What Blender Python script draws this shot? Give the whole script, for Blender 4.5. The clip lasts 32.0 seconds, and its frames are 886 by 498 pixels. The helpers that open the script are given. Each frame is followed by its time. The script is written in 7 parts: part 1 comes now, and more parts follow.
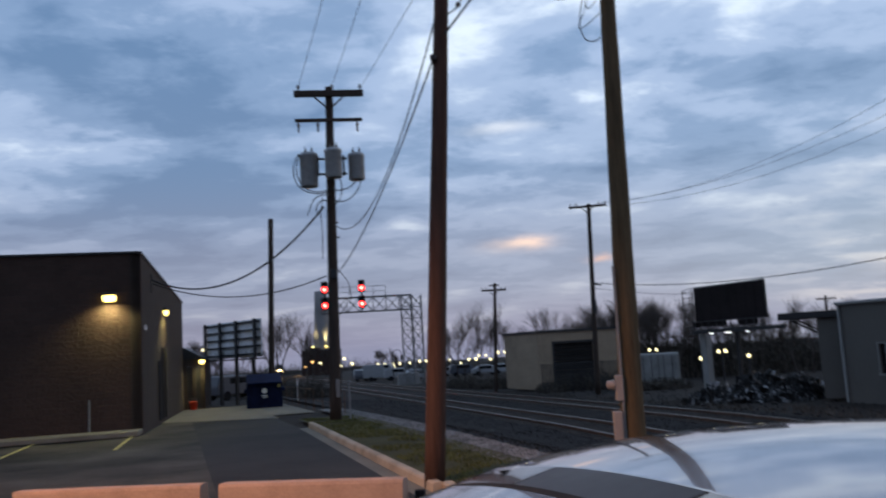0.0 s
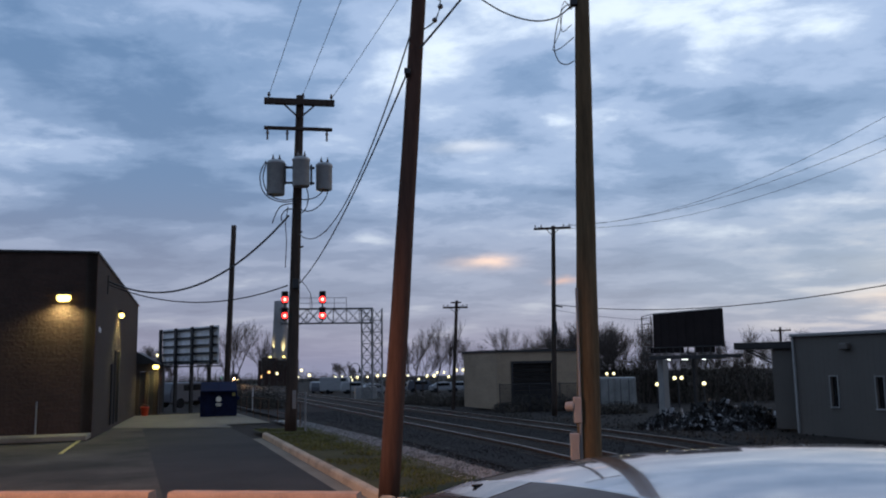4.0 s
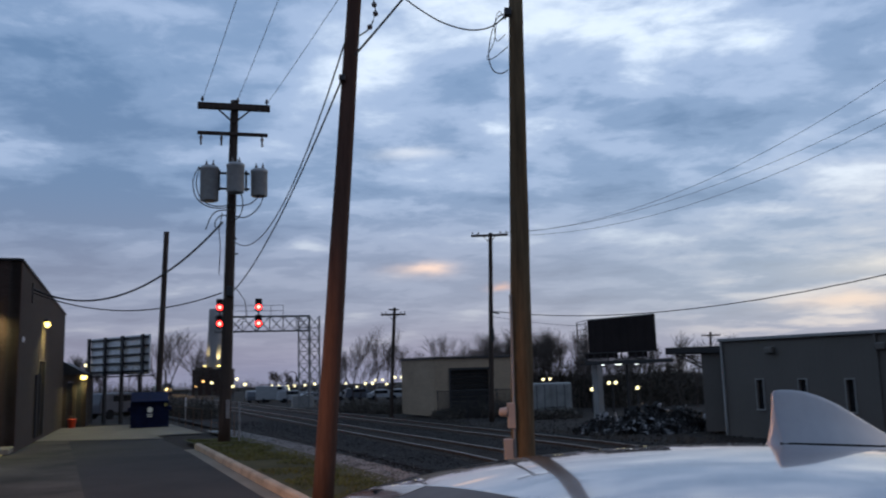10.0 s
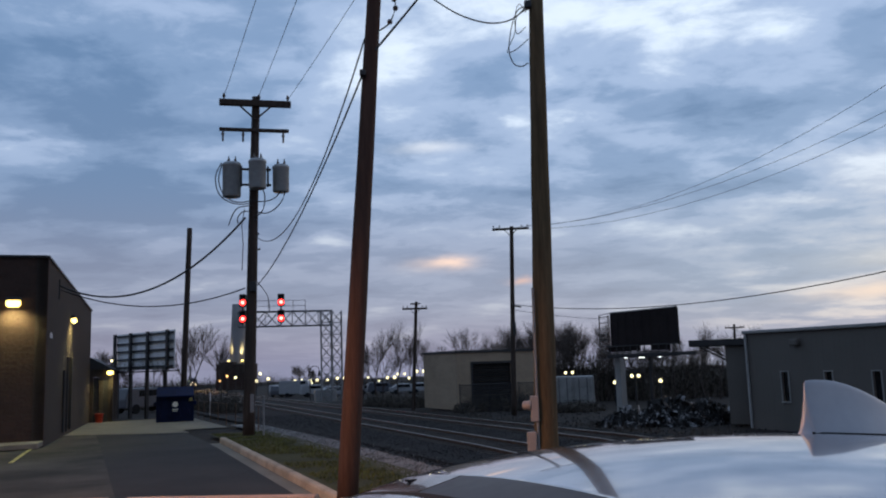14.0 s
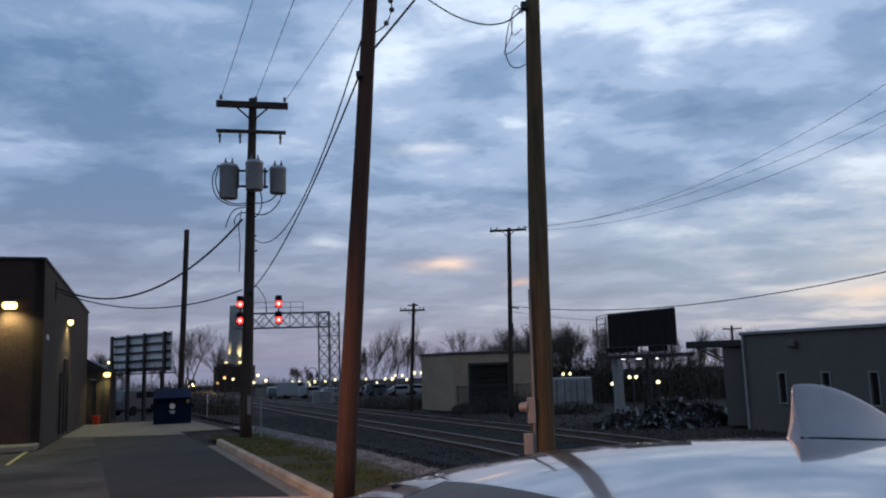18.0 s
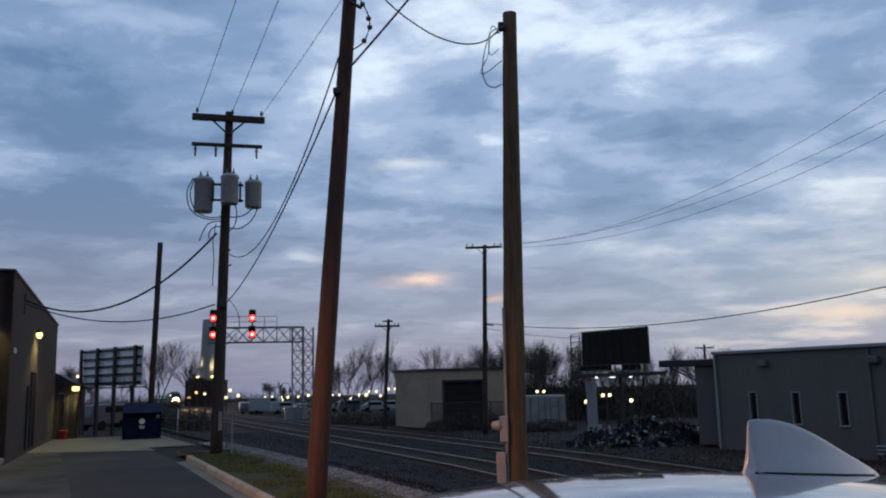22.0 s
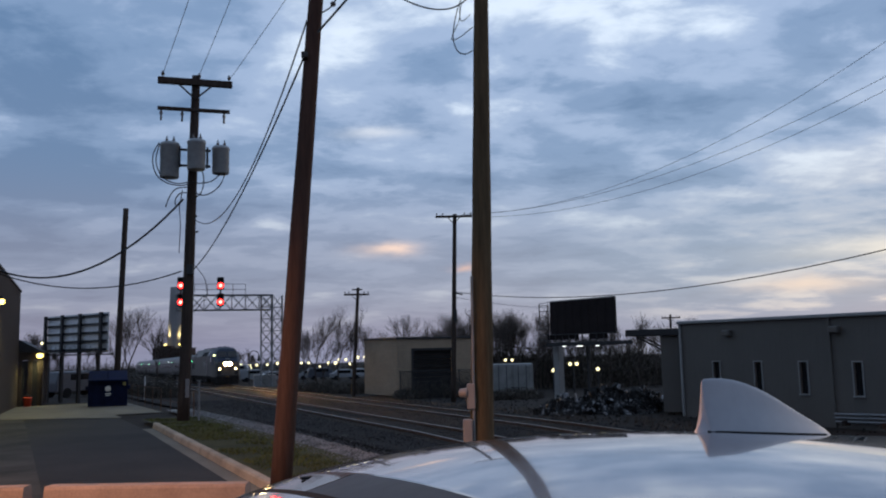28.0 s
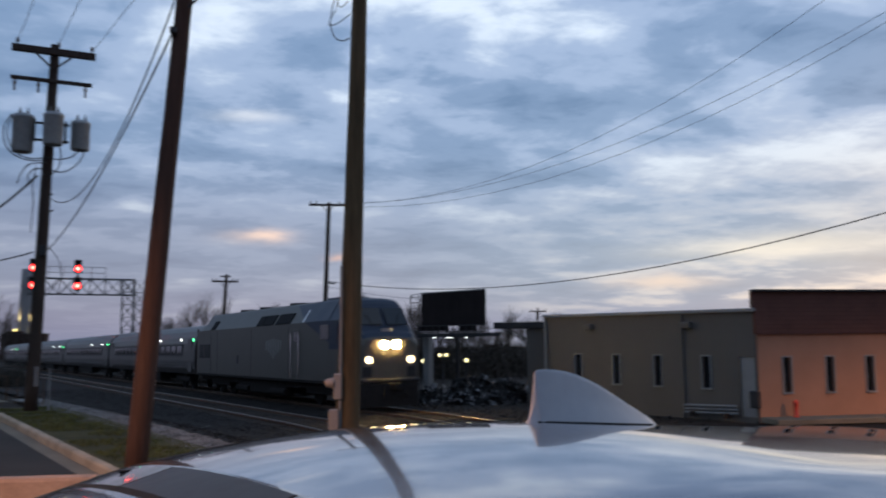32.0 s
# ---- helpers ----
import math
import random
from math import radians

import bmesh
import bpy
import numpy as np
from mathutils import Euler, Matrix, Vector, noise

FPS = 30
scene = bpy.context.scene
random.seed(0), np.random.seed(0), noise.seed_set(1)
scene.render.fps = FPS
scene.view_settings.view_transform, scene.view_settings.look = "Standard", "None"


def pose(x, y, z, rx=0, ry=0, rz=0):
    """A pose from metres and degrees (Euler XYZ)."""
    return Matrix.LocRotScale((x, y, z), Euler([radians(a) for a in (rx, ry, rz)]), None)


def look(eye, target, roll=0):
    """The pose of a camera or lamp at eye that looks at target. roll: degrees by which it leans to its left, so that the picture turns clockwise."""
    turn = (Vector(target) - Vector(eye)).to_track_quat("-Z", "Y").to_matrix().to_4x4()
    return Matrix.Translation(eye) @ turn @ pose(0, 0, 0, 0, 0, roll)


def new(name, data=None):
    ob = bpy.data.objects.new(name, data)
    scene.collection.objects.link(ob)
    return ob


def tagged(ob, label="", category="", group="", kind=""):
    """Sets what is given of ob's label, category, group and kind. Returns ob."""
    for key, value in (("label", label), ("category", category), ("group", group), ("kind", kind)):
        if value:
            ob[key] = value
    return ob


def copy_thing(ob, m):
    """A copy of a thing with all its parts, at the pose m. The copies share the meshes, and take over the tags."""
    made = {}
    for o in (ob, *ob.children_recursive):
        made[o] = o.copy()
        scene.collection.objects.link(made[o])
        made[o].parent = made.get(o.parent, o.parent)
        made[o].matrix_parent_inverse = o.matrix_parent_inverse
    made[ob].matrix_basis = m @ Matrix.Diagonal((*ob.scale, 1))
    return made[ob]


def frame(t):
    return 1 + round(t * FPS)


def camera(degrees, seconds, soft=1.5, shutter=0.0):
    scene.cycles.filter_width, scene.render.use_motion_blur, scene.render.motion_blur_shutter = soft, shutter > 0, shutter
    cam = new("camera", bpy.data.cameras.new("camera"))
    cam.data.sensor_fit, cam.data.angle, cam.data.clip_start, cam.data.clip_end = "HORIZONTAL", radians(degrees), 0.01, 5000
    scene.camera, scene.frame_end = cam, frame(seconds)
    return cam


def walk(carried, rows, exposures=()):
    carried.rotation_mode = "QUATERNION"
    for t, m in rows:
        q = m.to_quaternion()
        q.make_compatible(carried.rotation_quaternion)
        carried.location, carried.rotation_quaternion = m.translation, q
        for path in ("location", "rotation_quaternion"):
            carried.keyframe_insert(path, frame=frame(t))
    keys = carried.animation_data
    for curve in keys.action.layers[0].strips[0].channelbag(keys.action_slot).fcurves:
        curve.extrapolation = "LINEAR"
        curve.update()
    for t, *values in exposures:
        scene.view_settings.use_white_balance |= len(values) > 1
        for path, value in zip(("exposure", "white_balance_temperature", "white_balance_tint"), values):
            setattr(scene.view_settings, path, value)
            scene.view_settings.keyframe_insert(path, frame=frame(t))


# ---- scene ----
cam = camera(56.38, 32.0, soft=2.0, shutter=0.9)
PATH = [
    (0.0, pose(-0.034, -0.027, 2.210, 96.87, 3.41, 5.67)),
    (0.5, pose(-0.089, -0.058, 2.215, 97.56, 2.30, 7.15)),
    (1.0, pose(-0.103, -0.050, 2.205, 97.16, 1.19, 5.38)),
    (1.5, pose(-0.114, -0.030, 2.202, 97.48, 0.97, 3.75)),
    (2.0, pose(-0.122, 0.011, 2.179, 96.68, 1.09, 3.26)),
    (2.5, pose(-0.104, 0.009, 2.193, 96.94, 1.26, 2.80)),
    (3.0, pose(-0.073, 0.007, 2.200, 97.78, 0.86, 2.71)),
    (3.5, pose(-0.072, 0.019, 2.198, 97.87, 1.04, 2.86)),
    (5.5, pose(-0.056, 0.021, 2.193, 98.16, 0.93, 2.45)),
    (6.0, pose(-0.057, 0.013, 2.202, 98.85, 1.38, 1.82)),
    (6.5, pose(-0.040, 0.012, 2.199, 99.10, 1.73, 1.30)),
    (7.0, pose(-0.037, 0.013, 2.200, 99.00, 1.90, 1.11)),
    (7.5, pose(-0.032, 0.012, 2.194, 98.64, 2.22, 0.52)),
    (8.0, pose(-0.017, 0.022, 2.190, 98.70, 2.53, -0.04)),
    (8.5, pose(-0.005, 0.016, 2.196, 98.89, 2.01, -1.34)),
    (9.0, pose(-0.007, 0.012, 2.201, 98.90, 1.47, -2.02)),
    (9.5, pose(-0.006, 0.005, 2.191, 97.96, 1.37, -2.15)),
    (10.0, pose(-0.002, 0.003, 2.192, 98.26, 1.61, -1.38)),
    (10.5, pose(-0.004, 0.013, 2.179, 98.08, 3.49, 0.41)),
    (11.0, pose(-0.006, 0.002, 2.189, 98.39, 2.49, 0.00)),
    (11.5, pose(-0.004, 0.006, 2.187, 98.34, 2.32, 0.01)),
    (12.0, pose(-0.012, 0.011, 2.190, 98.25, 2.09, 0.18)),
    (12.5, pose(-0.006, -0.000, 2.186, 98.21, 2.38, -0.06)),
    (13.0, pose(-0.001, 0.010, 2.186, 98.36, 2.50, 0.14)),
    (13.5, pose(-0.013, -0.006, 2.190, 98.17, 1.92, 0.22)),
    (15.5, pose(-0.026, -0.021, 2.184, 97.39, 2.18, -0.27)),
    (16.0, pose(-0.025, -0.025, 2.191, 97.80, 2.44, -0.33)),
    (16.5, pose(-0.020, -0.026, 2.194, 98.16, 2.53, -0.33)),
    (17.0, pose(-0.011, -0.018, 2.194, 98.26, 2.56, -0.09)),
    (17.5, pose(0.002, -0.005, 2.186, 97.78, 2.60, 0.01)),
    (18.0, pose(0.001, -0.001, 2.193, 97.98, 1.93, -0.03)),
    (18.5, pose(0.009, -0.006, 2.200, 98.77, 2.25, -0.11)),
    (19.0, pose(0.010, -0.004, 2.210, 99.26, 1.85, -1.00)),
    (19.5, pose(-0.004, 0.030, 2.210, 99.54, 1.51, -1.98)),
    (20.0, pose(-0.004, 0.041, 2.207, 98.85, 1.86, -2.17)),
    (20.5, pose(0.017, 0.008, 2.210, 98.65, 1.83, -1.50)),
    (21.0, pose(0.027, -0.021, 2.214, 98.90, 1.82, -0.65)),
    (21.5, pose(0.027, -0.028, 2.215, 98.79, 1.50, -1.41)),
    (22.0, pose(0.023, -0.016, 2.219, 99.03, 1.45, -1.78)),
    (22.5, pose(0.031, -0.016, 2.220, 99.02, 1.81, -2.33)),
    (23.0, pose(0.041, -0.009, 2.221, 98.89, 1.33, -2.88)),
    (23.5, pose(0.032, -0.005, 2.227, 99.05, 1.45, -2.46)),
    (24.0, pose(0.034, -0.008, 2.218, 98.14, 0.80, -3.35)),
    (24.5, pose(0.050, -0.003, 2.217, 98.28, 0.88, -3.85)),
    (26.5, pose(0.044, 0.015, 2.214, 97.81, 0.95, -3.27)),
    (27.0, pose(0.049, 0.018, 2.208, 97.41, 1.27, -3.25)),
    (27.5, pose(0.051, 0.026, 2.203, 97.04, 1.18, -3.41)),
    (28.0, pose(0.053, 0.022, 2.201, 96.85, 1.25, -3.88)),
    (28.5, pose(0.059, 0.004, 2.200, 96.89, 1.56, -4.34)),
    (29.0, pose(0.072, 0.004, 2.197, 96.79, 1.89, -4.57)),
    (29.5, pose(0.077, 0.006, 2.189, 96.41, 1.79, -4.71)),
    (30.0, pose(0.075, 0.010, 2.192, 96.38, 1.57, -5.36)),
    (30.5, pose(0.084, 0.018, 2.190, 96.39, 1.49, -6.58)),
    (31.0, pose(0.087, 0.029, 2.193, 96.27, 1.10, -7.43)),
    (31.5, pose(0.105, 0.034, 2.194, 96.10, 0.79, -9.47)),
    (32.0, pose(0.114, 0.042, 2.198, 96.07, 0.46, -12.70)),
]
walk(cam, PATH, exposures=((0.0, 0.07), (3.5, 0.06), (6.0, 0.0), (18.0, 0.0), (19.0, 0.05), (20.5, -0.07), (30.0, -0.08), (32.0, -0.05)))

# ---------- light ----------
SUN_AZ, SUN_EL = 62.0, 1.5          # degrees east of the y axis, above the horizon: the sun has just gone
world = bpy.data.worlds.new("dusk_sky")
scene.world = world
world.use_nodes = True


def build_sky():
    nt = world.node_tree
    N, K = nt.nodes, nt.links
    N.clear()

    def node(kind, **kw):
        n = N.new(kind)
        for k, v in kw.items():
            n.inputs[k].default_value = v
        return n

    def math_(op, a, b=None):
        n = N.new("ShaderNodeMath")
        n.operation = op
        for i, v in enumerate((a, b)):
            if v is None:
                continue
            if isinstance(v, (int, float)):
                n.inputs[i].default_value = v
            else:
                K.new(v, n.inputs[i])
        return n.outputs[0]

    def ramp(fac, stops, mode="EASE"):
        n = N.new("ShaderNodeValToRGB")
        n.color_ramp.interpolation = mode
        el = n.color_ramp.elements
        while len(el) < len(stops):
            el.new(0.5)
        for e, (p, c) in zip(el, stops):
            e.position, e.color = p, (*c, 1)
        K.new(fac, n.inputs[0])
        return n.outputs[0]

    def mix(fac, a, b, mode="MIX"):
        n = N.new("ShaderNodeMix")
        n.data_type, n.blend_type = "RGBA", mode
        for sock, v in ((n.inputs[0], fac), (n.inputs[6], a), (n.inputs[7], b)):
            if isinstance(v, (int, float)):
                sock.default_value = v
            elif isinstance(v, tuple):
                sock.default_value = (*v, 1)
            else:
                K.new(v, sock)
        return n.outputs[2]

    co = N.new("ShaderNodeTexCoord").outputs["Generated"]
    sep = N.new("ShaderNodeSeparateXYZ")
    K.new(co, sep.inputs[0])
    x, y, z = sep.outputs
    # the cloud deck: a flat layer seen from below
    h = math_("ADD", math_("MAXIMUM", z, 0.0), 0.14)
    cb = N.new("ShaderNodeCombineXYZ")
    K.new(math_("DIVIDE", x, h), cb.inputs[0])
    K.new(math_("DIVIDE", y, h), cb.inputs[1])
    mp = N.new("ShaderNodeMapping")
    mp.inputs["Scale"].default_value = (0.85, 1.0, 1)
    mp.inputs["Location"].default_value = SKY_SHIFT
    K.new(cb.outputs[0], mp.inputs[0])
    big = node("ShaderNodeTexNoise", Scale=1.9, Detail=5.0, Roughness=0.48, Distortion=0.25)
    K.new(mp.outputs[0], big.inputs["Vector"])
    fine = node("ShaderNodeTexNoise", Scale=5.5, Detail=8.0, Roughness=0.62, Distortion=0.3)
    K.new(mp.outputs[0], fine.inputs["Vector"])
    c = math_("ADD", math_("MULTIPLY", big.outputs[0], 0.56), math_("MULTIPLY", fine.outputs[0], 0.23))
    c = math_("ADD", math_("MULTIPLY", c, 1.14), 0.052)
    # bearing and height in degrees, ruffled so that cloud banks get ragged edges
    az = math_("MULTIPLY", math_("ARCTAN2", x, y), 57.2958)
    el = math_("MULTIPLY", math_("ARCSINE", z), 57.2958)
    cb2 = N.new("ShaderNodeCombineXYZ")
    K.new(math_("MULTIPLY", az, 0.30), cb2.inputs[0])
    K.new(math_("MULTIPLY", el, 0.75), cb2.inputs[1])
    ruf = node("ShaderNodeTexNoise", Scale=1.0, Detail=4.0, Roughness=0.6)
    K.new(cb2.outputs[0], ruf.inputs["Vector"])
    rs = N.new("ShaderNodeSeparateXYZ")
    K.new(ruf.outputs["Color"], rs.inputs[0])
    azr = math_("ADD", az, math_("MULTIPLY", math_("SUBTRACT", rs.outputs[0], 0.5), 7.0))
    elr = math_("ADD", el, math_("MULTIPLY", math_("SUBTRACT", rs.outputs[1], 0.5), 2.6))

    def bank(a0, e0, w, t, u=azr, v=elr):
        p = math_("POWER", math_("MULTIPLY", math_("SUBTRACT", u, a0), 1 / w), 2.0)
        q = math_("POWER", math_("MULTIPLY", math_("SUBTRACT", v, e0), 1 / t), 2.0)
        return math_("EXPONENT", math_("MULTIPLY", math_("ADD", p, q), -1.0))

    for a0, e0, w, t, amount in CLOUD_BANKS:
        c = math_("ADD", c, math_("MULTIPLY", bank(a0, e0, w, t), amount))
    cloud = ramp(c, [(0.37, (0.130, 0.205, 0.350)), (0.46, (0.222, 0.300, 0.46)), (0.54, (0.375, 0.44, 0.605)), (0.67, (0.80, 0.815, 0.90))])
    # how near the direction lies to the sunken sun
    a = radians(SUN_AZ)
    near = math_("ADD", math_("MULTIPLY", x, math.sin(a)), math_("MULTIPLY", y, math.cos(a)))
    # cloud edges catch warm light low down, cool lavender haze away from it
    low = ramp(z, [(0.0, (1, 1, 1)), (0.16, (0.35, 0.35, 0.35)), (0.30, (0, 0, 0))])
    west = ramp(near, [(0.62, (0, 0, 0)), (0.97, (1, 1, 1))])
    haze = ramp(near, [(0.0, (0.238, 0.212, 0.290)), (0.50, (0.280, 0.258, 0.345)), (0.85, (0.300, 0.335, 0.435)), (1.0, (0.58, 0.50, 0.46))])
    hz = ramp(z, [(0.0, (0.85, 0.85, 0.85)), (0.10, (0.62, 0.62, 0.62)), (0.24, (0.10, 0.10, 0.10)), (0.36, (0, 0, 0))])
    sky = mix(hz, cloud, haze)
    gap = ramp(c, [(0.47, (0, 0, 0)), (0.60, (1, 1, 1))])
    warm = math_("MULTIPLY", math_("MULTIPLY", gap, west), low)
    sky = mix(math_("MULTIPLY", warm, 0.8), sky, (0.92, 0.74, 0.64))
    # thin gaps where the far sky shows pale and pink
    for a0, e0, w, t, tone, f in ((0.4, 6.95, 1.5, 0.34, (1.10, 0.70, 0.55), 1.0), (-0.4, 6.7, 2.2, 0.45, (0.60, 0.45, 0.44), 0.45), (5.7, 5.5, 0.9, 0.22, (0.80, 0.46, 0.38), 0.7), (-0.6, 14.9, 2.2, 0.38, (0.92, 0.84, 0.84), 0.55), (27.6, 3.6, 3.2, 0.5, (0.85, 0.62, 0.52), 0.8), (35, 5.6, 7.0, 0.8, (0.98, 0.80, 0.66), 0.7)):
        u = math_("ADD", az, math_("MULTIPLY", math_("SUBTRACT", rs.outputs[0], 0.5), 2.2))
        v = math_("ADD", el, math_("MULTIPLY", math_("SUBTRACT", rs.outputs[1], 0.5), 0.9))
        sky = mix(math_("MULTIPLY", bank(a0, e0, w, t, u, v), f), sky, tone)
    # the east behind is already dim
    sky = mix(1.0, sky, ramp(math_("MULTIPLY", math_("ADD", y, 1.0), 0.5), [(0.15, (0.74, 0.75, 0.78)), (0.62, (1, 1, 1))]), "MULTIPLY")
    # thin clear sky behind it all
    ns = N.new("ShaderNodeTexSky")
    ns.sky_type, ns.sun_disc = "NISHITA", False
    ns.sun_elevation, ns.sun_rotation = radians(SUN_EL), radians(SUN_AZ)
    sky = mix(0.04, sky, ns.outputs[0], "ADD")
    sky = mix(1.0, sky, (0.875, 0.985, 1.05), "MULTIPLY")
    bg = N.new("ShaderNodeBackground")
    bg.inputs["Strength"].default_value = SKY_STRENGTH
    K.new(sky, bg.inputs["Color"])
    out = N.new("ShaderNodeOutputWorld")
    K.new(bg.outputs[0], out.inputs[0])


SKY_SHIFT, SKY_STRENGTH = (3.1, 1.7, 0.0), 1.12
# bearing, height, half width, half thickness in degrees; thinner (+) or thicker (-) cloud
CLOUD_BANKS = (
    (9.0, 24.5, 10.0, 4.4, 0.19), (-1.0, 20.6, 2.2, 1.2, 0.03), (7.0, 16.8, 5.0, 0.8, 0.08), (14.0, 18.6, 5.0, 1.2, 0.07), (0.0, 14.5, 4.0, 1.4, 0.06), (24.5, 9.7, 6.0, 0.7, 0.09),
    (37.0, 13.0, 8.0, 3.0, 0.13), (-2.0, 11.4, 1.8, 0.6, 0.06), (-7.5, 8.6, 1.4, 0.4, 0.07), (-10.0, 15.5, 3.0, 0.8, 0.06), (-26.5, 22.0, 3.0, 1.2, 0.06), (-28.0, 14.8, 2.0, 0.9, 0.06),
    (-21.0, 18.0, 8.0, 5.0, -0.07), (-22.0, 10.5, 10.0, 4.0, -0.11), (4.0, 19.0, 2.6, 1.0, -0.06), (20.0, 14.5, 8.0, 2.0, -0.06), (29.0, 20.5, 8.0, 4.5, -0.11), (8.0, 11.5, 8.0, 1.8, -0.04),
)
build_sky()

sun_data = bpy.data.lights.new("sun", "SUN")
sun_data.energy, sun_data.angle, sun_data.color = 0.25, radians(20), (1.0, 0.82, 0.68)
sun = new("sun", sun_data)
sun.matrix_world = look((0, 0, 30), (-math.sin(radians(SUN_AZ)) * 40, -math.cos(radians(SUN_AZ)) * 40, 30 - 40 * math.tan(radians(9))))


def lamp(name, kind, place, target, power, colour, size=0.2, angle=120, blend=0.6):
    d = bpy.data.lights.new(name, kind)
    d.energy, d.color = power, colour
    if kind == "AREA":
        d.shape, d.size = "DISK", size
    elif kind == "SPOT":
        d.spot_size, d.spot_blend, d.shadow_soft_size = radians(angle), blend, size
    else:
        d.shadow_soft_size = size
    ob = new(name, d)
    ob.matrix_world = look(place, target)
    return ob


SODIUM, WALLPACK = (1.0, 0.46, 0.20), (1.0, 0.88, 0.38)

# ---------- materials ----------


def mat(name, base, rough=0.7, metal=0.0, vary=0.25, scale=3.0, fine=40.0, bump=0.15, dist=0.01, spec=0.5, coat=0.0, tint=None, stretch=(1, 1, 1), island=False, world_space=False):
    m = bpy.data.materials.new(name)
    m.use_nodes = True
    nt = m.node_tree
    N, K = nt.nodes, nt.links
    p = N["Principled BSDF"]
    p.inputs["Metallic"].default_value = metal
    p.inputs["Specular IOR Level"].default_value = spec if rough < 0.8 else 0.12
    p.inputs["Coat Weight"].default_value = coat
    tc = N.new("ShaderNodeTexCoord")
    mp = N.new("ShaderNodeMapping")
    mp.inputs["Scale"].default_value = stretch
    if world_space:
        geo = N.new("ShaderNodeNewGeometry")
        K.new(geo.outputs["Position"], mp.inputs[0])
    else:
        K.new(tc.outputs["Object"], mp.inputs[0])
    a = N.new("ShaderNodeTexNoise")
    a.inputs["Scale"].default_value, a.inputs["Detail"].default_value, a.inputs["Roughness"].default_value = scale, 6, 0.6
    b = N.new("ShaderNodeTexNoise")
    b.inputs["Scale"].default_value, b.inputs["Detail"].default_value = fine, 4
    K.new(mp.outputs[0], a.inputs["Vector"])
    K.new(mp.outputs[0], b.inputs["Vector"])
    ad = N.new("ShaderNodeMath")
    ad.operation = "ADD"
    ad.use_clamp = True
    mu = N.new("ShaderNodeMath")
    mu.operation = "MULTIPLY_ADD"
    mu.inputs[1].default_value, mu.inputs[2].default_value = 0.45, -0.22
    K.new(b.outputs[0], mu.inputs[0])
    K.new(a.outputs[0], ad.inputs[0])
    K.new(mu.outputs[0], ad.inputs[1])
    val = ad.outputs[0]
    rnd = N.new("ShaderNodeObjectInfo").outputs["Random"]
    if island:
        rnd = N.new("ShaderNodeNewGeometry").outputs["Random Per Island"]
    rm = N.new("ShaderNodeMath")
    rm.operation = "MULTIPLY_ADD"
    rm.inputs[1].default_value, rm.inputs[2].default_value = (0.5 if island else 0.16), (-0.25 if island else -0.08)
    K.new(rnd, rm.inputs[0])
    ad2 = N.new("ShaderNodeMath")
    ad2.operation = "ADD"
    ad2.use_clamp = True
    K.new(val, ad2.inputs[0])
    K.new(rm.outputs[0], ad2.inputs[1])
    cr = N.new("ShaderNodeValToRGB")
    lo = tuple(c * (1 - vary) for c in base)
    hi = tuple(min(c * (1 + vary), 1) for c in base) if tint is None else tint
    cr.color_ramp.elements[0].position, cr.color_ramp.elements[0].color = 0.3, (*lo, 1)
    cr.color_ramp.elements[1].position, cr.color_ramp.elements[1].color = 0.7, (*hi, 1)
    K.new(ad2.outputs[0], cr.inputs[0])
    K.new(cr.outputs[0], p.inputs["Base Color"])
    rr = N.new("ShaderNodeMapRange")
    rr.inputs["To Min"].default_value, rr.inputs["To Max"].default_value = max(rough - 0.1, 0.02), min(rough + 0.1, 1)
    K.new(val, rr.inputs["Value"])
    K.new(rr.outputs[0], p.inputs["Roughness"])
    if bump:
        bp = N.new("ShaderNodeBump")
        bp.inputs["Strength"].default_value, bp.inputs["Distance"].default_value = bump, dist
        K.new(b.outputs[0], bp.inputs["Height"])
        K.new(bp.outputs[0], p.inputs["Normal"])
    return m


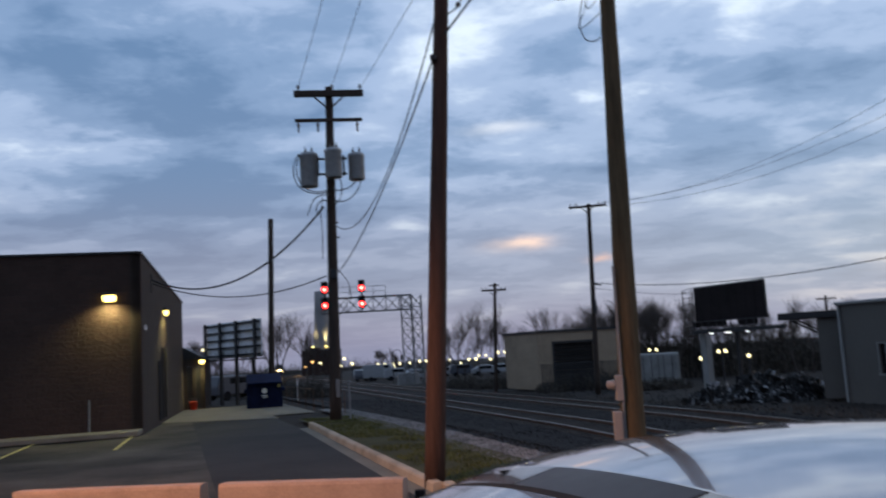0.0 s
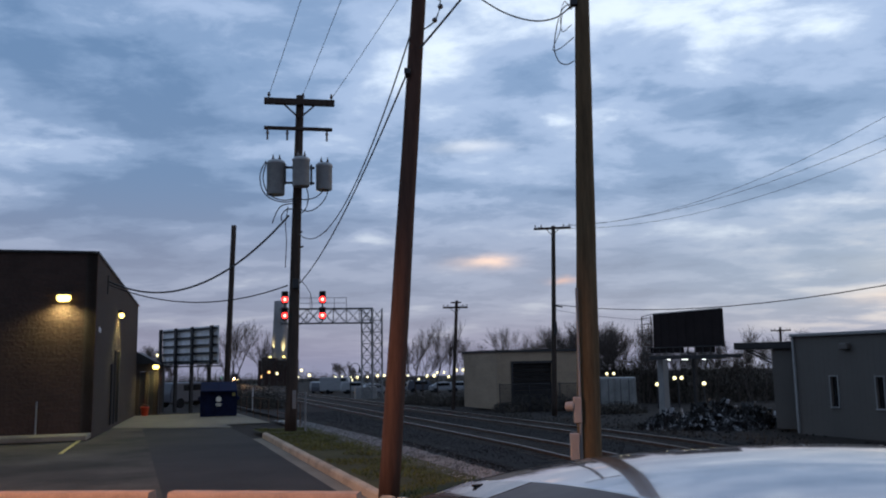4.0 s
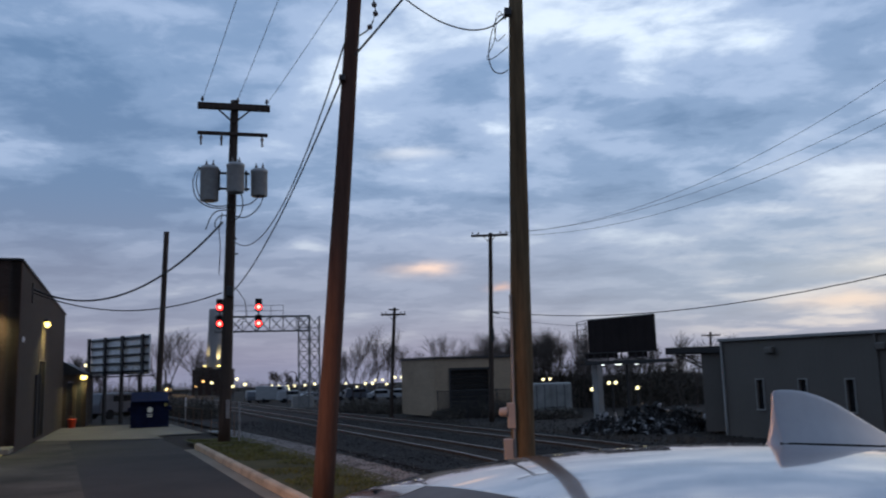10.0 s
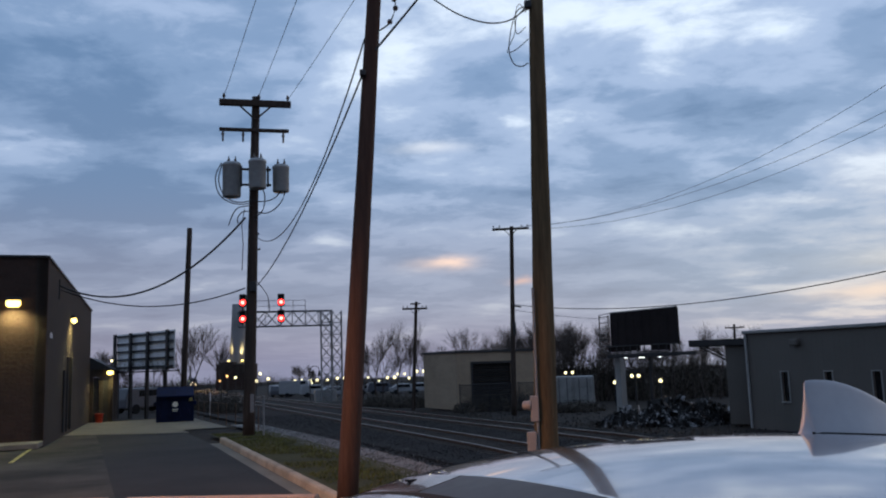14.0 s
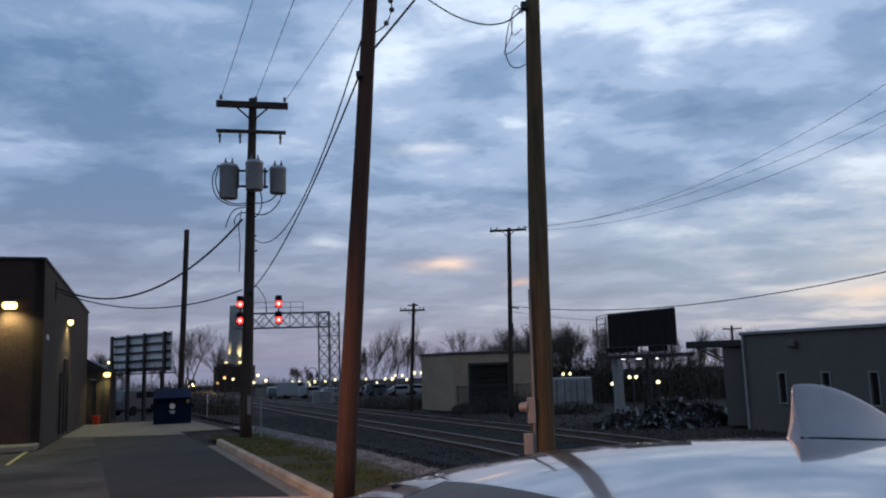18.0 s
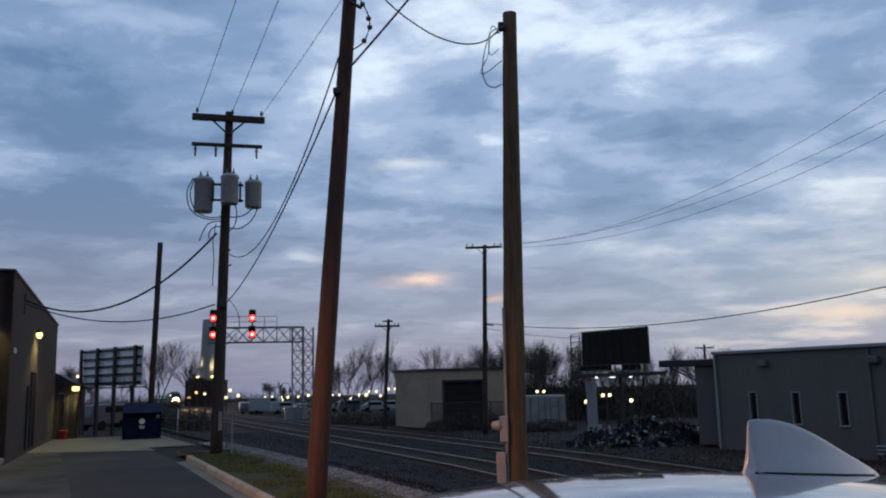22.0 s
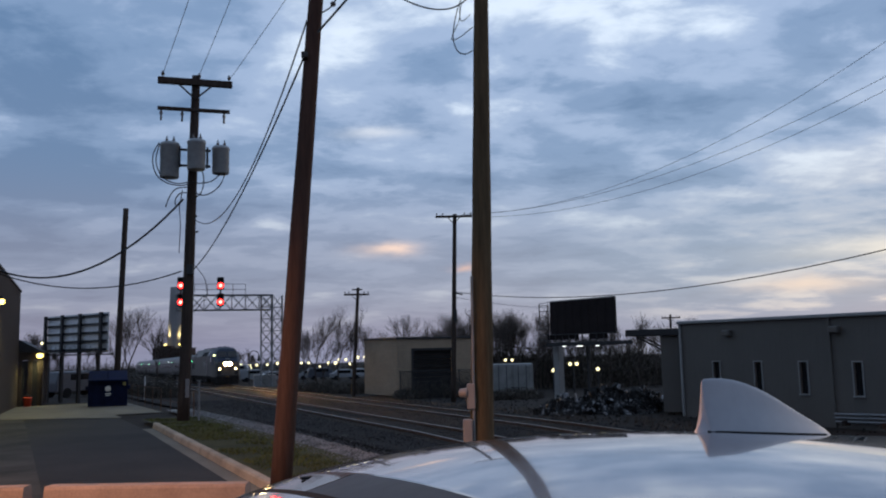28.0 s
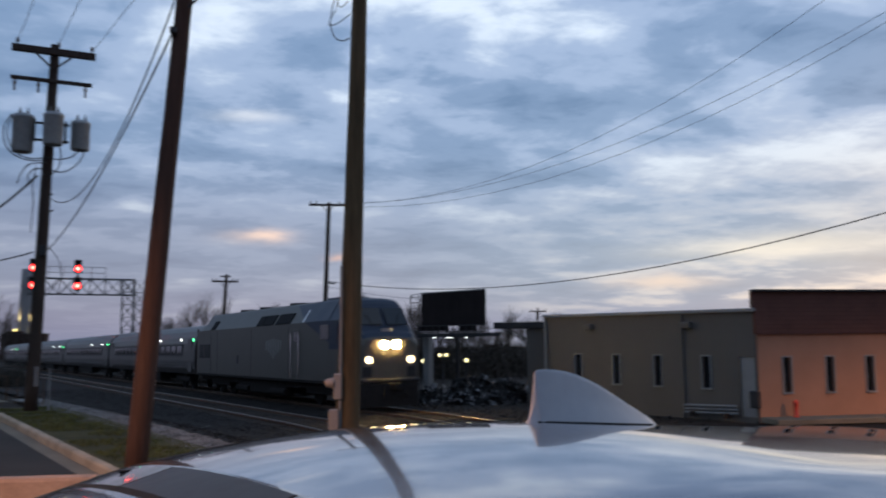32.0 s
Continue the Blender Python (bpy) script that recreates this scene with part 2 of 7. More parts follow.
def brick_mat(name, c1, c2, mortar, rough=0.85, w=0.2, hgt=0.067, grain=30, relief=1.0):
    m = mat(name, c1, rough, vary=0.3, scale=0.8, fine=grain, bump=0.15 * relief, dist=0.01 * relief)
    N, K = m.node_tree.nodes, m.node_tree.links
    p = N["Principled BSDF"]
    br = N.new("ShaderNodeTexBrick")
    br.inputs["Color1"].default_value, br.inputs["Color2"].default_value, br.inputs["Mortar"].default_value = (*c1, 1), (*c2, 1), (*mortar, 1)
    br.inputs["Scale"].default_value = 1.0
    br.inputs["Brick Width"].default_value, br.inputs["Row Height"].default_value, br.inputs["Mortar Size"].default_value = w, hgt, 0.006
    tc = N.new("ShaderNodeTexCoord")
    mp = N.new("ShaderNodeMapping")
    sp = N.new("ShaderNodeSeparateXYZ")
    K.new(tc.outputs["Object"], sp.inputs[0])
    cb = N.new("ShaderNodeCombineXYZ")
    ad = N.new("ShaderNodeMath")
    K.new(sp.outputs[0], ad.inputs[0])
    K.new(sp.outputs[1], ad.inputs[1])
    K.new(ad.outputs[0], cb.inputs[0])
    K.new(sp.outputs[2], cb.inputs[1])
    K.new(cb.outputs[0], br.inputs["Vector"])
    old = p.inputs["Base Color"].links[0].from_socket
    mx = N.new("ShaderNodeMix")
    mx.data_type, mx.blend_type = "RGBA", "MULTIPLY"
    mx.inputs[0].default_value = 0.5
    K.new(br.outputs["Color"], mx.inputs[6])
    sc = N.new("ShaderNodeMix")
    sc.data_type, sc.blend_type = "RGBA", "DIVIDE"
    sc.inputs[0].default_value = 1.0
    sc.inputs[7].default_value = (*[max(c, 0.01) for c in c1], 1)
    K.new(old, sc.inputs[6])
    K.new(sc.outputs[2], mx.inputs[7])
    K.new(mx.outputs[2], p.inputs["Base Color"])
    bp = N.new("ShaderNodeBump")
    bp.inputs["Strength"].default_value, bp.inputs["Distance"].default_value = 0.8, 0.012
    K.new(br.outputs["Fac"], bp.inputs["Height"])
    bp.invert = True
    K.new(p.inputs["Normal"].links[0].from_socket, bp.inputs["Normal"])
    K.new(bp.outputs[0], p.inputs["Normal"])
    return m


def glow(name, colour, strength):
    m = bpy.data.materials.new(name)
    m.use_nodes = True
    p = m.node_tree.nodes["Principled BSDF"]
    p.inputs["Base Color"].default_value = (*[min(c, 0.8) for c in colour], 1)
    p.inputs["Emission Color"].default_value = (*colour, 1)
    p.inputs["Emission Strength"].default_value = strength
    return m


def glass(name, tint, rough=0.03, trans=0.0):
    m = bpy.data.materials.new(name)
    m.use_nodes = True
    p = m.node_tree.nodes["Principled BSDF"]
    p.inputs["Base Color"].default_value = (*tint, 1)
    p.inputs["Roughness"].default_value = rough
    p.inputs["IOR"].default_value = 1.5
    p.inputs["Transmission Weight"].default_value = trans
    return m


M = dict(
    asphalt=mat("asphalt", (0.037, 0.034, 0.031), 0.82, vary=0.40, scale=0.35, fine=60, bump=0.5, dist=0.006, world_space=True),
    old_asphalt=mat("old_asphalt", (0.062, 0.056, 0.045), 0.85, vary=0.65, scale=0.4, fine=50, bump=0.5, dist=0.008, world_space=True),
    concrete=mat("concrete", (0.165, 0.150, 0.12), 0.85, vary=0.22, scale=0.8, fine=30, bump=0.3, world_space=True),
    kerb=mat("kerb_concrete", (0.34, 0.28, 0.21), 0.85, vary=0.28, scale=1.5, fine=25, bump=0.4, world_space=True),
    barrier=mat("barrier_concrete", (0.31, 0.225, 0.18), 0.85, vary=0.20, scale=1.6, fine=30, bump=0.3),
    earth=mat("earth", (0.026, 0.022, 0.019), 0.95, vary=0.45, scale=0.25, fine=8, bump=0.6, dist=0.04, world_space=True),
    soil=mat("grassy_soil", (0.045, 0.042, 0.018), 0.95, vary=0.4, scale=1.2, fine=20, bump=0.6, dist=0.03, world_space=True),
    grass=mat("winter_grass", (0.078, 0.086, 0.026), 0.8, vary=0.5, scale=1.5, fine=15, bump=0, world_space=True, island=True),
    gravel=mat("pale_gravel", (0.165, 0.162, 0.158), 0.9, vary=0.5, scale=2, fine=30, bump=0.3, world_space=True, island=True),
    ballast=mat("dark_ballast", (0.0135, 0.012, 0.0115), 0.92, vary=0.45, scale=1.5, fine=30, bump=0.3, world_space=True, island=True),
    steel=mat("rail_steel", (0.13, 0.10, 0.085), 0.33, 1.0, vary=0.25, scale=2, fine=20, bump=0.05, world_space=True),
    rust=mat("rusty_steel", (0.11, 0.065, 0.042), 0.75, 0.2, vary=0.4, scale=3, fine=30),
    tie=mat("creosote_timber", (0.045, 0.036, 0.030), 0.9, vary=0.4, scale=3, fine=30, stretch=(1, 8, 8)),
    brick=brick_mat("dark_brown_brick", (0.054, 0.034, 0.028), (0.046, 0.030, 0.025), (0.046, 0.036, 0.031), w=0.4, hgt=0.2, grain=9, relief=5.0),
    brick_side=brick_mat("dark_grey_brick", (0.056, 0.044, 0.038), (0.047, 0.037, 0.032), (0.064, 0.055, 0.049)),
    block=brick_mat("tan_block", (0.31, 0.24, 0.17), (0.285, 0.22, 0.158), (0.22, 0.18, 0.135), w=0.4, hgt=0.2),
    siding=mat("grey_metal_siding", (0.094, 0.086, 0.076), 0.6, 0.0, vary=0.10, scale=0.6, fine=12, bump=0.05),
    trim=mat("pale_metal_trim", (0.24, 0.24, 0.235), 0.5, 0.0, vary=0.12, scale=2, fine=15, bump=0.05),
    orange_wall=mat("tan_stucco", (0.36, 0.20, 0.135), 0.85, vary=0.10, scale=0.8, fine=20, bump=0.2),
    brown_band=brick_mat("brown_shingle", (0.12, 0.055, 0.042), (0.11, 0.05, 0.040), (0.09, 0.042, 0.034), w=0.3, hgt=0.14),
    dark_glass=glass("dark_window_glass", (0.012, 0.013, 0.015), 0.06),
    dark_metal=mat("black_painted_steel", (0.025, 0.025, 0.027), 0.55, 0.3, vary=0.3, scale=4, fine=30, bump=0.1),
    grey_metal=mat("galvanised_steel", (0.19, 0.195, 0.20), 0.5, 0.4, vary=0.2, scale=3, fine=25, bump=0.1),
    transformer=mat("transformer_grey", (0.31, 0.325, 0.33), 0.5, 0.0, vary=0.15, scale=5, fine=30, bump=0.05),
    pole_new=mat("tan_pole_wood", (0.100, 0.070, 0.040), 0.85, vary=0.35, scale=2.0, fine=14, bump=0.5, dist=0.012, stretch=(5, 5, 0.35)),
    pole_red=mat("reddish_pole_wood", (0.062, 0.035, 0.027), 0.85, vary=0.35, scale=2.0, fine=14, bump=0.5, dist=0.012, stretch=(5, 5, 0.35)),
    pole_old=mat("weathered_pole_wood", (0.048, 0.036, 0.030), 0.9, vary=0.35, scale=2.0, fine=14, bump=0.5, dist=0.012, stretch=(5, 5, 0.35)),
    wire=mat("black_cable", (0.012, 0.012, 0.013), 0.6, vary=0.1, bump=0),
    porcelain=mat("brown_porcelain", (0.09, 0.07, 0.06), 0.25, vary=0.2, bump=0),
    plastic_white=mat("pale_grey_plastic", (0.27, 0.225, 0.20), 0.5, vary=0.1, bump=0.05),
    dumpster=mat("blue_dumpster_paint", (0.006, 0.010, 0.036), 0.8, vary=0.35, scale=2.5, fine=20, bump=0.15),
    white_paint=mat("white_paint", (0.70, 0.70, 0.70), 0.5, vary=0.1, bump=0.05),
    yellow_line=mat("faded_yellow_paint", (0.50, 0.42, 0.16), 0.8, vary=0.4, scale=6, fine=40, world_space=True),
    red_plastic=mat("orange_red_plastic", (0.60, 0.055, 0.025), 0.5, vary=0.1, bump=0),
    car_paint=mat("silver_white_car_paint", (0.19, 0.21, 0.25), 0.15, 0.4, vary=0.02, scale=1, fine=8, bump=0, spec=0.6, coat=1.0),
    fin_paint=mat("satin_silver_white_paint", (0.30, 0.31, 0.34), 0.42, 0.1, vary=0.05, scale=20, fine=60, bump=0.02, coat=0.15),
    car_glass=glass("tinted_car_glass", (0.012, 0.013, 0.016), 0.05),
    matt_black=mat("matt_dark_plastic", (0.020, 0.022, 0.027), 0.42, vary=0.1, bump=0, spec=0.2),
    gloss_black=mat("gloss_dark_grey_plastic", (0.045, 0.048, 0.054), 0.12, vary=0.05, bump=0, coat=0.6),
    rubber=mat("black_rubber", (0.010, 0.010, 0.011), 0.8, vary=0.2, bump=0.05),
    chrome=mat("polished_chrome", (0.6, 0.6, 0.62), 0.12, 1.0, vary=0.05, bump=0),
    tail_red=glass("red_lens", (0.35, 0.01, 0.01), 0.1),
    loco_silver=mat("silver_grey_train_paint", (0.078, 0.073, 0.063), 0.48, 0.15, vary=0.10, scale=1.2, fine=10, bump=0.04),
    loco_blue=mat("navy_train_paint", (0.006, 0.016, 0.040), 0.5, 0.0, vary=0.10, scale=1.5, fine=10, bump=0.03),
    coach_steel=mat("brushed_coach_steel", (0.085, 0.08, 0.078), 0.45, 0.35, vary=0.10, scale=1.2, fine=12, bump=0.05, stretch=(1, 0.2, 6)),
    under=mat("grimy_underframe", (0.020, 0.018, 0.017), 0.85, vary=0.3, bump=0.2),
    bark=mat("grey_bark", (0.060, 0.048, 0.042), 0.95, vary=0.3, bump=0.3),
    twig=mat("bare_twigs", (0.075, 0.062, 0.055), 0.95, vary=0.3, bump=0, island=True),
    brush=mat("dark_brush", (0.085, 0.074, 0.062), 0.95, vary=0.5, bump=0, island=True),
    scrap=mat("crushed_scrap", (0.014, 0.012, 0.011), 0.6, 0.1, vary=0.7, tint=(0.42, 0.42, 0.43), scale=2, fine=12, bump=0.2, island=True),
    stack=mat("stack_concrete", (0.23, 0.22, 0.215), 0.85, vary=0.15, scale=0.1, fine=2, bump=0.1),
    poster_back=mat("billboard_back_panel", (0.72, 0.72, 0.73), 0.6, vary=0.2, scale=0.8, fine=10, bump=0.05),
    poster_dark=mat("billboard_dark_board", (0.018, 0.014, 0.014), 0.85, vary=0.3, scale=0.8, fine=10, bump=0.05),
    red_core=glow("red_signal_bulb", (1.0, 0.30, 0.22), 6.0),
    red_on=glow("red_signal_light", (1.0, 0.022, 0.020), 7.0),
    wall_on=glow("warm_wall_light", (1.0, 0.74, 0.20), 4.6),
    lot_on=glow("cool_lot_light", (1.0, 0.86, 0.46), 2.4),
    amber_on=glow("amber_far_light", (1.0, 0.50, 0.16), 3.0),
    head_on=glow("headlight_light", (1.0, 0.66, 0.26), 400.0),
    # very strong, for the added emitter that throws the headlights' beam
    beam_helper_on=glow("headlight_beam", (1.0, 0.55, 0.20), 2600000.0),
    ditch_on=glow("ditch_light", (1.0, 0.72, 0.36), 9.0),
    green_on=glow("green_marker_light", (0.1, 1.0, 0.35), 4.5),
    board_on=glow("lit_number_board", (0.95, 1.0, 0.50), 2.4),
    pale_steel=mat("weathered_container_steel", (0.22, 0.22, 0.21), 0.6, vary=0.25, scale=1.5, fine=10, bump=0.1),
    white_on=glow("white_marker_light", (0.95, 1.0, 0.95), 3.5),
    sodium_on=glow("sodium_street_light", SODIUM, 30.0),
)

# most scrap is dark, a few pieces bright
for n in M["scrap"].node_tree.nodes:
    if n.type == "VALTORGB":
        n.color_ramp.elements[0].position, n.color_ramp.elements[1].position = 0.68, 0.80

# ---------- building blocks ----------
U, NR = Vector((-0.40, 0.9165)), Vector((0.9165, 0.40))     # along the railway, away from the lens; across it


def pa(p, a, z=0.0):
    return Vector((NR.x * p + U.x * a, NR.y * p + U.y * a, z))


TU, TN = Vector((-0.3338, 0.9426)), Vector((0.9426, 0.3338))     # along the rails, which run slightly askew to the kerb; across them


def tp(p, a, dz=0.0):
    """A place beside the rails, on the ground."""
    v = TN * p + TU * a
    return Vector((v.x, v.y, gz(v.x, v.y) + dz))


def sstep(e0, e1, v):
    t = min(max((v - e0) / (e1 - e0), 0.0), 1.0)
    return t * t * (3 - 2 * t)


def grade(a):
    return -0.0135 * (a - 25.0) if a > 25 else 0.0


def gz(x, y):
    p, a = NR.x * x + NR.y * y, U.x * x + U.y * y
    up = 0.6 * (1 - sstep(3.0, 9.5, y)) * (1 - sstep(4.0, 8.5, p))
    return grade(a) + up - 0.66 * sstep(6.6, 10.2, p)


def kerb_p(a):
    """Where the kerb's face stands: it draws slightly towards the drive."""
    return 3.95 - 0.016 * max(0.0, 26.6 - a)


def gp(p, a, dz=0.0):
    v = pa(p, a)
    return Vector((v.x, v.y, gz(v.x, v.y) + dz))


def part(name, bm, material, parent=None, label="", smooth=False):
    me = bpy.data.meshes.new(name)
    if isinstance(bm, tuple):
        me.from_pydata(*bm)
    else:
        bm.to_mesh(me)
        bm.free()
    for m in (material if isinstance(material, (list, tuple)) else [material]):
        me.materials.append(m)
    if smooth:
        me.shade_smooth()
    ob = new(name, me)
    if parent is not None:
        ob.parent = parent
    if label:
        ob["label"] = label
    return ob


def share(ob, parent, m):
    o = new(ob.name.split(".")[0], ob.data)
    o.parent = parent
    o.matrix_basis = m
    return o


def thing(name, label, category, m=None, group="", kind=""):
    e = new(name)
    e.empty_display_size = 0.2
    if m is not None:
        e.matrix_world = m
    return tagged(e, label, category, group, kind)


def bm_new():
    return bmesh.new()


def box(bm, c, s, m=None, bev=0.0, idx=0):
    """A box of size s centred on c, its edges bevelled."""
    r = bmesh.ops.create_cube(bm, size=1)
    vs = r["verts"]
    bmesh.ops.scale(bm, vec=s, verts=vs)
    if bev:
        es = list({e for v in vs for e in v.link_edges})
        b = bmesh.ops.bevel(bm, geom=es, offset=bev, segments=1, affect="EDGES", clamp_overlap=True)
        vs = list({v for f in b["faces"] for v in f.verts} | {v for v in vs if v.is_valid})
    bmesh.ops.translate(bm, vec=c, verts=vs)
    if m is not None:
        bmesh.ops.transform(bm, matrix=m, verts=vs)
    if idx:
        for f in {f for v in vs for f in v.link_faces}:
            f.material_index = idx
    return vs


def rod(bm, a, b, r, r2=None, n=8, cap=True):
    """A tapered round bar from a to b."""
    a, b = Vector(a), Vector(b)
    d = b - a
    q = d.to_track_quat("Z", "Y").to_matrix().to_4x4()
    res = bmesh.ops.create_cone(bm, cap_ends=cap, segments=n, radius1=r, radius2=r if r2 is None else r2, depth=d.length)
    bmesh.ops.transform(bm, matrix=Matrix.Translation((a + b) / 2) @ q, verts=res["verts"])
    return res["verts"]


def tube(bm, pts, r, n=6):
    """A cable or pipe along points."""
    pts = [Vector(p) for p in pts]
    rings = []
    for i, p in enumerate(pts):
        d = (pts[min(i + 1, len(pts) - 1)] - pts[max(i - 1, 0)]).normalized()
        s = d.cross(Vector((0, 0, 1)) if abs(d.z) < 0.95 else Vector((1, 0, 0))).normalized()
        t = s.cross(d)
        rings.append([bm.verts.new(p + (s * math.cos(2 * math.pi * k / n) + t * math.sin(2 * math.pi * k / n)) * r) for k in range(n)])
    for q, w in zip(rings, rings[1:]):
        for k in range(n):
            bm.faces.new((q[k], q[(k + 1) % n], w[(k + 1) % n], w[k]))
    bm.faces.new(rings[0][::-1]), bm.faces.new(rings[-1])


def curl(knots, steps=5):
    """A smooth line through the knots."""
    knots = [Vector(k) for k in knots]
    pts = []
    for i in range(len(knots) - 1):
        p0, p1, p2, p3 = knots[max(i - 1, 0)], knots[i], knots[i + 1], knots[min(i + 2, len(knots) - 1)]
        for k in range(steps):
            f = k / steps
            pts.append(0.5 * (2 * p1 + (p2 - p0) * f + (2 * p0 - 5 * p1 + 4 * p2 - p3) * f * f + (3 * p1 - p0 - 3 * p2 + p3) * f ** 3))
    return pts + [knots[-1]]


def sag(a, b, drop, n=16):
    a, b = Vector(a), Vector(b)
    return [a.lerp(b, i / n) - Vector((0, 0, drop * 4 * (i / n) * (1 - i / n))) for i in range(n + 1)]


def lathe(bm, prof, n=16, m=None):
    """A turned shape round z from (radius, height) pairs."""
    rings = [[bm.verts.new((r * math.cos(2 * math.pi * k / n), r * math.sin(2 * math.pi * k / n), z)) for k in range(n)] for r, z in prof]
    for q, w in zip(rings, rings[1:]):
        for k in range(n):
            bm.faces.new((q[k], q[(k + 1) % n], w[(k + 1) % n], w[k]))
    if prof[0][0] > 1e-4:
        bm.faces.new(rings[0][::-1])
    if prof[-1][0] > 1e-4:
        bm.faces.new(rings[-1])
    if m is not None:
        bmesh.ops.transform(bm, matrix=m, verts=[v for r in rings for v in r])


def prism(bm, poly, z0, z1, m=None, idx=0):
    """A flat outline (x, y) raised from z0 to z1."""
    lo = [bm.verts.new((x, y, z0)) for x, y in poly]
    hi = [bm.verts.new((x, y, z1)) for x, y in poly]
    k = len(poly)
    fs = [bm.faces.new(lo[::-1]), bm.faces.new(hi)] + [bm.faces.new((lo[i], lo[(i + 1) % k], hi[(i + 1) % k], hi[i])) for i in range(k)]
    for f in fs:
        f.material_index = idx
    if m is not None:
        bmesh.ops.transform(bm, matrix=m, verts=lo + hi)


def sheet(name, ps, as_, dz, material, fn=gp):
    """A sheet over the ground, by its rows across (p) and along (a) the railway."""
    verts = [fn(p, a, dz) for a in as_ for p in ps]
    w = len(ps)
    faces = [(j * w + i, j * w + i + 1, (j + 1) * w + i + 1, (j + 1) * w + i) for j in range(len(as_) - 1) for i in range(w - 1)]
    return part(name, (verts, [], faces), material, smooth=True)


def span(a, b, step):
    n = max(1, round((b - a) / step))
    return [a + (b - a) * i / n for i in range(n + 1)]


def wall_frame(a, b):
    """The frame of a wall that runs from a to b: x along it, y to its inside, z up; its origin stands on the ground at a."""
    a, b = Vector(a), Vector(b)
    return Matrix.Translation(a) @ Matrix.Rotation(math.atan2(b.y - a.y, b.x - a.x), 4, "Z"), (b - a).to_2d().length


def pierced(bm, length, height, thick, holes, z0=0.0):
    """A wall from 0 to length with openings (x0, x1, low, high) right through it."""
    xs = sorted({0.0, length, *[h[0] for h in holes], *[h[1] for h in holes]})
    zs = sorted({z0, height, *[h[2] for h in holes], *[h[3] for h in holes]})
    for i in range(len(xs) - 1):
        for j in range(len(zs) - 1):
            cx, cz = (xs[i] + xs[i + 1]) / 2, (zs[j] + zs[j + 1]) / 2
            if any(h[0] < cx < h[1] and h[2] < cz < h[3] for h in holes):
                continue
            box(bm, (cx, thick / 2, cz), (xs[i + 1] - xs[i], thick, zs[j + 1] - zs[j]))
    bmesh.ops.remove_doubles(bm, verts=bm.verts, dist=1e-4)
    bm.verts.index_update()
    seen = {}
    for f in bm.faces:
        seen.setdefault(tuple(sorted(v.index for v in f.verts)), []).append(f)
    bmesh.ops.delete(bm, geom=[f for fs in seen.values() if len(fs) > 1 for f in fs], context="FACES_ONLY")


def scatter(n, place, size, seed, flat=0.7):
    """Many small stones as one mesh: squashed, turned octahedra."""
    rng = np.random.default_rng(seed)
    base = np.array([(1, 0, 0), (-1, 0, 0), (0, 1, 0), (0, -1, 0), (0, 0, 1), (0, 0, -1)], float)
    tri = np.array([(0, 2, 4), (2, 1, 4), (1, 3, 4), (3, 0, 4), (2, 0, 5), (1, 2, 5), (3, 1, 5), (0, 3, 5)])
    V, F = [], []
    for i in range(n):
        c, s = place(rng), size * rng.uniform(0.5, 1.3)
        th = rng.uniform(0, 6.28)
        r = np.array([[math.cos(th), -math.sin(th), 0], [math.sin(th), math.cos(th), 0], [0, 0, 1]])
        pts = (base * rng.uniform(0.6, 1.1, (6, 1)) * (s, s * rng.uniform(0.6, 1), s * flat)) @ r.T + np.array(c)
        V.append(pts)
        F.append(tri + 6 * i)
    return np.concatenate(V).tolist(), [], np.concatenate(F).tolist()


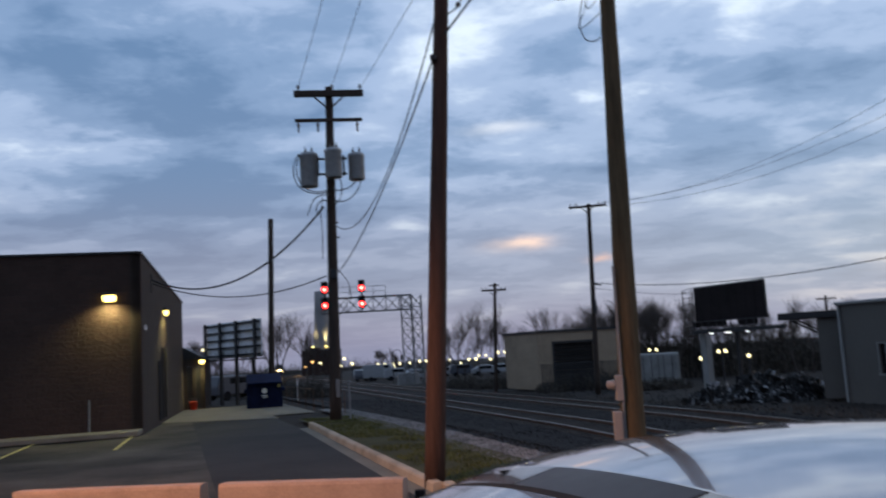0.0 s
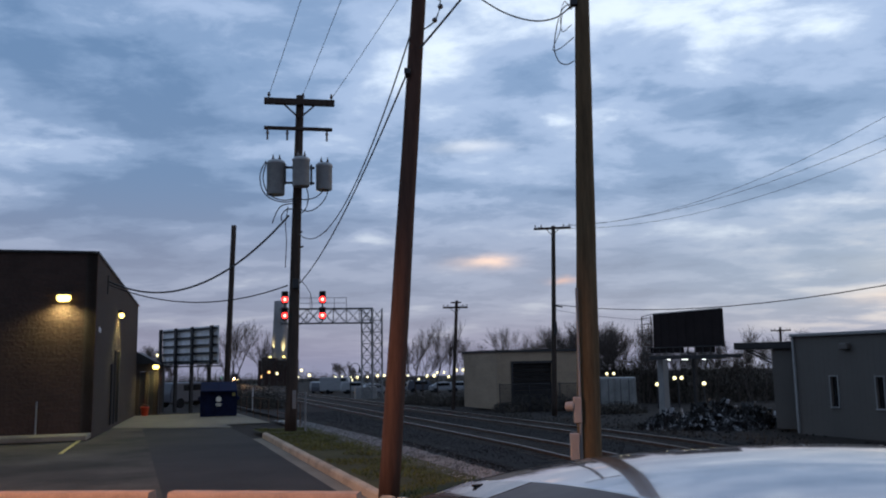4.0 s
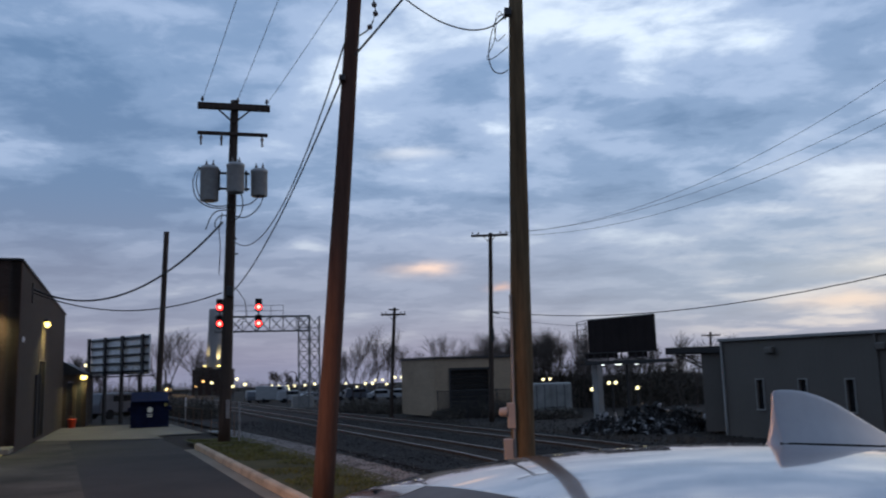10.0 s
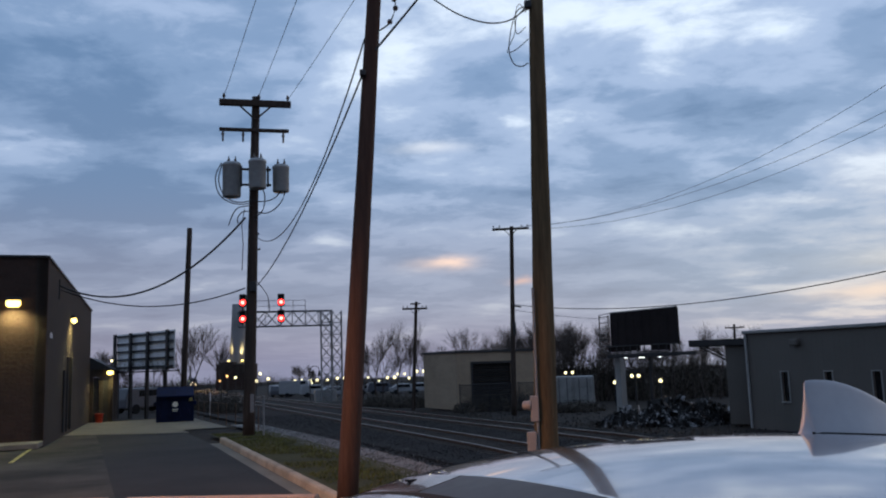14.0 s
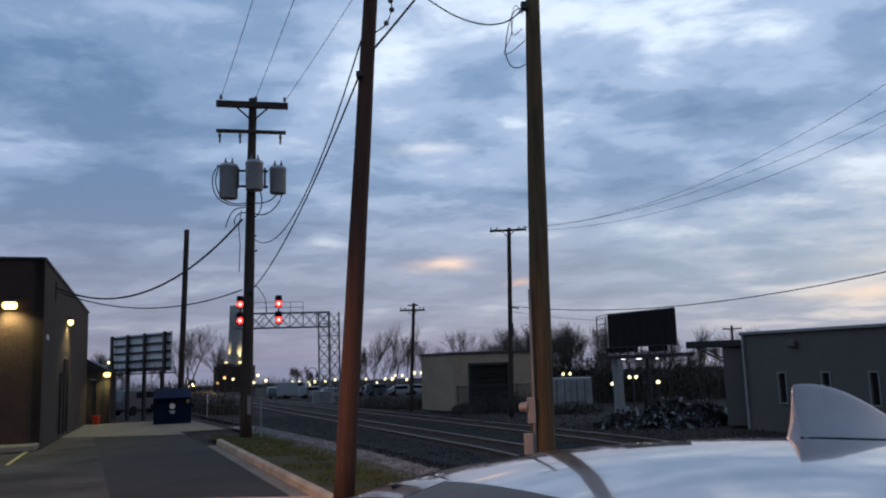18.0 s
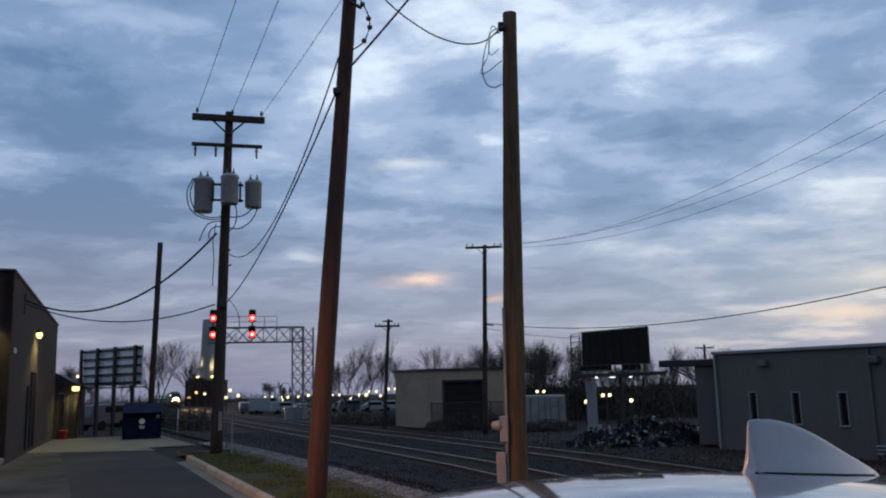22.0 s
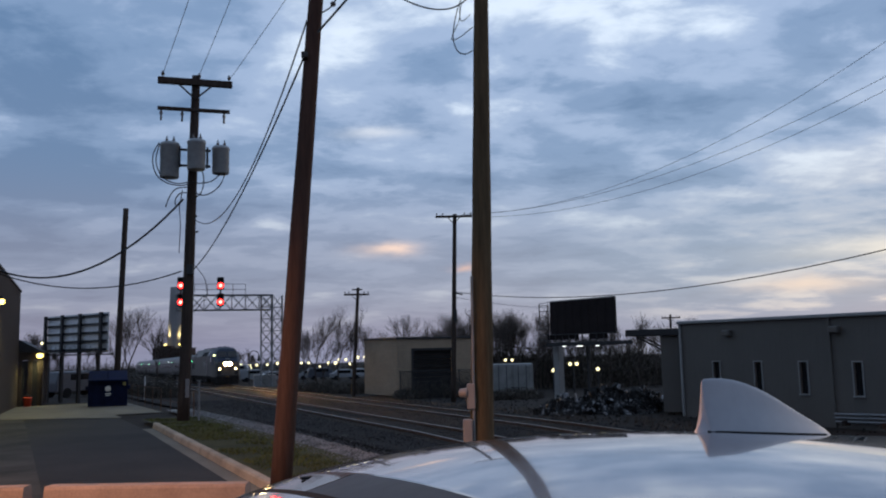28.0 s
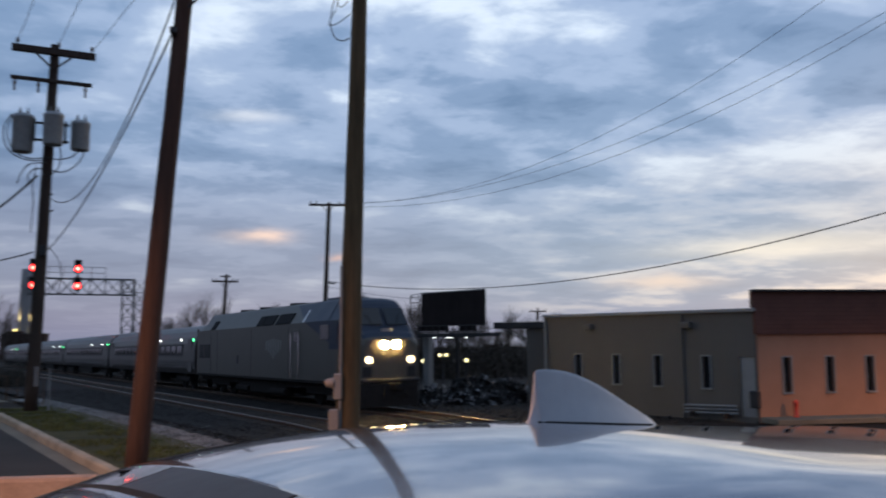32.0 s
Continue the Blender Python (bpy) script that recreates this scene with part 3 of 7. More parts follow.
# ---------- ground ----------
def build_ground():
    xs = span(-600, -60, 60) + span(-52, -24, 4) + span(-22, 30, 1.0) + span(34, 66, 4) + span(80, 600, 65)
    ys = span(-80, -16, 8) + span(-12, 40, 1.0) + span(43, 100, 3) + span(110, 250, 10) + span(300, 1500, 120)
    verts = [(x, y, gz(x, y) - 0.02) for y in ys for x in xs]
    w = len(xs)
    faces = [(j * w + i, j * w + i + 1, (j + 1) * w + i + 1, (j + 1) * w + i) for j in range(len(ys) - 1) for i in range(w - 1)]
    tagged(part("ground", (verts, [], faces), M["earth"], smooth=True), "dark bare earth and gravel round the railway", "ground", kind="structure")

    tagged(sheet("road_drive", [0.6, 1.5, 2.5, 3.72], span(8.5, 36, 1.0), 0.006, M["asphalt"]), "dark newer asphalt of the service drive", "road", kind="structure")
    tagged(sheet("road_lot", span(-34, 0.6, 2.0), span(8.5, 40, 1.0), 0.004, M["old_asphalt"]), "worn grey asphalt of the parking lot", "road", kind="structure")
    tagged(sheet("pavement_apron", span(-5.2, 3.8, 0.8), span(0, 1, 0.1), 0.03, M["concrete"], lambda p, f, dz: gp(p, (35.8 - 0.75 * p) * (1 - f) + 48 * f, dz)), "pale concrete apron before the dumpster", "pavement", kind="structure")
    tagged(sheet("pavement_apron_step", [3.8, 4.4, 5.0, 5.6], span(35.3, 46, 1.0), 0.03, M["concrete"]), "pale concrete strip beside the fence", "pavement", kind="structure")
    tagged(sheet("pavement_gutter", [-0.30, -0.15, 0.01], span(8.5, 26.6, 0.6), 0.012, M["concrete"], lambda p, a, dz: gp(kerb_p(a) + p, a, dz)), "pale concrete gutter beside the kerb", "gutter", kind="structure")
    tagged(sheet("ground_verge", [4.1, 4.6, 5.2, 5.8, 6.1], span(9, 30, 0.7), 0.10, M["soil"], lambda p, a, dz: gp(p if p > 4.2 else kerb_p(a) + 0.15, a, dz)), "soil of the narrow grass verge", "verge", kind="structure")
    tagged(sheet("ground_gravel", [5.8, 6.1, 6.4, 6.75], span(6, 36, 0.7), 0.085, M["gravel"]), "pale gravel strip between grass and ballast", "gravel", kind="structure")
    tagged(sheet("ground_ballast", span(0, 1, 0.05), span(-16, 90, 2.0) + span(96, 330, 9), 0.05, M["ballast"], lambda f, a, dz: gp(6.6 * (1 - f) + (17.4 + 0.072 * a) * f, a, dz)), "dark crushed-stone ballast of the railway", "ballast", kind="structure")
    tagged(sheet("road_upper", [-14, -9, -4, 0, 4], span(-24, 8.5, 0.9), 0.008, M["asphalt"]), "dark asphalt of the upper parking area", "road", kind="structure")


build_ground()


def kerb_stone(length):
    bm = bm_new()
    prof = [(0, 0), (0.012, 0.13), (0.04, 0.158), (0.16, 0.16), (0.185, 0.14), (0.19, 0)]
    n = 4
    rings = [[bm.verts.new((x, length * k / n, z + (0.004 * math.sin(k * 2.1) if z else 0))) for x, z in prof] for k in range(n + 1)]
    for q, w in zip(rings, rings[1:]):
        for i in range(len(prof) - 1):
            bm.faces.new((q[i], w[i], w[i + 1], q[i + 1]))
    bm.faces.new(rings[0]), bm.faces.new(rings[-1][::-1])
    return bm


def build_kerb():
    k = thing("kerb", "pale worn concrete kerb along the grass verge", "kerb", kind="structure")
    first = part("kerb_stone", kerb_stone(1.99), M["kerb"], k)
    turn = math.degrees(math.atan2(0.40, 0.9165))
    a0 = 12.6
    for i in range(7):
        g = gp(kerb_p(a0 + 2 * i), a0 + 2 * i)
        m = Matrix.Translation(g) @ pose(0, 0, 0, 0, 0, turn - 0.92)
        if i == 0:
            first.matrix_basis = m
        else:
            share(first, k, m)
    # the bend towards the street
    for j, (p, a, tr) in enumerate(((3.79, 11.3, 4), (4.22, 10.1, 24), (5.17, 9.15, 50), (6.67, 8.5, 72))):
        bent = part("kerb_stone", kerb_stone(1.32 if j < 2 else 1.65), M["kerb"], k)
        bent.matrix_basis = Matrix.Translation(gp(p, a)) @ pose(0, 0, 0, 0, 0, turn - tr)


build_kerb()


def build_verge():
    rng = np.random.default_rng(4)
    V, F = [], []
    for i in range(15000):
        p, a = rng.uniform(4.16, 6.0), rng.uniform(10, 30)
        if p > 5.5 and rng.random() < (p - 5.5) * 1.7:
            continue
        g = gp(p, a, 0.09)
        if noise.noise((g.x * 0.9, g.y * 0.9, 0)) < -0.18:
            continue
        h, th = rng.uniform(0.02, 0.085), rng.uniform(0, 6.28)
        dx, dy = math.cos(th) * 0.012, math.sin(th) * 0.012
        lx, ly = rng.normal(0, 0.03, 2)
        k = len(V)
        V += [(g.x - dx, g.y - dy, g.z), (g.x + dx, g.y + dy, g.z), (g.x + lx, g.y + ly, g.z + h)]
        F.append((k, k + 1, k + 2))
    tagged(part("grass", (V, [], F), M["grass"]), "short patchy yellow-green winter grass on the verge", "grass", kind="stuff")

    def gravel(r):
        return gp(r.uniform(5.7, 6.8), r.uniform(8, 34), 0.09)
    tagged(part("gravel", scatter(6500, gravel, 0.035, 5), M["gravel"]), "pale grey gravel lying loose beside the grass", "gravel", kind="stuff")

    def stones(r):
        return tp(r.uniform(5.6, 17.2), 8 + 52 * r.random() ** 1.4, 0.055)
    tagged(part("ballast_stones", scatter(24000, stones, 0.032, 6), M["ballast"]), "loose dark crushed ballast stones between the rails", "ballast", kind="stuff")

    def bits(r):
        return gp(r.uniform(7.4, 12), 6 + 26 * r.random(), 0.07)
    tagged(part("pale_stones", scatter(60, bits, 0.022, 11), M["gravel"]), "a few pale stones and scraps on the dark ballast", "stones", kind="stuff")

    def debris(r):
        return tp(r.uniform(17.5, 24), r.uniform(4, 50), 0.02)
    tagged(part("rubble", scatter(900, debris, 0.06, 8), M["ballast"]), "scattered rubble on the bare ground beyond the rails", "rubble", kind="stuff")


build_verge()


# ---------- railway ----------
def track(p0, name):
    t = thing(name, "railway track of steel rails on dark timber ties", "railway track", kind="structure")
    stations = span(-16, 330, 6.0)
    for s in (-0.753, 0.753):
        bm = bm_new()
        prof = [(-0.07, 0), (-0.07, 0.012), (-0.012, 0.03), (-0.012, 0.11), (-0.036, 0.125), (-0.036, 0.148), (-0.029, 0.157), (-0.014, 0.161), (0.014, 0.161), (0.029, 0.157), (0.036, 0.148), (0.036, 0.125), (0.012, 0.11), (0.012, 0.03), (0.07, 0.012), (0.07, 0)]
        rings = [[bm.verts.new(tp(p0, a) + Vector((*(TN * (s + x)), z))) for x, z in prof] for a in stations]
        for q, w in zip(rings, rings[1:]):
            for i in range(len(prof)):
                j = (i + 1) % len(prof)
                f = bm.faces.new((q[i], q[j], w[j], w[i]))
                f.material_index = 0 if i in (5, 6, 7, 8, 9) else 1
        part("rail", bm, [M["steel"], M["rust"]], t, "worn steel rail with a polished head")
    tie = None
    turn = math.degrees(math.atan2(TU.x * -1, TU.y))
    for i in range(110):
        a = 10 + i * 0.54
        m = Matrix.Translation(tp(p0, a, -0.066)) @ pose(0, 0, 0, 0, 0, turn + random.uniform(-0.6, 0.6))
        if tie is None:
            bm = bm_new()
            box(bm, (0, 0, 0.05), (2.6, 0.22, 0.16), bev=0.012)
            tie = part("tie", bm, M["tie"], t)
            tie.matrix_basis = m
        else:
            share(tie, t, m)
    bm = bm_new()
    for a in span(-15, 9.4, 0.54) + span(69.5, 190, 0.54):
        box(bm, (0, 0, 0.05), (2.6, 0.22, 0.16), Matrix.Translation(tp(p0, a, -0.066)) @ pose(0, 0, 0, 0, 0, turn))
    tagged(part("tie_row", bm, M["tie"], t), kind="stuff")
    return t


P_NEAR, P_FAR = 11.05, 15.25
track(P_NEAR, "track_near")
track(P_FAR, "track_far")


# ---------- the brick building ----------
def wall_light(name, m, parent, w=0.34, label="yellow wall light, switched on"):
    h = part("light_housing", bm_box((0, -0.09, 0.03), (w, 0.20, 0.12), bev=0.02), M["dark_metal"], parent, label)
    h.matrix_basis = m
    part("lens", bm_box((0, -0.12, -0.11), (w * 0.95, 0.20, 0.26), bev=0.07), M["wall_on"], h)
    return h


def bm_box(c, s, bev=0.0):
    bm = bm_new()
    box(bm, c, s, bev=bev)
    return bm


def brick_building():
    C, side, front = Vector((-13.1, 27.3, 0)), Vector((-0.32, 0.947, 0)), Vector((-0.947, -0.32, 0))
    b = thing("brick_building", "dark brown brick commercial building with a flat roof", "building")
    L, LF, H1, H2 = 17.9, 24.0, 6.10, 5.56
    # wall along the drive, its top falling away from the corner
    m, _ = wall_frame(C, C + side * L)
    bm = bm_new()
    pierced(bm, L, H2 - 0.4, 0.35, [(6.6, 7.9, 0.0, 2.95)], z0=-0.5)
    w = part("wall_side", bm, M["brick_side"], b)
    w.matrix_basis = m
    bm = bm_new()
    prism(bm, [(0, H2 - 0.4), (L, H2 - 0.4), (L, H2), (0, H1)], 0, 0.35, Matrix(((1, 0, 0, 0), (0, 0, 1, 0), (0, 1, 0, 0), (0, 0, 0, 1))))
    part("parapet", bm, M["brick_side"], b).matrix_basis = m
    bm = bm_new()
    prism(bm, [(-0.05, H1 + 0.003), (L + 0.05, H2 + 0.003), (L + 0.05, H2 + 0.08), (-0.05, H1 + 0.08)], -0.05, 0.42, Matrix(((1, 0, 0, 0), (0, 0, 1, 0), (0, 1, 0, 0), (0, 0, 0, 1))))
    part("coping", bm, M["dark_metal"], b, "dark metal coping").matrix_basis = m
    d = part("door", bm_box((7.25, 0.22, 1.05), (1.25, 0.06, 2.1), bev=0.01), M["dark_metal"], b, "dark steel door")
    d.matrix_basis = m
    part("transom", bm_box((7.25, 0.20, 2.54), (1.25, 0.04, 0.78)), M["dark_glass"], b, "dark transom pane").matrix_basis = m
    part("door_handle", bm_box((7.70, 0.16, 1.0), (0.14, 0.06, 0.03), bev=0.01), M["chrome"], d)
    for x in (6.54, 7.96):
        part("door_jamb", bm_box((x, -0.03, 1.48), (0.1, 0.1, 2.96), bev=0.01), M["dark_metal"], b).matrix_basis = m
    bm = bm_new()
    rod(bm, (5.05, -0.07, 0.05), (5.05, -0.07, 2.4), 0.05)
    part("downspout", bm, M["dark_metal"], b, "dark downspout").matrix_basis = m
    wall_light("light", m @ pose(7.55, 0, 4.58), b)
    for i in range(3):
        part("number_bar", bm_box((1.0 + i * 0.22, -0.012, 3.57 + 0.04 * (i % 2)), (0.12, 0.02, 0.16)), M["white_paint"], b, "plain pale bars on the wall").matrix_basis = m
    part("wire_mast", rod_bm((2.2, -0.12, 4.9), (2.2, -0.12, 5.6), 0.03), M["dark_metal"], b).matrix_basis = m
    # wall towards the street
    mf, _ = wall_frame(C + front * LF, C)
    bm = bm_new()
    pierced(bm, LF, H1, 0.35, [], z0=-0.5)
    part("wall_front", bm, M["brick"], b).matrix_basis = mf
    part("coping", bm_box((LF / 2, 0.15, H1 + 0.045), (LF - 0.1, 0.46, 0.08), bev=0.01), M["dark_metal"], b, "dark metal coping").matrix_basis = mf
    wall_light("light", mf @ pose(LF - 1.0, 0, 4.70), b, 0.46)
    part("pipe", rod_bm((LF - 1.68, -0.06, 0.15), (LF - 1.68, -0.06, 1.2), 0.03), M["grey_metal"], b, "thin pale standpipe").matrix_basis = mf
    # far walls and roof
    bm = bm_new()
    o = C + front * LF
    for p, q in ((C + side * L, C + side * L + front * LF), (o + side * L, o)):
        mm, ln = wall_frame(p, q)
        box(bm, (ln / 2, 0.175, 2.3), (ln - 0.8, 0.35, 5.6), mm)
    part("wall_rear", bm, M["brick"], b)
    bm = bm_new()
    box(bm, (LF / 2, L / 2, H2 - 0.5), (LF - 0.8, L - 0.8, 0.2), mf)
    part("roof", bm, M["dark_metal"], b, "flat dark roof")
    lamp("wall_lamp", "SPOT", tuple(mf @ Vector((LF - 1.0, -0.30, 4.50))), tuple(mf @ Vector((LF - 1.0, -0.30, 0))), 330, WALLPACK, 0.12, 150, 0.8)
    lamp("wall_lamp", "SPOT", tuple(m @ Vector((7.55, -0.34, 4.44))), tuple(m @ Vector((7.55, -0.6, 0))), 330, WALLPACK, 0.12, 150, 0.8)
    # low annex in line with the side wall
    out = Vector((0.947, 0.32, 0))
    an = thing("annex", "low dark brick annex with a sloping roof", "annex")
    p0 = C + side * (L + 0.02) + out * 1.15
    ma, _ = wall_frame(p0 + Vector((0, 0, -0.3)), p0 + side * 5)
    XZ = Matrix(((1, 0, 0, 0), (0, 0, 1, 0), (0, 1, 0, 0), (0, 0, 0, 1)))
    bm = bm_new()
    pierced(bm, 5.0, 2.75, 0.25, [(1.5, 2.3, 0.0, 2.35), (3.2, 4.1, 0.0, 2.35)], z0=-0.3)
    part("wall", bm, M["brick_side"], an).matrix_basis = ma
    bm = bm_new()
    prism(bm, [(0, 2.752), (1.15, 3.42), (6, 3.42), (6, 2.752)], -0.1, 5.05, ma @ Matrix(((0, 0, 1, 0), (1, 0, 0, 0), (0, 1, 0, 0), (0, 0, 0, 1))))
    bmesh.ops.recalc_face_normals(bm, faces=bm.faces)
    part("roof", bm, M["dark_metal"], an)
    bm = bm_new()
    box(bm, (2.5, 5.8, 1.2), (5.0, 0.2, 2.9), ma)
    part("wall_rear", bm, M["brick_side"], an)
    me_, _ = wall_frame(p0 - out * 1.15 + Vector((0, 0, -0.3)), p0 + Vector((0, 0, -0.3)))
    bm = bm_new()
    pierced(bm, 1.14, 2.75, 0.2, [(0.18, 0.46, 0.0, 2.35), (0.66, 0.98, 0.0, 2.35)], z0=-0.3)
    part("wall_end", bm, M["brick_side"], an).matrix_basis = me_
    for x, w in ((0.32, 0.28), (0.82, 0.32)):
        part("door", bm_box((x, 0.12, 1.17), (w, 0.04, 2.34)), M["dark_metal"], an, "narrow dark door").matrix_basis = me_
    for x in (1.9, 3.65):
        part("door", bm_box((x, 0.16, 1.17), (0.8, 0.06, 2.3), bev=0.01), M["dark_metal"], an, "dark steel door").matrix_basis = ma
    wall_light("light", me_ @ pose(1.0, 0, 2.70), an)
    lamp("annex_lamp", "SPOT", tuple(me_ @ Vector((1.0, -0.30, 2.54))), tuple(me_ @ Vector((1.2, -0.8, 0))), 150, WALLPACK, 0.1, 150, 0.8)
    # raised walk before the street wall
    walk_ = thing("pavement_walk", "pale concrete walk along the street wall of the brick building", "pavement", kind="structure")
    bm = bm_new()
    box(bm, (LF / 2, -0.62, 0.06), (LF, 1.2, 0.17), mf, bev=0.02)
    part("slab", bm, M["concrete"], walk_)
    for k, off in enumerate((0.3, 3.2, 6.1)):
        q = C + front * (off - 0.15) - side * 1.5
        e = q - side * 4.2 - front * 0.1
        bm = bm_new()
        mm, ln = wall_frame((*q.to_2d(), 0), (*e.to_2d(), 0))
        box(bm, (ln / 2, 0, 0.010), (ln, 0.10, 0.008), mm)
        tagged(part("parking_line", bm, M["yellow_line"]), "faded yellow parking line on the asphalt", "parking line", "parking lines", "structure")


def rod_bm(a, b, r, r2=None, n=8):
    bm = bm_new()
    rod(bm, a, b, r, r2, n)
    return bm


brick_building()


# ---------- the grey building ----------
def slot_window(parent, m, x, z0, z1, w=0.30):
    win = part("window", bm_box((x, 0.10, (z0 + z1) / 2), (w - 0.02, 0.02, z1 - z0 - 0.02)), M["dark_glass"], parent, "narrow dark slot window")
    win.matrix_basis = m
    bm = bm_new()
    for s in (-1, 1):
        box(bm, (x + s * (w / 2 + 0.02), -0.012, (z0 + z1) / 2), (0.04, 0.05, z1 - z0 + 0.08))
    box(bm, (x, -0.012, z1 + 0.02), (w, 0.05, 0.04))
    part("window_frame", bm, M["trim"], win)
    part("window_sill", bm_box((x, -0.03, z0 - 0.025), (w + 0.1, 0.10, 0.05), bev=0.008), M["trim"], win)


def grey_building():
    A, d = Vector((11.71, 32.39, 0)), Vector((0.474, -0.88, 0)).normalized()
    B = A + d * 9.16
    e = Vector((0.9988, -0.05, 0)).normalized()
    b = thing("metal_building", "low grey metal-sided building with slot windows", "building")
    m, _ = wall_frame(B, A)            # x from the corner back to the far end, inside to the east
    Lg = 9.16
    holes = [(Lg - x - 0.15, Lg - x + 0.15, 0.39, 1.47) for x in (1.72, 3.56, 5.38, 7.33)] + [(0.05, 0.60, -0.5, 1.47)]
    bm = bm_new()
    pierced(bm, Lg, 2.95, 0.2, holes, z0=-0.7)
    bmesh.ops.reverse_faces(bm, faces=bm.faces)
    bmesh.ops.transform(bm, matrix=Matrix.Diagonal((1, -1, 1, 1)), verts=bm.verts)
    w = part("wall", bm, M["siding"], b)
    w.matrix_basis = m
    bm = bm_new()
    x = 0.7
    while x < Lg:
        segs = [(-0.68, 2.93)]
        for h in holes:
            if h[0] - 0.06 < x < h[1] + 0.06:
                segs = [(-0.68, h[2] - 0.06), (h[3] + 0.06, 2.93)] if h[2] > -0.4 else [(h[3] + 0.06, 2.93)]
        for z0, z1 in segs:
            box(bm, (x, 0.001, (z0 + z1) / 2), (0.030, 0.006, z1 - z0))
        x += 0.23
    tagged(part("siding_rib", bm, M["siding"], b), kind="stuff").matrix_basis = m
    for hx in holes[:4]:
        xm = (hx[0] + hx[1]) / 2
        win = part("window", bm_box((xm, -0.10, 0.93), (0.28, 0.02, 1.06)), M["dark_glass"], b, "narrow dark slot window")
        win.matrix_basis = m
        bm = bm_new()
        for s in (-1, 1):
            box(bm, (xm + s * 0.17, 0.014, 0.93), (0.04, 0.05, 1.16))
        box(bm, (xm, 0.014, 1.49), (0.30, 0.05, 0.04))
        part("window_frame", bm, M["trim"], win)
        part("window_sill", bm_box((xm, 0.03, 0.365), (0.40, 0.10, 0.05), bev=0.008), M["trim"], win)
    part("door", bm_box((0.325, -0.08, 0.48), (0.53, 0.05, 1.94), bev=0.01), M["trim"], b, "pale grey steel door").matrix_basis = m
    part("gutter", bm_box((Lg / 2, 0.06, 3.0), (Lg + 0.1, 0.16, 0.12), bev=0.02), M["trim"], b, "pale metal gutter").matrix_basis = m
    for x in (Lg - 0.05, 2.72):
        part("downspout", bm_box((x, 0.05, 1.15), (0.09, 0.08, 3.6), bev=0.01), M["siding" if x < 5 else "trim"], b).matrix_basis = m
    for x in (Lg - 2.36, 2.47):
        v = part("vent_hood", bm_box((x, 0.12, 2.53), (0.34, 0.26, 0.24), bev=0.04), M["siding"], b, "grey vent hood")
        v.matrix_basis = m
    ps = thing("pipe_stack", "pale pipes lying along the foot of the metal wall", "pipes", m)
    for z in (-0.34, -0.22, -0.10):
        part("pipe", rod_bm((0.62, 0.25 + z * 0.2, z - 0.05), (2.55, 0.35 + z * 0.2, z - 0.1), 0.045), M["grey_metal"], ps)
    for x in (0.95, 2.2):
        part("block", bm_box((x, 0.3, -0.47), (0.1, 0.3, 0.16)), M["pole_old"], ps)
    part("meter", bm_box((0.02, 0.14, 0.1), (0.3, 0.22, 0.55), bev=0.03), M["dark_metal"], b, "dark meter box").matrix_basis = m
    # end wall and roof
    bm = bm_new()
    far = A + Vector((9.5, 4.2, 0))
    mm, ln = wall_frame(A + Vector((0, 0, 0)), far)
    box(bm, (ln / 2 + 0.2, 0.1, 1.12), (ln - 0.4, 0.2, 3.64), mm)
    part("wall_end", bm, M["siding"], b)
    bm = bm_new()
    prism(bm, [(q.x, q.y) for q in (A + Vector((0.1, 0.0, 0)), B + Vector((0.25, 0.1, 0)), B + Vector((9, 3, 0)), far)], 2.90, 2.98)
    part("roof", bm, M["siding"], b)
    # canopy at its far end
    c = thing("canopy", "dark flat canopy on brackets beside the metal building", "canopy")
    bm = bm_new()
    mc, _ = wall_frame((10.1, 34.4, 0), (12.6, 33.1, 0))
    box(bm, (1.3, 0.9, 2.66), (2.6, 2.0, 0.28), mc, bev=0.02)
    part("roof", bm, M["dark_metal"], c)
    bm = bm_new()
    box(bm, (1.95, 0.9, 0.96), (1.1, 1.6, 3.1), mc)
    part("wall", bm, M["siding"], c)
    for y in (0.1, 1.6):
        part("bracket", rod_bm(mc @ Vector((0.35, y, 2.56)), mc @ Vector((1.42, y, 1.95)), 0.035), M["dark_metal"], c)

    # the street front: tan wall under a brown shingled band
    s = thing("store_front", "tan rendered shop wall under a brown shingled parapet band", "building")
    LS = 9.0
    S0 = B + d * 0.06
    ms, _ = wall_frame(S0, S0 + e * LS)
    hs = [(x - 0.14, x + 0.14, 0.30, 1.45) for x in (1.02, 2.57, 4.04, 5.5, 7.0)]
    bm = bm_new()
    pierced(bm, LS, 2.22, 0.25, hs, z0=-0.9)
    part("wall", bm, M["orange_wall"], s).matrix_basis = ms
    for h in hs:
        slot_window(s, ms, (h[0] + h[1]) / 2, h[2], h[3], 0.28)
    bm = bm_new()
    prism(bm, [(-0.12, 2.20), (0.25, 2.20), (0.25, 3.60), (0.12, 3.60)], -0.06, LS, ms @ Matrix(((0, 0, 1, 0), (1, 0, 0, 0), (0, 1, 0, 0), (0, 0, 0, 1))))
    bmesh.ops.recalc_face_normals(bm, faces=bm.faces)
    part("parapet_band", bm, M["brown_band"], s, "brown shingled band")
    bm = bm_new()
    box(bm, (LS / 2 - 0.03, 0.14, 3.64), (LS, 0.34, 0.07), ms, bev=0.01)
    part("coping", bm, M["dark_metal"], s)
    part("kerb_strip", bm_box((LS / 2, -0.5, -0.55), (LS, 1.0, 0.18), bev=0.02), M["concrete"], s, "pale concrete step").matrix_basis = ms
    bm = bm_new()
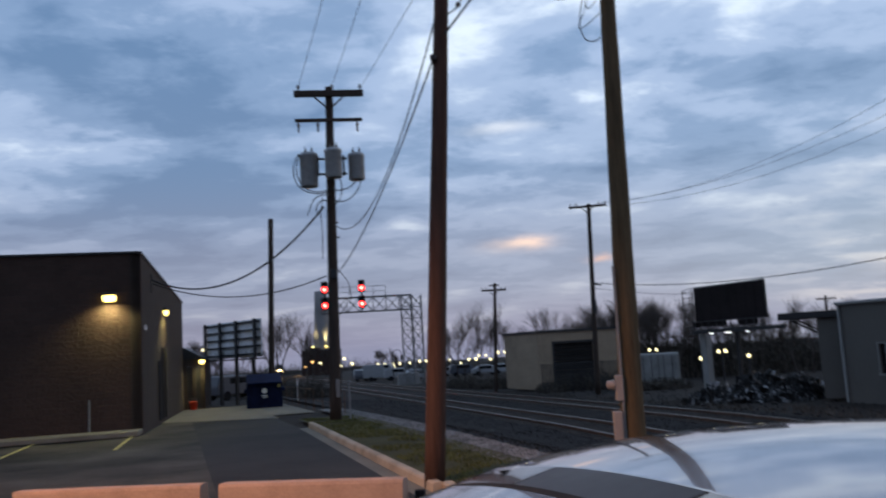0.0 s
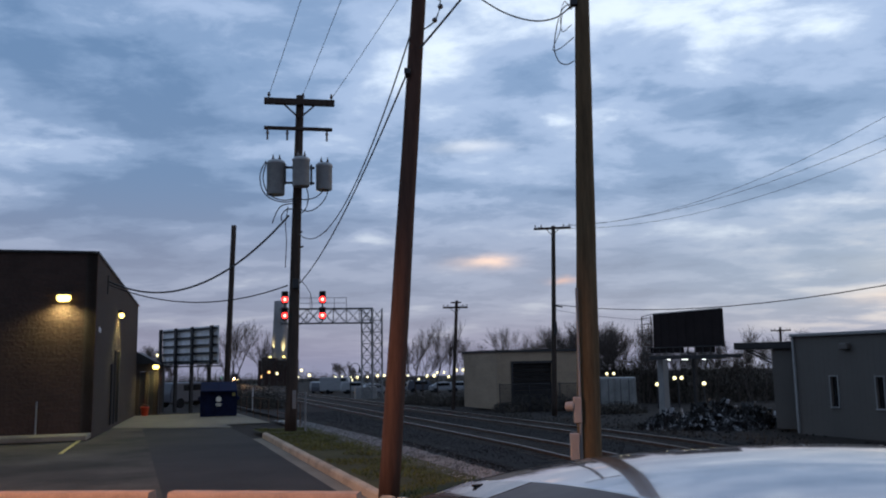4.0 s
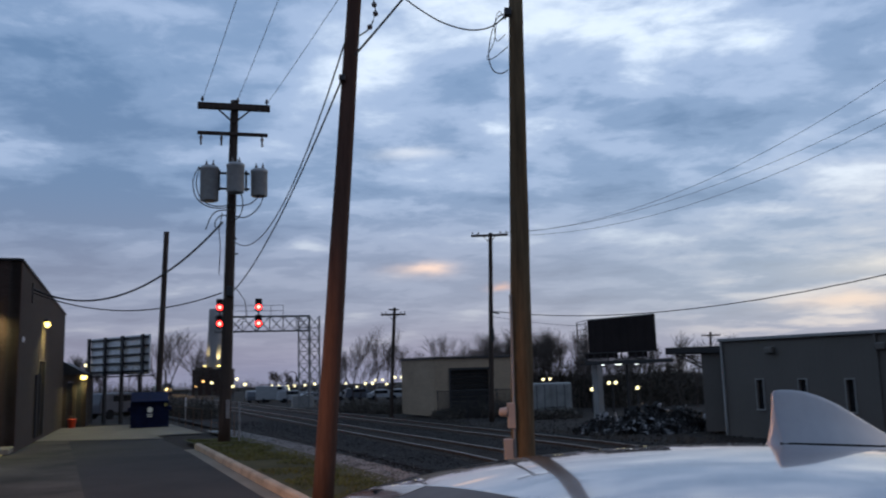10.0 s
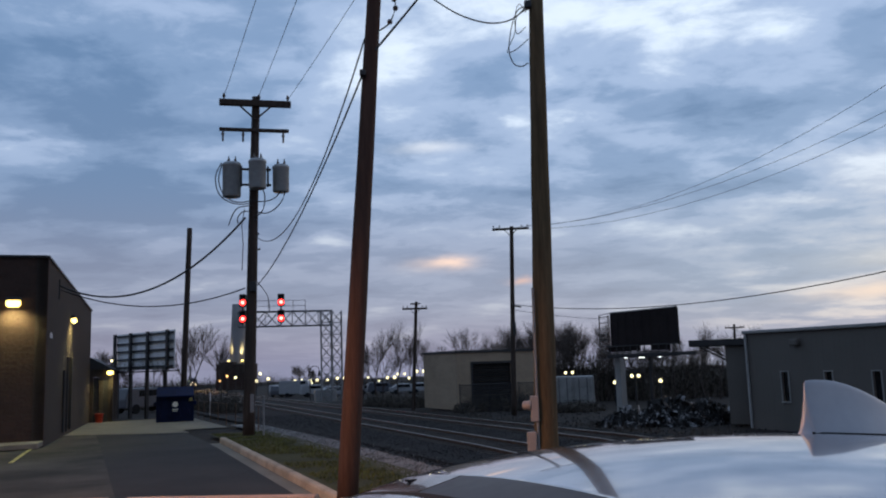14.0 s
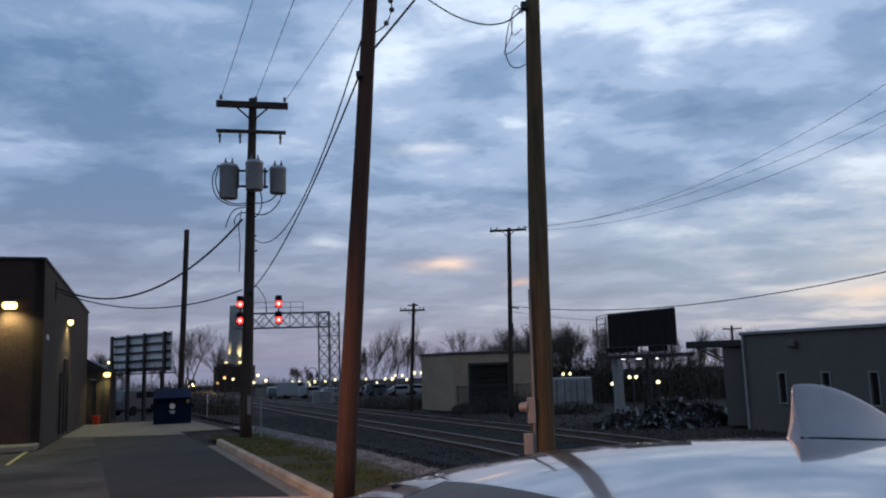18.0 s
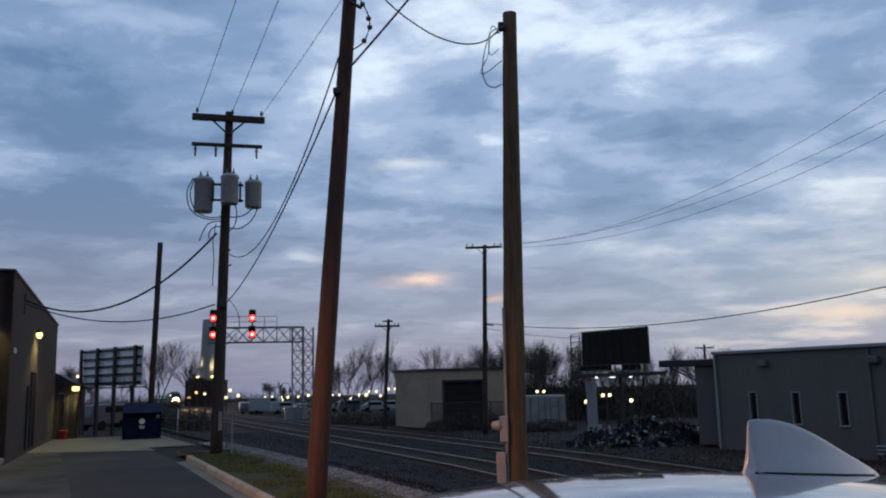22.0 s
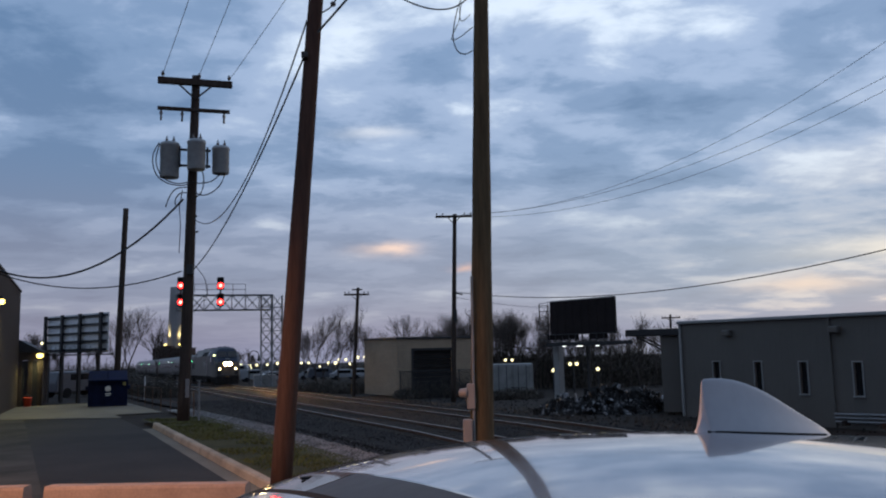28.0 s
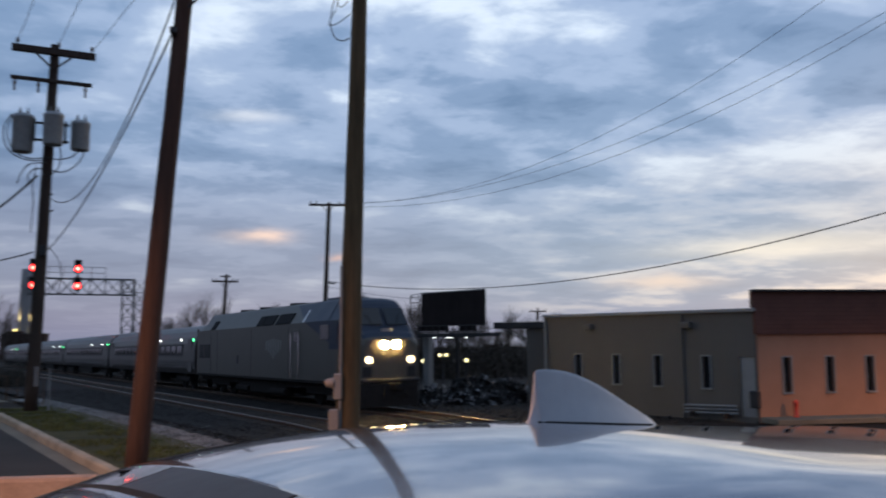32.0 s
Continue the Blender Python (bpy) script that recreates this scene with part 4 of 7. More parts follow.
    lathe(bm, [(0.11, 0), (0.11, 0.05), (0.07, 0.08), (0.07, 0.42), (0.09, 0.46), (0.09, 0.52), (0.05, 0.58), (0.0, 0.6)], 10, Matrix.Translation(ms @ Vector((1.05, -0.35, -0.5))))
    tagged(part("hydrant", bm, M["red_plastic"], smooth=True), "small red hydrant before the tan wall", "hydrant")


grey_building()


# ---------- poles ----------
def shaft(parent, base, top, r0, r1, material, name="shaft"):
    bm = bm_new()
    base, top = Vector(base), Vector(top)
    n, k = 14, 16
    d = (top - base)
    rings = []
    for i in range(n + 1):
        c = base + d * (i / n)
        r = r0 + (r1 - r0) * i / n
        rings.append([bm.verts.new(c + Vector((math.cos(2 * math.pi * j / k), math.sin(2 * math.pi * j / k), 0)) * r * (1 + 0.02 * math.sin(i * 1.9 + j * 1.3))) for j in range(k)])
    for q, w in zip(rings, rings[1:]):
        for j in range(k):
            bm.faces.new((q[j], q[(j + 1) % k], w[(j + 1) % k], w[j]))
    bm.faces.new(rings[0][::-1]), bm.faces.new(rings[-1])
    return part(name, bm, material, parent, smooth=True)


def insulator(parent, m, s=1.0):
    bm = bm_new()
    lathe(bm, [(0.015, 0), (0.015, 0.06), (0.05, 0.07), (0.03, 0.10), (0.055, 0.11), (0.03, 0.15), (0.035, 0.18), (0, 0.19)], 8)
    o = part("insulator", bm, M["porcelain"], parent)
    o.matrix_basis = m @ Matrix.Scale(s, 4)
    return o


def crossarm(parent, c, d, length, w=0.13, h=0.16, material="pole_old"):
    a = math.degrees(math.atan2(d[1], d[0]))
    o = part("crossarm", bm_box((0, 0, 0), (length, w, h), bev=0.015), M[material], parent)
    o.matrix_basis = pose(*c, 0, 0, a)
    return o


def wire(pts, r, label, group=""):
    bm = bm_new()
    tube(bm, pts, r)
    return tagged(part("power_line", bm, M["wire"]), label, "cable", group)


def poles():
    # reddish leaning pole
    p = thing("utility_pole", "reddish-brown leaning wooden utility pole on the grass verge", "utility pole", group="utility poles")
    b1 = Vector((-1.645, 13.50, -0.05))
    shaft(p, b1, b1 + Vector((0.58, 0.06, 8.15)) * (11.5 / 8.15), 0.172, 0.105, M["pole_red"])
    bm = bm_new()
    box(bm, (-1.24, 13.40, 7.08), (0.10, 0.16, 0.10), bev=0.01)
    part("clamp", bm, M["dark_metal"], p)
    bm = bm_new()
    rod(bm, (-1.05, 13.35, 8.7), (-0.80, 13.35, 8.55), 0.03)
    part("bracket", bm, M["dark_metal"], p)
    for x, z in ((-0.90, 8.82), (-0.78, 8.62), (-0.68, 8.36), (-0.66, 8.20), (-0.76, 7.96)):
        bm = bm_new()
        bmesh.ops.create_icosphere(bm, subdivisions=2, radius=0.048)
        bmesh.ops.translate(bm, vec=(x, 13.35, z), verts=bm.verts)
        part("insulator", bm, M["porcelain"], p)
    # tan pole with the meter
    p = thing("utility_pole", "tan wooden utility pole cut off bare at its top", "utility pole", group="utility poles")
    shaft(p, (1.61, 14.05, -0.02), (1.83, 14.06, 8.75), 0.208, 0.125, M["pole_new"])
    bm = bm_new()
    box(bm, (1.44, 13.86, 1.40), (0.13, 0.12, 0.42), bev=0.015)
    mb = part("meter_box", bm, M["plastic_white"], p, "pale meter box")
    bm = bm_new()
    lathe(bm, [(0.085, 0), (0.085, 0.03), (0.075, 0.05), (0.07, 0.12), (0.03, 0.14), (0, 0.142)], 14, Matrix.Translation((1.375, 13.86, 1.46)) @ Matrix.Rotation(-math.pi / 2, 4, "Y"))
    part("meter_dial", bm, M["plastic_white"], mb, "round glass meter", smooth=True)
    part("conduit", rod_bm((1.475, 13.86, 0.4), (1.50, 13.86, 3.4), 0.022), M["grey_metal"], p)
    bm = bm_new()
    box(bm, (1.375, 13.86, 0.70), (0.15, 0.13, 0.66), bev=0.015)
    part("lower_box", bm, M["plastic_white"], p, "pinkish-grey lower box")
    bm = bm_new()
    box(bm, (1.66, 13.94, 8.45), (0.12, 0.12, 0.14), bev=0.01)
    part("bracket", bm, M["dark_metal"], p)
    # transformer pole
    t = thing("transformer_pole", "dark utility pole with two crossarms and three grey transformers", "utility pole", group="utility poles")
    base, top = Vector((-6.55, 27.78, -0.06)), Vector((-6.30, 27.82, 11.6))
    shaft(t, base, top, 0.205, 0.135, M["pole_old"])
    dv = Vector((0.973, 0.232, 0))
    c1 = Vector((-6.28, 27.64, 11.32))
    crossarm(t, c1, dv, 2.42, 0.16, 0.22)
    c2 = Vector((-6.32, 27.66, 10.37))
    crossarm(t, c2, dv, 2.34, 0.10, 0.12)
    bm = bm_new()
    for s in (-1, 1):
        rod(bm, c1 + dv * s * 0.55 + Vector((0, 0, -0.08)), c1 + Vector((0, 0, -0.58)), 0.03)
    part("brace", bm, M["pole_old"], t)
    for s in (-1.05, 0.12, 1.10):
        insulator(t, Matrix.Translation(c1 + dv * s + Vector((0, 0, 0.1))), 1.2)
    for s in (-1.05, -0.38, 0.98):
        bm = bm_new()
        rod(bm, c2 + dv * s + Vector((0, 0, -0.05)), c2 + dv * s + Vector((0.0, 0, -0.42)), 0.035)
        rod(bm, c2 + dv * s + Vector((0, 0, -0.14)), c2 + dv * s + Vector((0.0, 0, -0.20)), 0.055)
        part("fuse_cutout", bm, M["porcelain"], t)
    for x, z0, z1, r, y in ((-0.84, 8.00, 9.20, 0.305, -0.1), (0.09, 8.23, 9.25, 0.29, -0.46), (0.80, 8.20, 9.15, 0.28, -0.1)):
        c = Vector((-6.33, 27.76, 0)) + dv * x + Vector((0.1, y, 0))
        bm = bm_new()
        lathe(bm, [(r * 0.9, z0), (r, z0 + 0.03), (r, z1 - 0.14), (r * 1.05, z1 - 0.13), (r * 1.05, z1 - 0.06), (r * 0.85, z1), (0, z1 + 0.03)], 20, Matrix.Translation(c))
        can = part("transformer", bm, M["transformer"], t, "grey cylindrical transformer", smooth=True)
        for s in (-0.10, 0.12):
            bm = bm_new()
            lathe(bm, [(0.04, 0), (0.055, 0.04), (0.035, 0.07), (0.055, 0.10), (0.03, 0.14), (0.015, 0.24), (0, 0.25)], 8, Matrix.Translation(c + dv * s + Vector((0, 0, z1 - 0.02))))
            part("bushing", bm, M["porcelain"], can)
    bm = bm_new()
    for s in (-0.42, 0.47):
        box(bm, (0, 0, 0), (0.06, 0.06, 0.72), Matrix.Translation(Vector((-6.33, 27.62, 8.73)) + dv * s))
    for z in (8.44, 8.98):
        box(bm, (0, 0, 0), (1.15, 0.06, 0.07), Matrix.Translation(Vector((-6.33, 27.64, z))) @ Matrix.Rotation(math.atan2(dv.y, dv.x), 4, "Z"))
    part("mounting_arm", bm, M["dark_metal"], t)
    bm = bm_new()
    box(bm, (-6.36, 27.62, 4.95), (0.22, 0.16, 0.34), bev=0.02)
    part("junction_box", bm, M["dark_metal"], t)
    for loop in (((-1.12, 9.15), (-1.32, 8.75), (-1.30, 8.30), (-1.12, 7.98), (-0.75, 7.78), (-0.30, 7.74), (0, 7.82)),
                 ((-1.10, 9.10), (-1.22, 8.60), (-1.10, 8.15), (-0.80, 7.88), (-0.40, 7.80), (0, 7.88)),
                 ((1.08, 9.10), (1.22, 8.55), (1.18, 8.05), (0.92, 7.66), (0.52, 7.44), (0.12, 7.50)),
                 ((1.10, 9.0), (1.16, 8.42), (0.84, 7.98), (0.40, 7.84), (0.04, 7.88)),
                 ((0.30, 8.50), (0.46, 8.05), (0.42, 7.62), (0.24, 7.38), (0.04, 7.34)),
                 ((-0.05, 7.70), (-0.50, 7.62), (-0.72, 7.36), (-0.86, 7.0)), ((-0.04, 7.50), (-0.34, 7.48), (-0.52, 7.28), (-0.52, 7.08))):
        bm = bm_new()
        tube(bm, curl([Vector((-6.36, 27.50, z)) + dv * k * 0.90 for k, z in loop]), 0.02, 5)
        part("jumper_cable", bm, M["wire"], t)
    for i in range(12):
        ang = i * 1.9
        part("hardware", rod_bm((-6.36 + 0.16 * math.cos(ang), 27.66, 6.2 + 0.17 * i), (-6.36 + 0.24 * math.cos(ang), 27.58, 6.22 + 0.17 * i), 0.03, n=5), M["dark_metal"], t) if i % 3 == 0 else None
    bm = bm_new()
    tube(bm, [(-6.62, 27.5, 7.6), (-6.7, 27.45, 7.0), (-6.66, 27.48, 6.4), (-6.7, 27.5, 5.5)], 0.015, 5)
    tube(bm, [Vector((-6.2, 27.5, 4.9)) + Vector((0.42 * math.sin(k / 12 * math.pi), 0, 0.2 - 1.55 * k / 12 - (0.15 if 4 < k < 9 else 0))) for k in range(13)], 0.012, 5)
    part("drip_loop", bm, M["wire"], t)
    part("sign_plate", bm_box((-6.38, 27.55, 1.1), (0.12, 0.02, 0.6), bev=0.005), M["grey_metal"], t, "grey metal plate")
    # bare pole behind the dumpster
    p = thing("utility_pole", "bare grey wooden pole standing behind the dumpster", "utility pole", group="utility poles")
    shaft(p, (-14.40, 45.80, -0.6), (-14.12, 45.90, 10.2), 0.17, 0.14, M["pole_old"])
    # far poles beyond the tracks
    for base, top, arm_c, arm_l, dd in (((-2.41, 60.8, -1.52), (-1.97, 60.8, 6.75), (-2.08, 60.7, 6.24), 1.83, (0.995, 0.1, 0)), ((3.75, 46.85, -0.8), (4.07, 46.85, 9.85), (4.0, 46.75, 9.70), 2.1, (0.996, -0.09, 0)),
                                        ((29.6, 85.0, -1.2), (29.75, 85.0, 5.2), (29.75, 84.9, 4.85), 1.9, (0.95, -0.3, 0))):
        p = thing("utility_pole", "dark far utility pole with a crossarm beyond the tracks", "utility pole", group="utility poles")
        shaft(p, base, top, 0.15, 0.11, M["pole_old"])
        ac = Vector(arm_c)
        crossarm(p, ac, dd, arm_l, 0.10, 0.13)
        for s in (-0.46, -0.3, 0.3, 0.46):
            insulator(p, Matrix.Translation(ac + Vector(dd) * s * arm_l + Vector((0, 0, 0.05))), 0.9)
        bm = bm_new()
        for s in (-1, 1):
            rod(bm, ac + Vector(dd) * s * 0.4, ac + Vector((0, 0, -0.42)), 0.022)
        part("brace", bm, M["pole_old"], p)
        if base[0] < 0:
            crossarm(p, ac + Vector((0.05, 0, 0.36)), dd, 0.75, 0.09, 0.1)
        elif base[0] < 10:
            part("switch_box", bm_box((3.98, 46.65, 4.0), (0.16, 0.14, 0.75), bev=0.02), M["dark_metal"], p)
            part("bracket", rod_bm((3.95, 46.7, 5.29), (4.4, 46.6, 5.2), 0.04), M["dark_metal"], p)


poles()


def past(a, b, drop, n=20, far=1.2):
    """A hanging line from a through b and on beyond."""
    a, b = Vector(a), Vector(b)
    return [a + (b - a) * f - Vector((0, 0, drop * 4 * f * (1 - f))) for f in (far * i / n for i in range(n + 1))]


def wires():
    g = "overhead cables"
    # three lines from the transformer pole over the drive
    for a, b in (((-7.28, 27.35, 11.55), (-4.43, 19.85, 11.95)), ((-6.15, 27.6, 11.57), (-3.4, 19.95, 11.95)), ((-5.18, 27.85, 11.50), (-1.9, 20.09, 11.95))):
        a, b = Vector(a), Vector(b)
        wire(sag(a, a + (b - a) * 3.2, 0.3, 20), 0.009, "thin power line over the drive", g)
    # twisted service cables: pole to pole
    wire(sag((-1.20, 13.42, 7.70), (-6.25, 27.55, 6.65), 1.30, 22), 0.014, "slack black cable between two poles", g)
    wire(sag((-1.24, 13.40, 7.08), (-6.25, 27.60, 4.95), 0.42, 18), 0.017, "twisted black cable between two poles", g)
    # service drops to the brick building
    wire(sag((-6.6, 27.55, 7.3), (-13.45, 29.0, 5.32), 1.27, 22), 0.034, "thick black service cable to the brick building", g)
    wire(sag((-6.62, 27.55, 4.9), (-13.45, 29.0, 5.2), 0.60, 22), 0.022, "black cable to the brick building", g)
    # between the two near poles, and away past the lens
    wire(curl([(1.66, 13.95, 8.44), (1.45, 13.97, 8.25), (1.24, 14.0, 8.17), (0.95, 14.0, 8.16), (0.6, 14.0, 8.26), (0.25, 14.0, 8.45), (-0.23, 14.0, 8.83), (-0.8, 13.9, 9.4)]), 0.013, "black cable between the two near poles", g)
    wire(curl([(1.66, 13.93, 8.42), (1.48, 13.9, 8.34), (1.36, 13.9, 8.05), (1.29, 13.9, 7.62), (1.36, 13.9, 7.36), (1.50, 13.9, 7.30), (1.62, 13.9, 7.36)]), 0.010, "loose loop of cable on the tan pole", g)
    wire(curl([(1.66, 13.93, 8.36), (1.46, 13.9, 8.22), (1.40, 13.9, 7.9), (1.26, 13.9, 7.58), (1.40, 13.9, 7.60), (1.64, 13.92, 7.80)]), 0.008, "loose loop of cable on the tan pole", g)
    wire(curl([(1.62, 13.92, 8.30), (1.50, 13.9, 8.45), (1.42, 13.9, 8.2), (1.44, 13.9, 7.9), (1.60, 13.9, 8.02)]), 0.007, "loose loop of cable on the tan pole", g)
    wire(sag((-1.02, 13.38, 7.48), (1.4, 13.8, 10.7), 0.05, 10), 0.020, "thick black cable rising past the leaning pole", g)
    wire(curl([(-0.95, 13.35, 8.9), (-0.76, 13.35, 8.6), (-0.66, 13.35, 8.28), (-0.76, 13.35, 7.95), (-0.98, 13.38, 7.80)]), 0.012, "small loop of cable with insulators", g)
    # across to the right, on past the view
    wire(past((3.95, 46.6, 5.35), (19.87, 22.62, 6.06), 1.25), 0.022, "black cable sagging across the yard", g)
    wire(sag((3.98, 46.6, 5.05), (9.6, 42.0, 4.1), 0.15, 12), 0.010, "thin guy wire beside the billboard", g)
    wire(past((4.9, 46.7, 9.85), (16.83, 29.55, 11.97), 1.25, far=1.6), 0.009, "thin power line over the tracks", g)
    wire(past((4.5, 46.7, 9.80), (16.74, 29.61, 10.96), 0.95, far=1.6), 0.009, "thin power line over the tracks", g)
    wire(past((3.2, 46.9, 9.80), (16.69, 29.63, 10.43), 1.25, far=1.6), 0.009, "thin power line over the tracks", g)


wires()


# ---------- beyond ----------
def billboard_back():
    b = thing("billboard", "pale billboard back on dark steel posts beside the building", "billboard")
    a, c = Vector((-19.85, 50.23, 0)), Vector((-14.9, 45.64, 0))
    m, ln = wall_frame(a, c)
    g = -0.42
    part("panel", bm_box((ln / 2, 0.12, 3.46), (ln, 0.05, 2.15)), M["poster_back"], b, "pale panel back").matrix_basis = m
    for i in range(5):
        part("rail", bm_box((ln / 2, 0.03, 2.55 + 0.46 * i), (ln, 0.07, 0.12), bev=0.01), M["dark_metal"], b).matrix_basis = m
    for x in (0.06, ln * 0.30, ln * 0.60, ln * 0.93):
        part("upright", bm_box((x, -0.08, 3.45), (0.22, 0.14, 2.2), bev=0.01), M["dark_metal"], b).matrix_basis = m
    for x in (0.3, ln * 0.29, ln * 0.58, ln * 0.88):
        part("post", bm_box((x, 0.0, (2.4 + g) / 2 - 0.1), (0.18, 0.18, 2.6 - g), bev=0.01), M["dark_metal"], b).matrix_basis = m
    bm = bm_new()
    box(bm, (ln / 2 + 0.35, -0.35, 2.28), (ln + 1.0, 0.6, 0.07), m)
    for x in span(0.2, ln + 0.6, 0.55):
        rod(bm, m @ Vector((x, -0.6, 2.3)), m @ Vector((x, -0.6, 2.75)), 0.015)
    part("catwalk", bm, M["dark_metal"], b)
    part("lamp_head", bm_box((-0.15, -0.1, 3.0), (0.2, 0.2, 0.15), bev=0.03), M["lot_on"], b, "small lamp, switched on").matrix_basis = m


billboard_back()


def billboard_dark():
    b = thing("billboard", "dark billboard on a steel frame beyond the tracks", "billboard")
    a, c = Vector((8.6, 42.6, 0)), Vector((10.93, 38.7, 0))
    m, ln = wall_frame(a, c)
    g = -0.85
    part("board", bm_box((ln / 2, 0.0, 3.60), (ln, 0.12, 1.72), bev=0.01), M["poster_dark"], b, "dark unlit board").matrix_basis = m
    for i in range(8):
        part("panel_strip", bm_box((ln * (i + 0.5) / 8, -0.068, 3.60), (ln / 8 - 0.02, 0.02, 1.68)), M["poster_dark"], b).matrix_basis = m
    part("edge_trim", bm_box((ln - 0.04, -0.07, 3.60), (0.07, 0.06, 1.76)), M["under"], b, "thin edge trim").matrix_basis = m
    part("top_trim", bm_box((ln / 2, -0.03, 4.48), (ln, 0.10, 0.05)), M["trim"], b, "pale metal top trim").matrix_basis = m
    part("post", bm_box((0.18, 0.25, (2.2 + g) / 2), (0.42, 0.36, 2.2 - g), bev=0.02), M["trim"], b, "pale steel post").matrix_basis = m
    part("post", bm_box((ln * 0.52, 0.25, (2.2 + g) / 2), (0.16, 0.16, 2.2 - g), bev=0.02), M["dark_metal"], b, "dark steel post").matrix_basis = m
    for x, w in ((ln * 0.52 / 2 - 0.1, ln * 0.5), (ln * 0.78, 1.25)):
        part("skirt_panel", bm_box((x, -0.22, 2.62), (w, 0.05, 0.26), bev=0.01), M["poster_dark"], b).matrix_basis = m
    for z, w, h in ((2.30, ln + 1.3, 0.16), (2.44, ln + 0.1, 0.05), (2.76, ln + 0.1, 0.05)):
        part("beam", bm_box((ln / 2 + (0.55 if w > ln + 0.5 else 0), -0.25, z), (w, 0.12, h), bev=0.01), M["dark_metal"], b).matrix_basis = m
    for x in span(0.1, ln - 0.1, 0.5):
        part("strut", bm_box((x, -0.25, 2.52), (0.04, 0.05, 0.46)), M["dark_metal"], b).matrix_basis = m
    part("catwalk", bm_box((ln / 2, -0.35, 2.20), (ln, 0.75, 0.04)), M["dark_metal"], b, "dark catwalk").matrix_basis = m
    ladder = part("ladder", rod_bm((-0.85, -0.05, 2.3), (-0.85, -0.05, 4.38), 0.03), M["dark_metal"], b)
    ladder.matrix_basis = m
    part("rail", rod_bm((-0.16, -0.05, 2.3), (-0.16, -0.05, 4.38), 0.03), M["dark_metal"], ladder)
    for i in range(7):
        part("rung", rod_bm((-0.85, -0.05, 2.5 + 0.3 * i), (-0.16, -0.05, 2.5 + 0.3 * i), 0.02), M["dark_metal"], ladder)
    part("stay", rod_bm((-0.85, -0.05, 4.40), (0.3, -0.02, 4.50), 0.018), M["dark_metal"], b).matrix_basis = m
    for x, w in ((1.6, 0.2), (2.7, 0.36), (3.9, 0.16)):
        part("lamp_tube", rod_bm((x - w / 2, -0.66, 2.17), (x + w / 2, -0.66, 2.17), 0.018), M["white_on"], b, "pale tube lamp, on").matrix_basis = m


billboard_dark()


